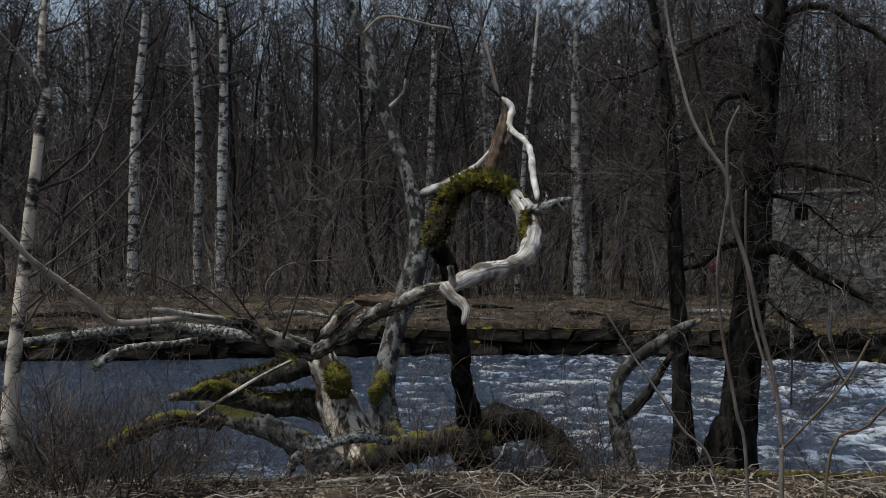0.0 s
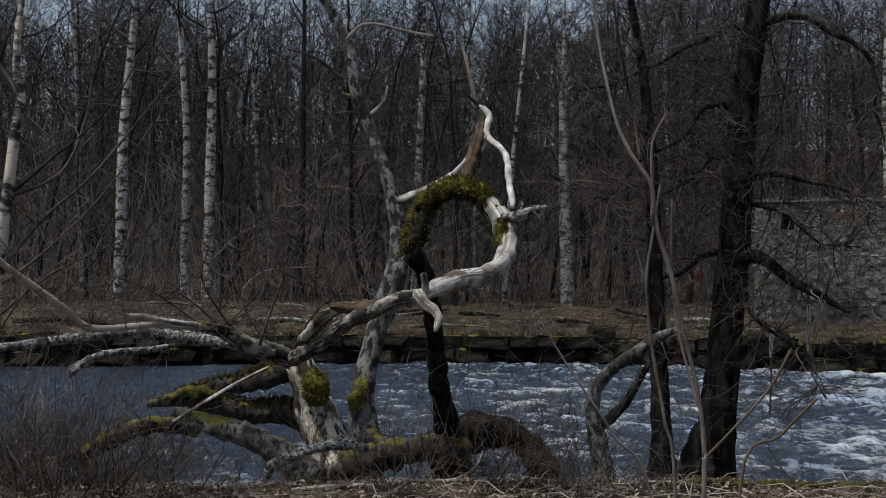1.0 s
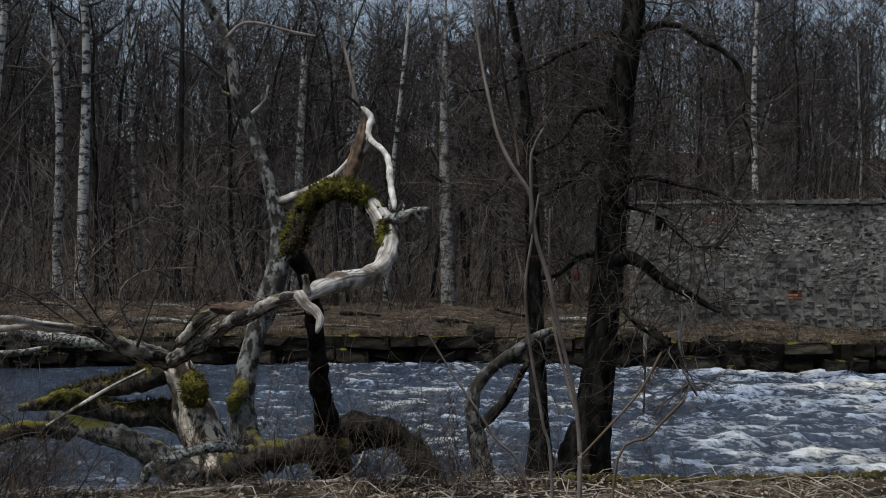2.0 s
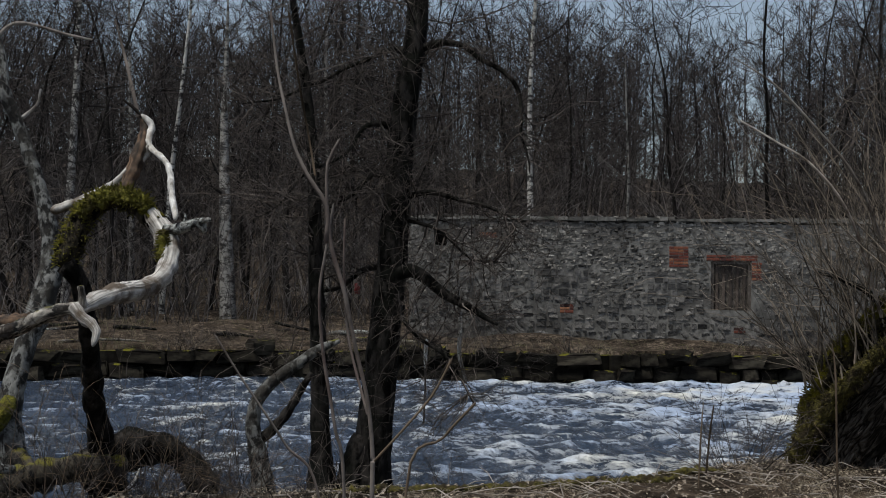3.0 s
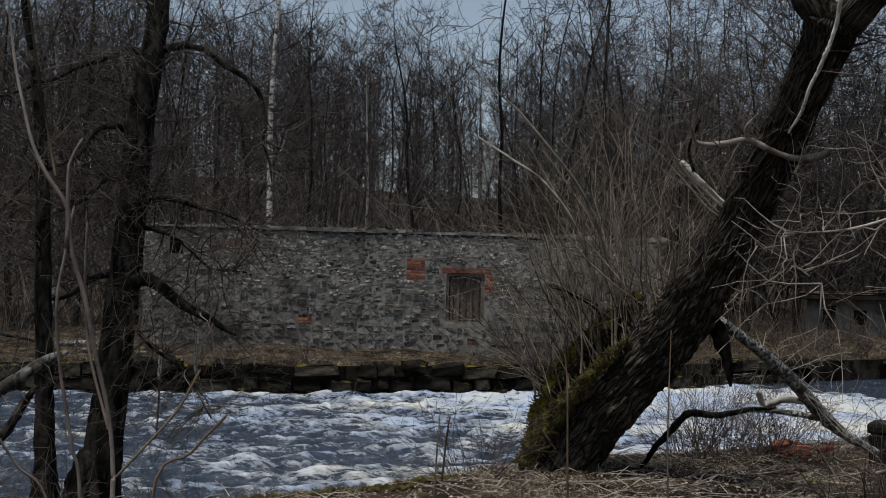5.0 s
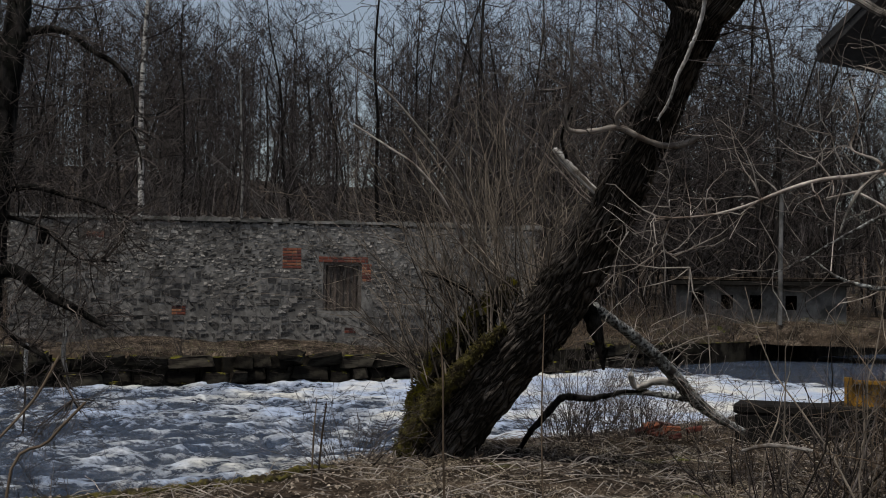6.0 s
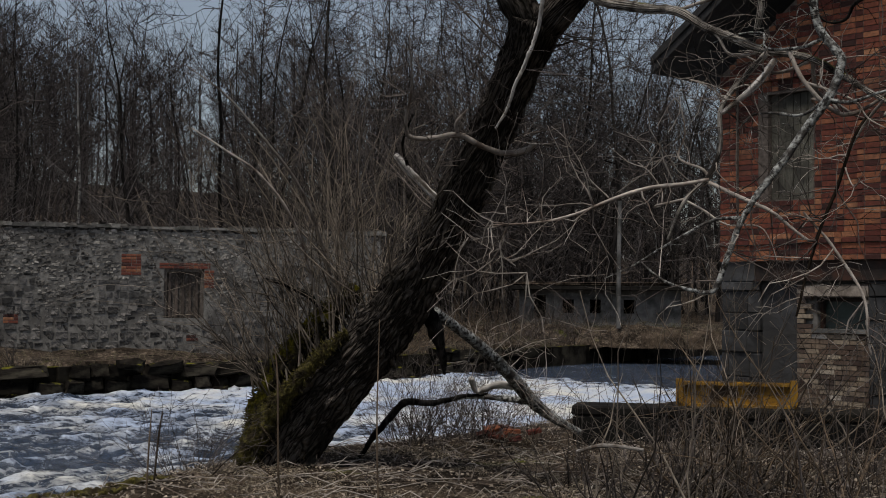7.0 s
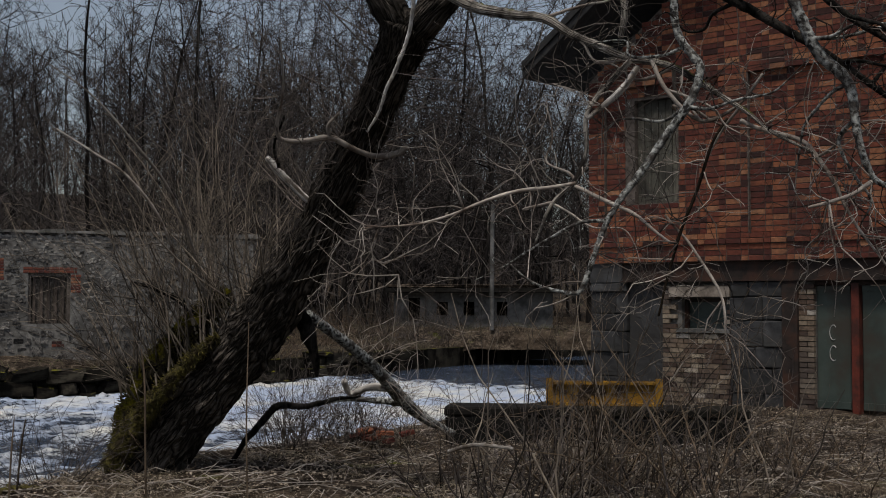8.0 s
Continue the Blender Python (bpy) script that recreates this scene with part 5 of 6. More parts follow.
tw = fine_twigs(R2, hang[7], 14, 0.75, 0.006, 1, kids=(2, 4), droop=0.06, curl=0.5) + fine_twigs(R2, [(7.3, 7.5, 2.2, 0.012), (6.9, 6.6, 1.95, 0.010), (6.6, 5.9, 1.75, 0.006)], 12, 0.8, 0.006, 1, kids=(2, 4), droop=0.05, curl=0.5)
twigs("twig", tw, TWIG_PALE, willow, sides=3, origin=WILLOW_AT)

# ---- undergrowth on the near bank ----
R3 = random.Random(21)


def gz(x, y):
    return float(ground_z(x, y))


def bush(at, n, height, spread, r, material, label, group="", lean=(0, 0), kids=4):
    b = thing("bush", (at[0], at[1], gz(*at)), label, "bush", group)
    lines = sorted(shoots(R3, (0, 0, -0.08), n, height, spread, r, lean, kids), key=lambda l: -l[0][3])
    for l in lines[:4]:
        v, q, u = tube_arrays([l], 5)
        part("stem", mesh_of("stem", v, q, u), material, b)
    twigs("twig_tangle", lines[4:], material, b, sides=3)
    return b


for x, y, n, h, s in ((-3.0, 7.6, 70, 1.0, 1.1), (-2.3, 7.9, 80, 0.95, 1.0), (-2.6, 8.5, 70, 1.1, 0.9), (-1.9, 8.4, 60, 0.7, 0.7), (-3.4, 8.9, 60, 1.2, 0.9), (-2.3, 9.3, 50, 0.8, 0.7)):
    bush((x, y), int(n * 0.6), h, s, 0.0065, R3.choice((TWIG_BROWN, TWIG_DARK)), "tangled dry brown bush on the bank", "bushes by the young birch")
for k in range(12):
    bush((R3.uniform(-3.7, -2.1), R3.uniform(8.4, 9.6)), R3.randint(14, 26), R3.uniform(0.7, 1.15), 0.9, 0.0065, R3.choice((TWIG_DARK, TWIG_DARK, TWIG_BROWN)), "tangled dry brown bush on the bank", "bushes by the young birch", (R3.uniform(-0.4, 0.4), 0), 4)
for x, y, n, h in ((0.95, 10.0, 44, 1.0), (0.75, 9.9, 34, 0.95), (0.15, 9.4, 16, 0.8), (-0.3, 9.2, 10, 0.5), (1.15, 9.9, 14, 0.6), (1.9, 9.8, 16, 0.5), (3.2, 9.4, 14, 0.6)):
    bush((x, y), n, h * 1.25, 0.95, 0.0055, TWIG_DARK, "dark thin-stemmed bush at the dead tree's root", "bushes at the roots")
for k in range(26):
    bush((R3.uniform(-2.2, 2.6), R3.uniform(8.3, 9.4)), R3.randint(4, 10), R3.uniform(0.4, 1.1), 0.5, 0.0035, R3.choice((TWIG_DARK, TWIG_BROWN)), "few thin dry stems growing from the bank", "dry stems on the bank")
for k in range(26):
    x = R3.uniform(-13, 20)
    bush((x, shore_far(x) + R3.uniform(0.4, 2.5)), 22, R3.uniform(0.4, 0.9), 1.2, 0.01, TWIG_DARK, "low bare shrub on the far bank", "shrubs on the far bank")
for x, y, n, h in ((9.3, 9.9, 40, 1.3), (9.5, 9.4, 30, 0.9), (10.0, 9.7, 34, 1.0), (8.9, 9.5, 24, 0.7), (5.9, 9.6, 26, 0.85), (6.2, 9.9, 16, 0.7), (9.0, 10.0, 40, 1.1), (8.6, 9.6, 26, 0.8), (9.6, 9.6, 30, 0.9), (10.3, 9.2, 30, 0.8)):
    bush((x, y), n, h, 0.7, 0.0055, TWIG_DARK, "bare dark bush beside the leaning willow", "bushes at the willow")
for x, y, n, h in ((7.6, 5.6, 60, 1.25), (8.1, 5.1, 50, 1.3), (7.0, 5.0, 34, 0.9), (8.8, 5.8, 50, 1.1), (9.2, 5.0, 50, 1.2), (8.6, 6.6, 40, 1.0), (9.4, 7.0, 36, 0.9), (7.9, 6.6, 30, 0.8), (7.6, 4.2, 30, 1.0), (9.8, 5.9, 40, 1.0), (8.4, 5.6, 50, 1.5), (8.9, 5.2, 40, 1.5), (9.5, 6.4, 44, 1.2), (10.2, 5.2, 44, 1.2), (7.4, 5.9, 30, 1.0)):
    bush((x, y), int(n * 0.34), h, 1.0, 0.011, R3.choice((TWIG_BROWN, TWIG_DARK)), "thicket of olive-brown shoots before the brick house", "thicket before the house", (R3.uniform(-0.2, 0.2), R3.uniform(-0.2, 0.2)), 2)
for x, y, n, h in ((7.4, 4.9, 9, 2.0), (7.9, 5.5, 10, 2.1), (8.4, 4.6, 9, 2.1), (8.9, 5.6, 9, 2.2), (7.0, 5.5, 7, 1.7), (9.4, 4.4, 8, 2.0)):
    bush((x, y), n, h, 1.0, 0.010, R3.choice((TWIG_BROWN, SHOOT)), "few tall arching shoots before the brick house", "tall shoots before the house", (R3.uniform(-0.2, 0.2), R3.uniform(-0.2, 0.2)), 3)
for k in range(34):
    x, y = R3.uniform(8.0, 15.5), R3.uniform(3.0, 8.6)
    if y > shore_near(x) - 0.6 or (9.8 < x < 12.8 and 5.6 < y < 9.4):
        y -= 2.2
    bush((x, y), R3.randint(10, 24), R3.uniform(0.35, 0.9), R3.uniform(0.9, 1.6), 0.0070, R3.choice((TWIG_BROWN, TWIG_DARK, TWIG_DARK, TWIG_DARK)), "low tangle of bare bramble stems near the house", "brambles near the house", (R3.uniform(-0.5, 0.5), R3.uniform(-0.5, 0.5)), 3)
for t_, s_ in ((0, [(3.07, 4.04, 0.55, 0.0050), (3.06, 4.05, 0.88, 0.0045), (3.05, 4.05, 1.25, 0.0040), (3.04, 4.06, 1.39, 0.0020)]), (1, [(4.11, 6.93, 0.39, 0.0064), (4.13, 6.92, 0.66, 0.0064), (4.15, 6.91, 0.83, 0.0040)]), (2, [(4.07, 6.96, 0.27, 0.0064), (4.08, 6.95, 0.63, 0.0056), (4.09, 6.94, 0.85, 0.0032)]), (3, [(3.39, 3.79, 0.58, 0.0040), (3.38, 3.80, 1.04, 0.0035), (3.38, 3.79, 1.50, 0.0020)])):
    st = thing("dry_stalk", s_[0][:3], "single thin dry reddish stalk", "stalk", "stalks on the bank")
    limb("stem", st, s_, TWIG_BROWN, sides=6)

for k in range(44):
    x = R3.uniform(17, 40)
    bush((x, shore_far(x) + R3.uniform(0.3, 5.5)), 26, R3.uniform(0.8, 1.9), 1.8, 0.014, R3.choice((TWIG_DARK, TWIG_BROWN)), "bare brown bush on the upstream bank", "bushes upstream")

for k in range(22):
    bush((R3.uniform(4.5, 10.5), R3.uniform(6.5, 9.4)), R3.randint(5, 12), R3.uniform(0.2, 0.5), 0.8, 0.005, R3.choice((TWIG_DARK, TWIG_BROWN)), "low scrap of dry stems in the litter", "dry scraps on the bank", (R3.uniform(-0.6, 0.6), R3.uniform(-0.6, 0.6)), 3)

# dry grass, litter and fallen sticks
gl = []
for _ in range(36000):
    x = R3.uniform(-4.5, 16.5)
    y = R3.uniform(2.6, 10.4)
    if y > shore_near(x) + 0.3 or (x > 8.5 and R3.random() < 0.45) or noise.noise(Vector((x * 0.9, y * 0.9, 1))) < -0.25 + R3.random() * 0.3:
        continue
    z, a, l = gz(x, y), R3.uniform(0, 6.283), R3.uniform(0.03, 0.11)
    k = R3.uniform(0.5, 2.5)
    gl.append([(x, y, z - 0.01, 0.0017), (x + math.cos(a) * l * 0.35 * k, y + math.sin(a) * l * 0.35 * k, z + l * 0.5, 0.0014), (x + math.cos(a) * l * k, y + math.sin(a) * l * k, z + l * (0.75 - 0.25 * k), 0.0008)])
gr = twigs("grass", gl, GRASS_DRY, sides=3)
tagged(gr, "matted dry straw-coloured grass on the near bank", "grass", kind="stuff")
lv, lq = [], []
for _ in range(42000):
    x, y = R3.uniform(-4.5, 16.5), R3.uniform(2.6, 10.6)
    if y > shore_near(x) + 0.5 or (x > 8.5 and R3.random() < 0.5):
        continue
    z, a, s = gz(x, y) + R3.uniform(0.003, 0.025), R3.uniform(0, 6.283), R3.uniform(0.01, 0.026)
    u = Vector((math.cos(a), math.sin(a), R3.uniform(-0.5, 0.5))) * s
    w = Vector((-math.sin(a), math.cos(a), R3.uniform(-0.6, 0.6))) * s * 0.6
    c, lift = Vector((x, y, z)), Vector((0, 0, s * 0.35))
    b0 = len(lv)
    lv += [c - u, c - w + lift, c + u, c + w + lift, c + lift * 0.1]
    lq += [(b0, b0 + 1, b0 + 4, b0 + 3), (b0 + 1, b0 + 2, b0 + 3, b0 + 4)]
lf = part("leaf_litter", mesh_of("leaf_litter", lv, lq), LEAF_DRY)
tagged(lf, "curled dry fallen leaves scattered over the bank", "leaves", kind="stuff")
sl = []
for _ in range(1700):
    x, y = R3.uniform(-4.0, 15.5), R3.uniform(3.2, 10.2)
    if y > shore_near(x):
        continue
    a, l = R3.uniform(0, 6.283), R3.uniform(0.15, 0.7)
    z = gz(x, y)
    sl.append([(x, y, z + 0.02, 0.005), (x + math.cos(a) * l / 2, y + math.sin(a) * l / 2, z + R3.uniform(0.02, 0.12), 0.004), (x + math.cos(a) * l, y + math.sin(a) * l, z + R3.uniform(0.01, 0.1), 0.002)])
tagged(twigs("fallen_sticks", sl, TWIG_PALE, sides=4), "thin pale fallen sticks strewn over the bank", "sticks", kind="stuff")
for st in ([(-0.79, 8.70, -0.04, 0.0174), (-0.55, 8.72, -0.02, 0.0209), (-0.26, 8.74, -0.00, 0.0139)], [(6.64, 5.50, 0.51, 0.0119), (6.68, 5.29, 0.57, 0.0151), (6.77, 5.02, 0.56, 0.0100)]):
    f_ = thing("fallen_stick", st[0][:3], "pale dead stick lying in the grass", "stick", "sticks in the grass")
    limb("stem", f_, st, DEAD_PALE, sides=7)
for x0 in (2.3, 2.9, 3.5, 4.1, 4.7, 5.3):
    y0 = float(shore_near(x0)) - 0.05
    mc = thing("moss_cushion", (x0, y0, 0.0), "flat green moss cushion on the edge of the bank", "moss", "moss on the edge")
    limb("cushion", mc, [(x0 - 0.3, y0 + 0.05, -0.03, 0.02), (x0 - 0.1, y0, -0.03, 0.04), (x0 + 0.15, y0 + R3.uniform(-0.08, 0.08), -0.03, 0.045), (x0 + 0.36, y0 + 0.04, -0.03, 0.02)], MOSS_DARK, sides=10, lumps=0.8)
rb = thing("tile_rubble", (9.9, 9.3, 0.0), "heap of broken red tile rubble under twigs", "rubble")
for k in range(9):
    me = block_mesh("tile", R3.uniform(0.1, 0.2), R3.uniform(0.06, 0.12), 0.05, 0.008, 0.006, k)
    part("tile", me, BRICK, rb, at=pose(R3.uniform(-0.3, 0.3), R3.uniform(-0.25, 0.25), 0.03 + 0.04 * (k % 3), R3.uniform(-20, 20), R3.uniform(-20, 20), R3.uniform(0, 180)))

# ---- stone quay of the far bank ----
quay = thing("quay_wall", (0, 0, 0), "low dark quay wall of rough stone blocks with moss", "quay wall", kind="structure")
qx, qcore = -26.0, []
while qx < 60:
    w = 0.5
    y0, y1 = shore_far(qx), shore_far(qx + w)
    qcore.append((qx, min(y0, y1) + 0.16, -1.5, qx + w + 0.05, max(y0, y1) + 0.7, -0.06))
    qx += w
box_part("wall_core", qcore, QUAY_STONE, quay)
variants = [block_mesh("quay_block", 1.0, 0.42, 1.0, 0.12, 0.10, k) for k in range(6)]
for course, (z0, h) in enumerate(((-1.05, 0.38), (-0.66, 0.34), (-0.31, 0.33))):
    x = -14.0 + course * 0.3
    while x < 27:
        w = R3.uniform(0.3, 1.1)
        ya, yb = shore_far(x), shore_far(x + w)
        hh = h * R3.uniform(0.82, 1.05)
        if R3.random() > 0.06:
            m = pose(x + w / 2, (ya + yb) / 2 + R3.uniform(-0.05, 0.22), z0 + hh / 2 + R3.uniform(-0.05, 0.05), R3.uniform(-6, 6), R3.uniform(-7, 7), math.degrees(math.atan2(yb - ya, w)) + R3.uniform(-10, 10))
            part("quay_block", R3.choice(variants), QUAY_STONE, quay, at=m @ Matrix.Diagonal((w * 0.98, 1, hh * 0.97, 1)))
        x += w
for k in range(26):
    x = R3.uniform(2, 24)
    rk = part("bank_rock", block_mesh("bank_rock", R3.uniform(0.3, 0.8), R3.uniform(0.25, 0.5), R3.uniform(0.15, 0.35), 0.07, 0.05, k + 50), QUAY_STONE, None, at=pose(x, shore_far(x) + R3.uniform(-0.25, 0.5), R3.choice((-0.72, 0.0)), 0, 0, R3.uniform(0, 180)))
    tagged(rk, "rough dark rock lying at the quay", "rock", "rocks at the quay")

RF = random.Random(91)
for k in range(16):
    x = RF.uniform(-11, 7)
    y = float(shore_far(x)) + RF.uniform(1.0, 6.5)
    a, l = RF.gauss(0, 0.5), RF.uniform(0.8, 2.6)
    p0, p1 = (x, y), (x + math.cos(a) * l, y + math.sin(a) * l)
    lg = thing("fallen_branch", (x, y, gz(x, y)), "grey dead branch lying on the far bank", "fallen branch", "branches on the far bank")
    r = RF.uniform(0.03, 0.07)
    limb("stem", lg, [(*p0, gz(*p0) + r * 0.7, r), ((p0[0] + p1[0]) / 2, (p0[1] + p1[1]) / 2 + 0.1, gz((p0[0] + p1[0]) / 2, (p0[1] + p1[1]) / 2 + 0.1) + r * 0.8, r * 0.85), (*p1, gz(*p1) + r * 0.5, r * 0.4)], RF.choice((LICHEN_LOG, DEAD_GREY, BARK_DARK)), sides=8, lumps=0.25)

# ---- ruined stone wall on the far bank ----
RUIN = pose(8.35, 29.7, 0.0, 0, 0, -21.5)
ruin = thing("ruined_wall", (0, 0, 0), "roofless ruin wall of grey rubble stone with brick patches", "ruin")
ruin.matrix_basis = RUIN
RL, RT = 13.5, 3.27
win = (7.72, 8.74, 0.98, 2.24)
niche = (0.62, 0.95, 2.55, 2.95)
slot = (1.15, 1.7, 2.02, 2.17)
box_part("wall_core", [(a, 0.035, c, b, 0.6, d) for a, b, c, d in wall_with_holes(0, RL, -0.3, RT - 0.1, [win, niche, slot])], MORTAR, ruin)
# Back plate in near-black: the niche's shade is in its colour.
box_part("niche_back", [(0.5, 0.45, 2.4, 1.8, 0.55, 3.1)], BLACK, ruin)
holes = [win, niche, slot]


def free(a, b, c, d, hs):
    return not any(a < h[1] and b > h[0] and c < h[3] and d > h[2] for h in hs)


brick_spots = [(6.66, 7.16, 2.06, 2.58), (7.6, 8.9, 2.24, 2.40), (8.74, 9.0, 1.75, 2.24), (3.9, 4.25, 0.85, 1.05), (1.8, 2.25, 2.75, 2.92), (8.3, 8.6, 0.4, 0.55)]
for a, b, c, d in brick_spots:
    z = c
    while z < d - 0.03:
        x = a
        while x < b - 0.05:
            w = min(R3.choice((0.12, 0.25)), b - x)
            if free(x, x + w, z, z + 0.07, holes):
                part("brick", block_mesh("brick", w - 0.012, 0.12, 0.064, 0.006, 0.003, 3), BRICK, ruin, at=pose(x + w / 2, 0.085, z + 0.035))
            x += w
        z += 0.077
stones, z = [], 0.0
big_variants = [block_mesh("wall_stone", 1.0, 0.16, 1.0, 0.05, 0.04, 80 + k) for k in range(6)]
count = 0
while z < 1.15:
    h = R3.uniform(0.14, 0.24)
    x = 0.0
    while x < RL:
        w = R3.uniform(0.14, 0.36)
        if free(x, x + w, z, z + h, holes + brick_spots) and count < 300:
            part("wall_stone", R3.choice(big_variants), STONE_BLOCK, ruin, at=pose(x + w / 2, 0.112 - R3.uniform(0, 0.02), z + h / 2 + R3.uniform(-0.025, 0.025), 0, R3.uniform(-4, 4), 0) @ Matrix.Diagonal((w * R3.uniform(0.72, 0.90), 1, h * R3.uniform(0.66, 0.88), 1)))
            count += 1
        x += w
    z += h
blocks_hi = [(3.1, 4.6, 1.15, 1.95), (6.1, 6.85, 1.15, 1.85), (1.3, 2.6, 1.2, 1.75)]
rub, blk = [], []
while z < RT:
    top = z > RT - 0.12
    h = R3.uniform(0.045, 0.085)
    x = R3.uniform(-0.1, 0)
    while x < RL:
        w = R3.choice((R3.uniform(0.05, 0.11), R3.uniform(0.08, 0.19)))
        hh = h * R3.uniform(0.6, 0.98)
        zz = z + R3.uniform(-0.02, 0.02) + 0.035 * math.sin(x * 1.3 + z * 2.1) + 0.02 * math.sin(x * 3.7 + z * 5.0)
        if free(x, x + w, z, z + h, holes + brick_spots + blocks_hi) and R3.random() > 0.05:
            e = R3.uniform(0.004, 0.026)
            rub.append((x + 0.006, 0.045 - e, zz, x + w - 0.012, 0.12 if not top else 0.62, zz + hh))
        x += w
    z += h
for a, b, c, d in blocks_hi:
    z = c
    while z < d:
        h = R3.uniform(0.13, 0.2)
        x = a
        while x < b:
            w = R3.uniform(0.13, 0.28)
            blk.append((x + 0.022, 0.028 - R3.uniform(0, 0.016), z + 0.02, x + w - 0.022, 0.12, z + h - 0.02))
            x += w
        z += h
v, q = cell_boxes(rub)
v += np.random.RandomState(3).uniform(-0.015, 0.015, v.shape)
tagged(part("rubble_courses", mesh_of("rubble_courses", v, q, smooth=False), STONE_PALE, ruin), kind="stuff")
v, q = cell_boxes(blk)
v += np.random.RandomState(4).uniform(-0.014, 0.014, v.shape)
tagged(part("patch_stones", mesh_of("patch_stones", v, q, smooth=False), STONE_BLOCK, ruin), kind="stuff")
shutter = part("window_shutter", mesh_of("window_shutter", *cell_boxes([(win[0] + 0.02, 0.2, win[2], win[1] - 0.02, 0.24, win[3])]), smooth=False), rough_stuff("walled_up_window", (0.03, 0.025, 0.021), (0.15, 0.125, 0.105), 9, (0.05, 0.04, 0.034), 4, relief=1.0, distance=0.05), ruin, "walled-up window behind thin wooden bars")
for k in range(5):
    a = win[0] + 0.09 + k * 0.172
    box_part("bar", [(a + 0.04, 0.14, win[2] + 0.005, a + 0.105, 0.18, win[3] - 0.085)], BROWN_BOARD, shutter)
box_part("frame_bar", [(win[0], 0.10, win[2], win[0] + 0.08, 0.2, win[3])], FRAME_BOARD, shutter)
box_part("frame_bar", [(win[1] - 0.08, 0.10, win[2], win[1], 0.2, win[3])], FRAME_BOARD, shutter)
box_part("frame_bar", [(win[0] + 0.08, 0.10, win[3] - 0.08, win[1] - 0.08, 0.2, win[3])], FRAME_BOARD, shutter)
box_part("frame_bar", [(win[0] - 0.06, 0.05, win[2] - 0.09, win[1] + 0.06, 0.2, win[2])], FRAME_BOARD, shutter)
cop = []
x = 0.0
while x < RL:
    w = R3.uniform(0.2, 0.5)
    cop.append((x + 0.01, -0.02, RT + R3.uniform(-0.05, -0.02), x + w - 0.01, 0.62, RT + R3.uniform(0.0, 0.07)))
    x += w
v, q = cell_boxes(cop)
tagged(part("coping", mesh_of("coping", v, q, smooth=False), rough_stuff("pale_coping_stone", (0.06, 0.058, 0.053), (0.22, 0.21, 0.195), 7, (0.05, 0.05, 0.043), 1.5, relief=0.7, spread=0.5), ruin), kind="stuff")
# the ruin's other walls, low and broken
box_part("side_wall", [(0.0, 0.6, -0.3, 0.55, 7.0, 2.2)], MORTAR, ruin)

# ---- brick mill house ----
HX = 16.8
house = thing("mill_house", (HX, 11.15, 0.0), "old mill house of red brick over a stone ground storey", "house")
HW = 9.6                                     # width of the gable wall, running south from the corner
EAVE, RIDGE = 5.25, 5.25 + HW / 2 * 0.75
louv = (0.85, 1.65, 3.16, 4.86)
BB = 2.19                                    # foot of the brickwork


def hb(u0, u1, z0, z1, d0, d1):
    """A box on the gable wall: u along the wall from the corner, d into the wall."""
    return (d0, -u1, z0, d1, -u0, z1)


panels = [(0.38, 2.42, 2.62, 5.05), (2.97, 5.0, 2.62, 5.05), (5.55, 7.6, 2.62, 5.05)]
core = [hb(a, b, c, d, 0.084, 0.5) for a, b, c, d in wall_with_holes(0.02, HW, BB, EAVE, [louv])]
core += [hb(a, b, c, d, 0.014, 0.084) for a, b, c, d in wall_with_holes(0.02, HW, BB, EAVE, [(a - 0.06, b + 0.06, c - 0.04, d + 0.04) for a, b, c, d in panels])]
core += [(0.13, -9.6, BB, 11.0, -9.1, EAVE), (0.5, -0.5, BB, 11.0, -0.02, EAVE), (10.5, -9.1, BB, 11.0, -0.5, EAVE)]
# Mortar browned down so the panel recess edges carry their shade as colour.
mortar_dark = rough_stuff("recess_shaded_mortar", (0.04, 0.031, 0.027), (0.135, 0.112, 0.096), 14, relief=0.4)
box_part("brick_wall_core", core, mortar_dark, house)
# gable triangle
gv_ = [(0.014, 0, EAVE), (0.014, -HW, EAVE), (0.014, -HW / 2, RIDGE), (0.5, 0, EAVE), (0.5, -HW, EAVE), (0.5, -HW / 2, RIDGE)]
gm = bpy.data.meshes.new("gable_core")
gm.from_pydata(gv_, [], [(0, 2, 1), (3, 4, 5), (0, 1, 4, 3), (1, 2, 5, 4), (2, 0, 3, 5)])
part("gable_core", gm, mortar_dark, house)


def roof_z(u):
    return EAVE + 0.75 * (u if u < HW / 2 else HW - u)


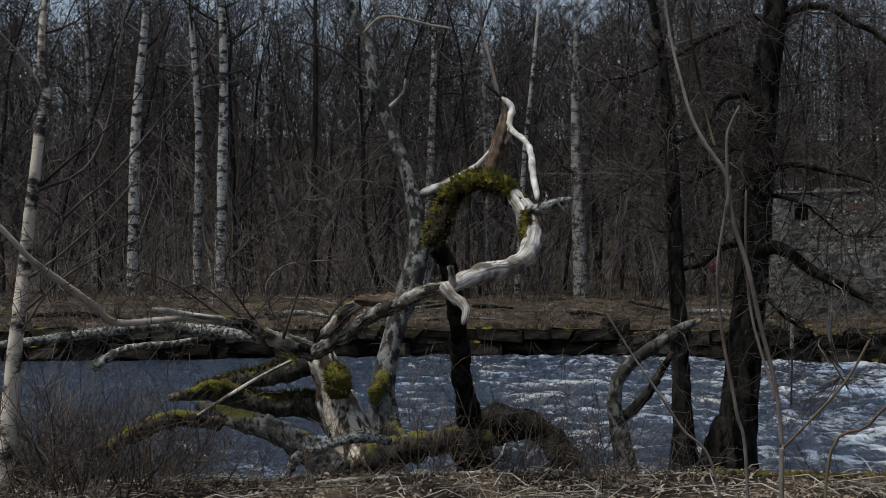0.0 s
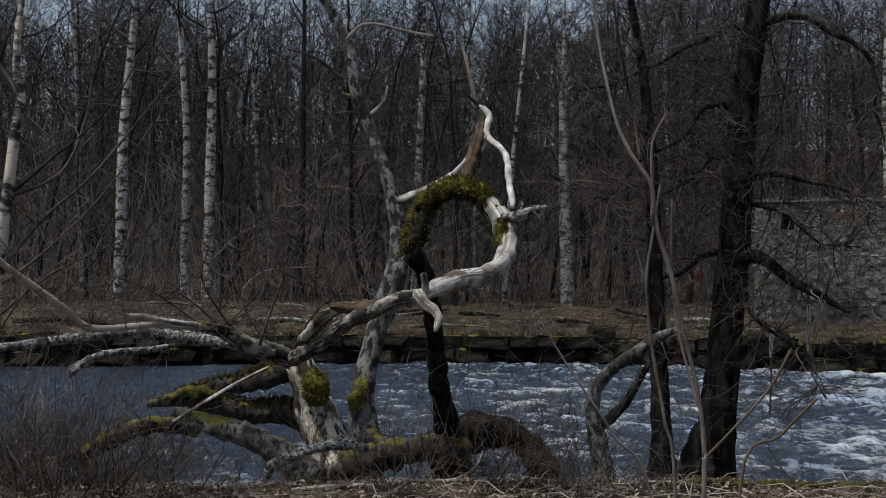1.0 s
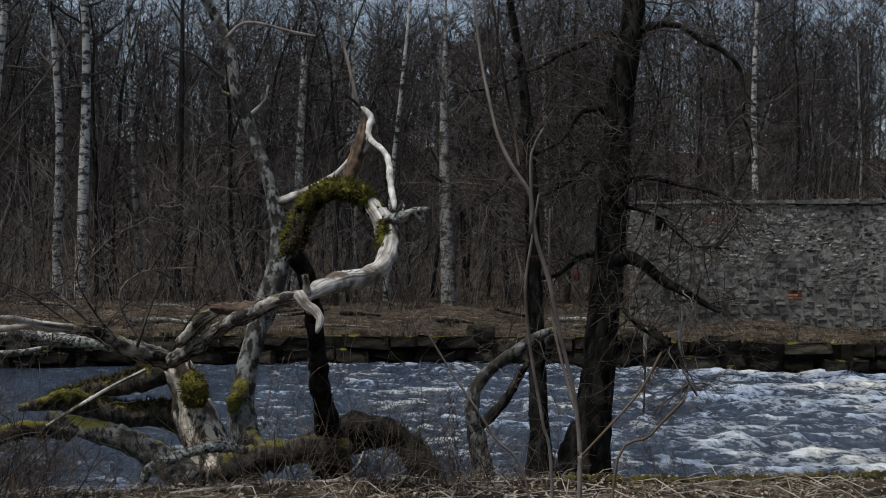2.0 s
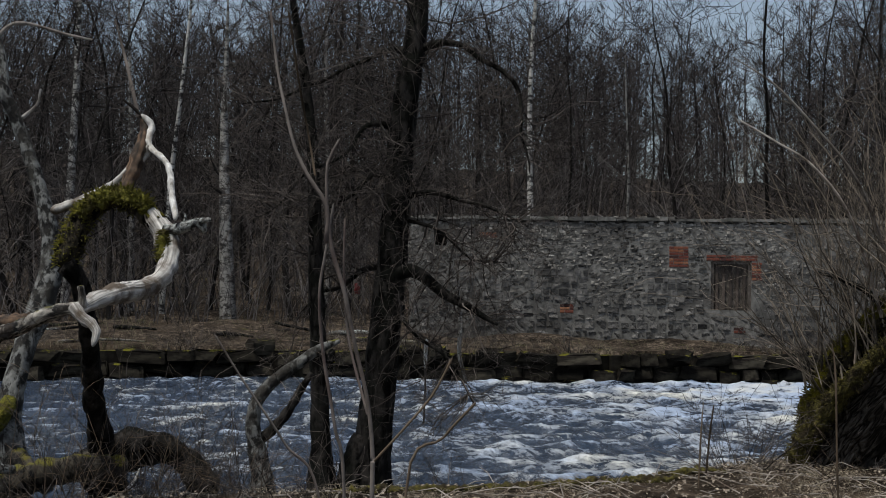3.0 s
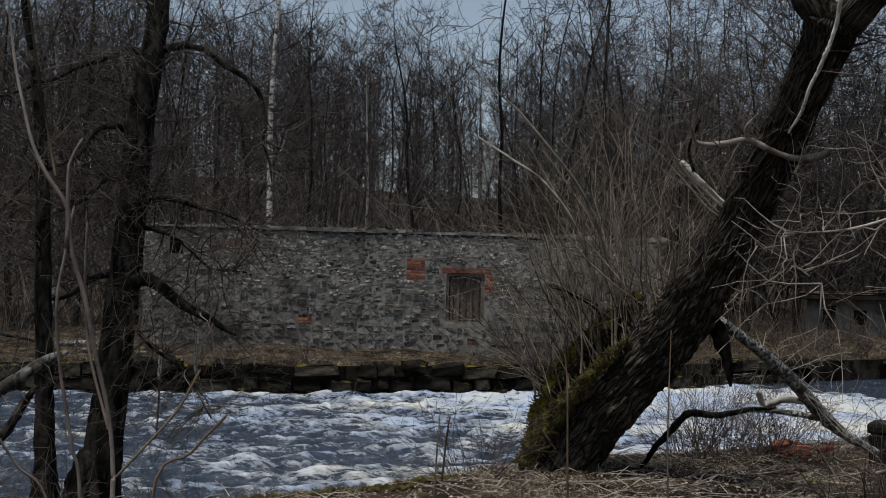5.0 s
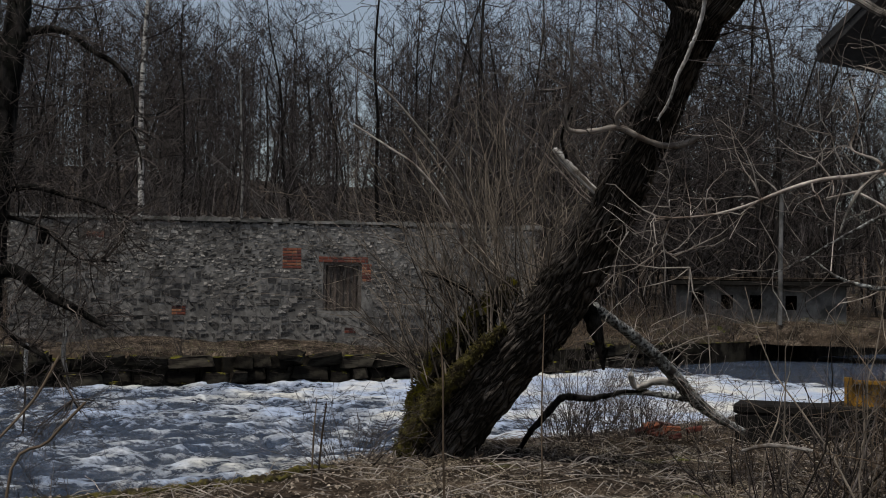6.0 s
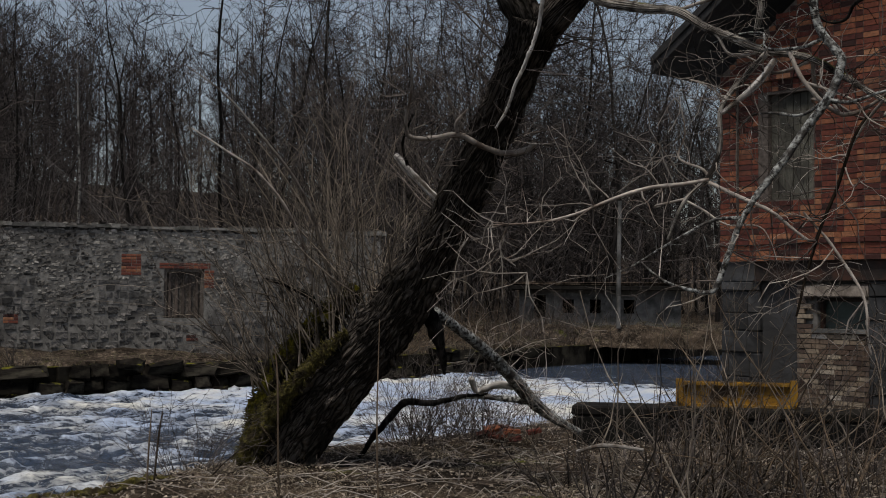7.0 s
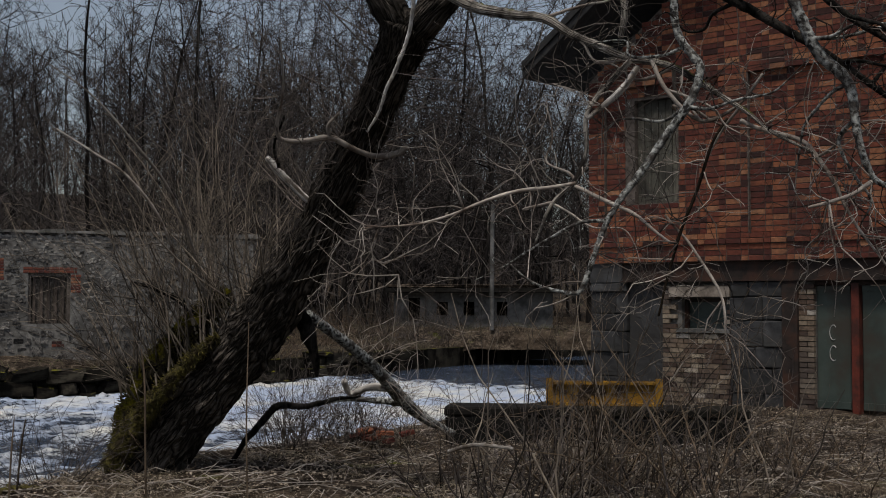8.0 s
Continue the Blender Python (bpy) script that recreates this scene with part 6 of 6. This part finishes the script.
single = {}
for w in (0.12, 0.25):
    single[w] = block_mesh("brick", 0.1, w - 0.012, 0.074, 0.006, 0.003, 7)
joined, made, row, z = [], 0, 0, BB
while z < RIDGE - 0.1:
    u = -0.06 if row % 2 else -0.185
    k = row % 2
    while u < HW:
        w = 0.25 if k % 2 else 0.12
        a, b = max(0.0, u), min(HW, u + w)
        k += 1
        u += w
        if b - a < 0.06 or z + 0.08 > roof_z((a + b) / 2) or not free(a + 0.01, b - 0.01, z, z + 0.08, [louv]):
            continue
        inside = any(p[0] < (a + b) / 2 < p[1] and p[2] < z + 0.04 < p[3] for p in panels)
        d = 0.07 if inside else 0.0
        if 2.44 < z < 2.53:
            d -= 0.02
        if abs((b - a) - w) < 1e-6 and made < 300 and a < 5.2 and 2.1 < z < 4.4 and row % 3 == 0:
            part("brick", single[w], BRICK, house, at=pose(d + 0.05 + R3.uniform(0, 0.006), -(a + b) / 2, z + 0.04))
            made += 1
        else:
            j = R3.uniform(0, 0.007)
            joined.append(hb(a + 0.006, b - 0.006, z + 0.003, z + 0.077, d + j, d + 0.14 if d < 0.05 else d + 0.07))
    z += 0.0875
    row += 1
v, q = cell_boxes(joined)
v += np.random.RandomState(5).uniform(-0.002, 0.002, v.shape)
tagged(part("brickwork", mesh_of("brickwork", v, q, smooth=False), BRICK, house), kind="stuff")
# louvred shutter
sh_ = box_part("window_shutter", [hb(louv[0], louv[1], louv[2], louv[3], 0.24, 0.28)], BLACK, house, "closed shutter of grey weathered boards")
for k in range(6):
    a = louv[0] + 0.015 + k * 0.13
    box_part("board", [hb(a, a + 0.118, louv[2] + 0.01, louv[3] - 0.01, 0.17 + 0.006 * (k % 2), 0.235)], OLD_BOARD, sh_)
# ground storey
box_part("steel_beam", [hb(0.62, HW, 1.90, BB - 0.004, 0.06, 0.5), hb(0.62, HW, 1.88, 1.9, 0.0, 0.3)], RUST, house, "rusty dark steel lintel beam")
stone_sets = ((0.0, 0.72), (2.56, 3.42))
for a, b in stone_sets:
    z = -0.4
    while z < 1.8:
        h = min(R3.uniform(0.26, 0.42), 1.88 - z)
        u = a
        while u < b - 0.05:
            w = min(R3.uniform(0.3, 0.6), b - u)
            part("stone_block", block_mesh("stone_block", 0.4, w - 0.008, h - 0.008, 0.016, 0.012, int(u * 50 + z * 70)), BLUE_STONE, house, at=pose(0.22 + R3.uniform(0, 0.03), -(u + w / 2), z + h / 2))
            u += w
        z += h
box_part("stone_cap", [hb(0.0, 0.62, 1.88, BB - 0.004, 0.03, 0.45)], BLUE_STONE, house)
vent = (1.68, 2.50, 1.14, 1.62)
box_part("infill_core", [hb(a, b, c, d, 0.13, 0.45) for a, b, c, d in wall_with_holes(1.36, 2.56, -0.4, 1.88, [vent])], MORTAR, house)
inf, z, row = [], -0.4, 0
for (ua, ub) in ((1.36, 2.56), (3.66, 3.90)):
    z, row = -0.4, 0
    while z < 1.82:
        u = ua - (0.12 if row % 2 else 0)
        while u < ub:
            a, b = max(ua, u), min(ub, u + 0.25)
            u += 0.25
            if b - a > 0.05 and free(a + 0.01, b - 0.01, z, z + 0.06, [vent]):
                inf.append(hb(a + 0.006, b - 0.006, z + 0.004, z + 0.068, 0.06 + R3.uniform(0, 0.012), 0.14))
        z += 0.077
        row += 1
v, q = cell_boxes(inf)
tagged(part("brick_infill", mesh_of("brick_infill", v, q, smooth=False), BRICK_PALE, house, "smoke-stained pale brick infill"), kind="stuff")
box_part("jamb_core", [hb(3.66, 3.90, -0.4, 1.88, 0.14, 0.45)], MORTAR, house)
vw = box_part("vent_window", [hb(vent[0], vent[1], vent[2], vent[3], 0.30, 0.33)], GLASS_DARK, house, "small dark glazed vent window")
box_part("window_sill", [hb(vent[0] - 0.05, vent[1] + 0.05, vent[2] - 0.06, vent[2] - 0.002, 0.03, 0.3)], CONCRETE, vw)
box_part("window_frame", [hb(vent[0], vent[1], vent[3] - 0.06, vent[3] - 0.004, 0.22, 0.298), hb(vent[0], vent[0] + 0.05, vent[2], vent[3] - 0.06, 0.22, 0.298), hb(vent[1] - 0.05, vent[1], vent[2], vent[3] - 0.06, 0.22, 0.298)], RUST, vw)
box_part("lintel", [hb(1.5, 2.56, 1.64, 1.80, 0.03, 0.128)], rough_stuff("pale_cement", (0.14, 0.115, 0.095), (0.36, 0.31, 0.26), 8, (0.10, 0.08, 0.065), 3, relief=0.6), house, "pale cement lintel")
box_part("recess_wall", [hb(0.72, 1.36, -0.4, 1.88, 0.12, 0.5)], BLUE_STONE, house, "dark recessed stone wall")
box_part("dark_post", [hb(3.42, 3.66, -0.4, 1.88, 0.02, 0.4)], RUST, house)
for a, b in ((3.9, 4.42), (4.58, 5.35)):
    dr = box_part("door_leaf", [hb(a + 0.01, b - 0.01, 0.02, 1.80, 0.16, 0.2)], GREEN_DOOR, house, "green painted steel door leaf")
    box_part("door_rail", [hb(a + 0.01, b - 0.01, 1.72, 1.80, 0.14, 0.158)], GREEN_DOOR, dr)
    box_part("door_rail", [hb(a + 0.01, b - 0.01, 0.02, 0.12, 0.14, 0.158)], GREEN_DOOR, dr)
    if a < 4:
        for zc in (1.12, 0.82):
            arc = [(0.155, -(4.15 + 0.055 * math.cos(t / 10 * 4.4 + 0.8)), zc + 0.11 * math.sin(t / 10 * 4.4 + 0.8), 0.006) for t in range(11)]
            twigs("painted_mark", [arc], PAINT_WHITE, dr, sides=5)
box_part("door_post", [hb(4.45, 4.56, -0.1, 1.84, 0.08, 0.22)], ORANGE_RUST, house, "red-lead painted steel post")
box_part("door_lintel", [hb(3.9, HW, 1.81, 1.876, 0.1, 0.3)], RUST, house)
box_part("ground_wall", [hb(5.36, HW, -0.4, 1.88, 0.02, 0.5), (0.5, -0.5, -1.6, 11.0, -0.02, BB - 0.01), (0.5, -9.6, -0.4, 11.0, -9.1, BB - 0.01)], BLUE_STONE, house)
# roof: two slopes with wide eaves and verge
roof = []
for s in (1, -1):
    u_e, z_e = (-0.85, EAVE + 0.02) if s == 1 else (HW + 0.85, EAVE + 0.02)
    y0, y1 = -u_e, -HW / 2
    z1 = RIDGE + 0.62
    for nm, lift, mat_ in (("roof_slope", 0.0, ROOFING), ("roof_boarding", -0.14, ROOFING)):
        vv = []
        for d in (-0.75 + (0.03 if lift else 0), 11.4):
            for (yy, zz) in ((y0, z_e + 0.2), (y1, z1)):
                vv += [(d, yy, zz + lift), (d, yy, zz + lift + 0.13)]
        me = bpy.data.meshes.new(nm)
        me.from_pydata(vv, [], [(0, 1, 3, 2), (4, 6, 7, 5), (0, 4, 5, 1), (2, 3, 7, 6), (0, 2, 6, 4), (1, 5, 7, 3)])
        part(nm, me, mat_, house)
# ---- sluice platform with the yellow beam ----
plat = thing("sluice_platform", (10.4, 8.75, 0.0), "dark concrete sluice platform at the water's edge", "platform")
PM = pose(10.4, 8.75, 0.0, 0, 0, math.degrees(math.atan2(6.06 - 8.73, 12.19 - 10.4)))
plat.matrix_basis = PM
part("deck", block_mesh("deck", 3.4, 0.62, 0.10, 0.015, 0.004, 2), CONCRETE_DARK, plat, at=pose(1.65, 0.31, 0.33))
# Solid body under the deck, its shade put into a near-black colour.
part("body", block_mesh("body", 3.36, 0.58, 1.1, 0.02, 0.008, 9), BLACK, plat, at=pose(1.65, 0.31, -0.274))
yb = thing("yellow_beam", (10.61, 7.66, 0.4), "chipped yellow steel barrier beam on the sluice platform", "barrier")
yb.matrix_basis = pose(11.25, 8.0, 0.384, 0, 0, math.degrees(math.atan2(6.68 - 7.66, 11.27 - 10.61)))
box_part("web", [(0, 0.07, 0.03, 1.32, 0.10, 0.28)], YELLOW, yb)
box_part("flange", [(0, 0.02, 0.0, 1.32, 0.15, 0.03)], YELLOW, yb)
box_part("flange", [(0, 0.02, 0.24, 1.32, 0.069, 0.27)], YELLOW, yb)
for a in (0.0, 1.24):
    box_part("end_plate", [(a, 0.0, 0.031, a + 0.08, 0.068, 0.31)], YELLOW, yb)
for k in range(5):
    part("bolt", block_mesh("bolt", 0.03, 0.02, 0.03, 0.006, 0.0, k), RUST, yb, at=pose(0.22 + k * 0.22, 0.055, 0.16))

# ---- low concrete building upstream, half sunk in the bank ----
bunker = thing("concrete_shed", (32.9, 30.85, 0.0), "low grey concrete shed with square openings and turf roof", "shed")
bunker.matrix_basis = pose(32.85, 30.85, 0.0, 0, 0, math.degrees(math.atan2(26.54 - 30.88, 36.45 - 32.82)))
ow = [(0.55, 1.0, 0.75, 1.65), (1.62, 2.05, 0.98, 1.5), (2.65, 3.05, 0.98, 1.5), (3.9, 4.3, 0.98, 1.5)]
fw = box_part("front_wall", [(a, 0, c, b, 0.25, d) for a, b, c, d in wall_with_holes(0, 6.0, 0.3, 1.85, ow)], CONCRETE, bunker)
bm = bmesh.new()
bm.from_mesh(fw.data)
bmesh.ops.remove_doubles(bm, verts=bm.verts, dist=0.001)
bm.to_mesh(fw.data)
bm.free()
# Inner walls in near-black, so the openings' shade is painted in.
box_part("back_wall", [(0, 2.6, 0.3, 6, 2.8, 1.85), (0, 0.25, 0.3, 0.2, 2.6, 1.85), (5.8, 0.25, 0.3, 6, 2.6, 1.85)], BLACK, bunker)
part("roof_slab", block_mesh("roof_slab", 6.6, 3.6, 0.16, 0.02, 0.02, 4), CONCRETE_DARK, bunker, at=pose(3.0, 1.3, 1.94))
part("turf", block_mesh("turf", 6.5, 3.4, 0.14, 0.05, 0.04, 6), LITTER, bunker, at=pose(3.0, 1.35, 2.08))
mv = []
for a in range(49):
    for b in range(17):
        x, t = -4.0 + a * 0.3, b / 16
        e = min(1.0, a / 8, (48 - a) / 8)
        h = (0.62 + 0.12 * noise.noise(Vector((x * 0.6, 1.0, 0)))) * math.sin(math.pi * min(1.0, t * 1.15 + 0.0)) ** 0.6 * e if t < 0.87 else 0.0
        mv.append((x, -3.6 + t * 3.7, -0.15 + h * 1.15 + 0.10 * noise.noise(Vector((x * 1.7, t * 5, 3)))))
mi = np.arange(49 * 17).reshape(49, 17)
mq = np.stack([mi[:-1, :-1], mi[1:, :-1], mi[1:, 1:], mi[:-1, 1:]], axis=2).reshape(-1, 4)
mound = part("mound", mesh_of("mound", mv, mq), LITTER)
mound.matrix_basis = bunker.matrix_basis
tagged(mound, "low grassy earth mound before the concrete shed", "mound", kind="structure")
mg = []
for _ in range(2200):
    k = R3.randrange(len(mv))
    p = bunker.matrix_basis @ Vector(mv[k]) + Vector((R3.uniform(-0.2, 0.2), R3.uniform(-0.15, 0.15), 0))
    a, l = R3.uniform(0, 6.283), R3.uniform(0.1, 0.3)
    mg.append([(p.x, p.y, p.z - 0.05, 0.006), (p.x + math.cos(a) * l * 0.4, p.y + math.sin(a) * l * 0.4, p.z + l * 0.5, 0.005), (p.x + math.cos(a) * l, p.y + math.sin(a) * l, p.z + l * 0.4, 0.002)])
tagged(twigs("mound_grass", mg, GRASS_FAR, sides=3), "bleached dry grass on the mound by the shed", "grass", kind="stuff")
pole = thing("pole", (33.5, 26.5, 0.2), "plain grey metal pole on the far bank", "pole")
limb("shaft", pole, [(32.94, 26.18, 0.50, 0.0756), (32.95, 26.17, 2.80, 0.0756), (32.97, 26.15, 4.96, 0.0672)], CONCRETE, sides=10, lumps=0.0)

# little red marker on the far bank
mk = thing("red_marker", (8.0, 36.0, 0.4), "small faded red plastic marker hung in the wood", "marker")
limb("flag", mk, [(8.21, 35.06, 1.18, 0.0648), (8.19, 35.06, 1.33, 0.0936), (8.15, 35.07, 1.50, 0.0432)], RED_CLOTH, sides=7, lumps=0.2)

# ---- the wood ----
R4 = random.Random(33)
kinds = []
for k in range(9):
    h = R4.uniform(11, 18)
    trunk, lines = forest_tree(R4, h, R4.uniform(0.045, 0.115), limbs=R4.randint(30, 40), first=0.06, kids=(4, 5), twig_r=0.0105, reach=0.21, curl=0.66, lean=0.09)
    kinds.append((trunk, lines))


def wood_tree(proto, x, y, scale, turn, label, group, bark, name="tree"):
    trunk, crown = proto
    t = thing(name, (x, y, gz(x, y)), label, name.replace("_", " "), group)
    t.rotation_euler = (0, 0, turn)
    t.scale = (scale, scale, scale)
    part("trunk", trunk, bark, t)
    part("crown", crown, TWIG_FAR, t)
    return t


protos = []
for k, (trunk, lines) in enumerate(kinds):
    v, q, u = tube_arrays([smooth_line(trunk, 0.7)], 8)
    tm = mesh_of("trunk", v, q, u)
    tm.materials.append(TRUNK_FAR)
    v, q, u = tube_arrays(lines, 3)
    cm = mesh_of("crown", v, q, u)
    cm.materials.append(TWIG_FAR)
    protos.append((tm, cm))


def in_ruin(x, y):
    p = RUIN.inverted() @ Vector((x, y, 0))
    return -0.6 < p.x < 14 and -1.0 < p.y < 1.4


# marked birches: place, girth, height
birch_list = [(-9.3, 36.6, 0.21, 17), (-6.65, 36.8, 0.20, 18), (-7.5, 37.6, 0.16, 17), (-0.3, 38.0, 0.16, 17), (4.42, 35.8, 0.25, 10), (2.6, 37.5, 0.10, 15), (-14.0, 37.6, 0.19, 17),
              (14.7, 37.5, 0.13, 18), (19.55, 40.0, 0.075, 11), (-5.4, 41.0, 0.11, 15), (1.8, 41.0, 0.10, 16), (-11.7, 41.0, 0.13, 16), (8.9, 43.0, 0.11, 17), (-3.7, 36.0, 0.13, 15)]
for k, (x, y, r, h) in enumerate(birch_list):
    trunk, lines = forest_tree(R4, h, r, limbs=24, first=0.35, kids=(3, 6), twig_r=0.008, reach=0.17, lean=0.026, curl=0.40)
    t = thing("birch", (x, y, gz(x, y)), "tall white birch with black bark scars at the wood's edge", "birch tree", "birches of the wood")
    v, q, u = tube_arrays([smooth_line(trunk, 0.5)], 10)
    part("trunk", mesh_of("trunk", v, q, u), TRUNK_FAR if k == 13 else BIRCH_DIM if k in (4, 8, 9, 10, 11, 12) else BIRCH, t)
    v, q, u = tube_arrays(lines, 3)
    part("crown", mesh_of("crown", v, q, u), TWIG_FAR, t)
placed = [(b[0], b[1]) for b in birch_list]
n = 0
for _ in range(4000):
    az, d = radians(R4.uniform(-23, 62)), R4.uniform(36, 72)
    x, y = d * math.sin(az), d * math.cos(az)
    if y < shore_far(x) + (7 if x < 22 else 3.0) or in_ruin(x, y) or (x > 6 and y < 34 and x < 22) or any((x - a) ** 2 + (y - b) ** 2 < 1.5 for a, b in placed):
        continue
    if abs(x - 34.5) < 4.5 and abs(y - 29) < 4:
        continue
    placed.append((x, y))
    wood_tree(R4.choice(protos), x, y, R4.uniform(0.7, 1.12) * (0.94 if az < 0.2 else 1.0), R4.uniform(0, 6.283), "bare dark tree standing in the leafless wood", "trees of the wood", TRUNK_FAR)
    n += 1
    if n >= 215:
        break
for _ in range(62):
    az, d = radians(R4.uniform(42, 62)), R4.uniform(46, 76)
    x, y = d * math.sin(az), d * math.cos(az)
    if y > shore_far(x) + 3:
        wood_tree(R4.choice(protos), x, y, R4.uniform(0.95, 1.3), R4.uniform(0, 6.283), "bare dark tree standing in the leafless wood", "trees of the wood", TRUNK_FAR)
# farther trees, joined
fl, ft = [], []
for _ in range(680):
    az, d = radians(R4.uniform(-24, 63)), R4.uniform(62, 120)
    x, y = d * math.sin(az), d * math.cos(az)
    if y < shore_far(x) + (10 if x < 30 else 4):
        continue
    z, h = gz(x, y), R4.uniform(10.5, 16) * (0.86 if az < 0.2 else 1.0)
    ft.append([(x, y, z - 0.3, 0.11), (x + R4.gauss(0, 0.5), y, z + h * 0.5, 0.08), (x + R4.gauss(0, 0.5), y, z + h, 0.02)])
    for _k in range(30):
        s = R4.uniform(0.15, 1.0)
        a, ln = R4.uniform(0, 6.283), h * 0.17 * (1.2 - 0.7 * s)
        p0 = (x, y, z + h * s)
        dx, dy, dz = math.cos(a) * ln, math.sin(a) * ln, ln * R4.uniform(0.4, 1.2)
        fl.append([(*p0, 0.030), (p0[0] + dx * 0.5, p0[1] + dy * 0.5, p0[2] + dz * 0.4, 0.018), (p0[0] + dx, p0[1] + dy, p0[2] + dz, 0.010)])
        for _j in range(4):
            f, b = R4.uniform(0.3, 1), R4.uniform(0, 6.283)
            q0 = (p0[0] + dx * f, p0[1] + dy * f, p0[2] + dz * f * 0.9)
            fl.append([(*q0, 0.016), (q0[0] + math.cos(b) * 0.5, q0[1] + math.sin(b) * 0.5, q0[2] + 0.35, 0.013), (q0[0] + math.cos(b) * 0.8, q0[1] + math.sin(b) * 0.8, q0[2] + 0.95, 0.009)])
tagged(twigs("far_wood", ft + fl, TWIG_FAR, sides=3), "distant leafless wood rising behind the river", "woods", kind="stuff")
# brushwood under the trees
br = []
for _ in range(5000):
    az, d = radians(R4.uniform(-24, 62)), 34 + 40 * R4.random() ** 1.6
    x, y = d * math.sin(az), d * math.cos(az)
    if y < shore_far(x) + 6.5 or in_ruin(x, y):
        continue
    z, h = gz(x, y), 0.8 + 5.5 * R4.random() ** 2
    a, l = R4.uniform(0, 6.283), R4.uniform(0.1, 0.9)
    for _j in range(5 if h > 1.8 else 1):
        s_, c_, e_ = R4.uniform(0.25, 0.95), R4.uniform(0, 6.283), R4.uniform(0.3, 1.0)
        bx, by, bz = x + math.cos(a) * h * l * s_ * s_, y + math.sin(a) * h * l * s_ * s_, z + h * s_
        br.append([(bx, by, bz, 0.009), (bx + math.cos(c_) * e_ * 0.5, by + math.sin(c_) * e_ * 0.5, bz + e_ * 0.35, 0.008), (bx + math.cos(c_) * e_, by + math.sin(c_) * e_, bz + e_ * R4.uniform(0.3, 0.9), 0.005)])
    br.append([(x, y, z - 0.1, 0.013), (x + math.cos(a) * h * l * 0.4 + R4.gauss(0, 0.1) * h, y + math.sin(a) * h * l * 0.4, z + h * 0.55, 0.010), (x + math.cos(a) * h * l, y + math.sin(a) * h * l, z + h, 0.006)])
tagged(twigs("brushwood", br, BRUSH_FAR, sides=3), "thin brown brushwood under the trees", "undergrowth", kind="stuff")
fg = []
for _ in range(8000):
    x = R4.uniform(-16, 30)
    y = shore_far(x) + 0.05 + 8 * R4.random() ** 1.7
    if noise.noise(Vector((x * 0.5, y * 0.7, 2))) < R4.uniform(-0.3, 0.4):
        continue
    if in_ruin(x, y) and (RUIN.inverted() @ Vector((x, y, 0))).y > -0.05:
        continue
    z, a, l = max(-0.02, gz(x, y)), R4.uniform(0, 6.283), R4.uniform(0.08, 0.32)
    fg.append([(x, y, z - 0.02, 0.005), (x + math.cos(a) * l * 0.4, y + math.sin(a) * l * 0.4, z + l * 0.6, 0.004), (x + math.cos(a) * l * 1.1, y + math.sin(a) * l * 1.1, z + l * 0.5, 0.0015)])
tagged(twigs("far_grass", fg, GRASS_FAR, sides=3), "dry bleached grass along the far bank", "grass", kind="stuff")
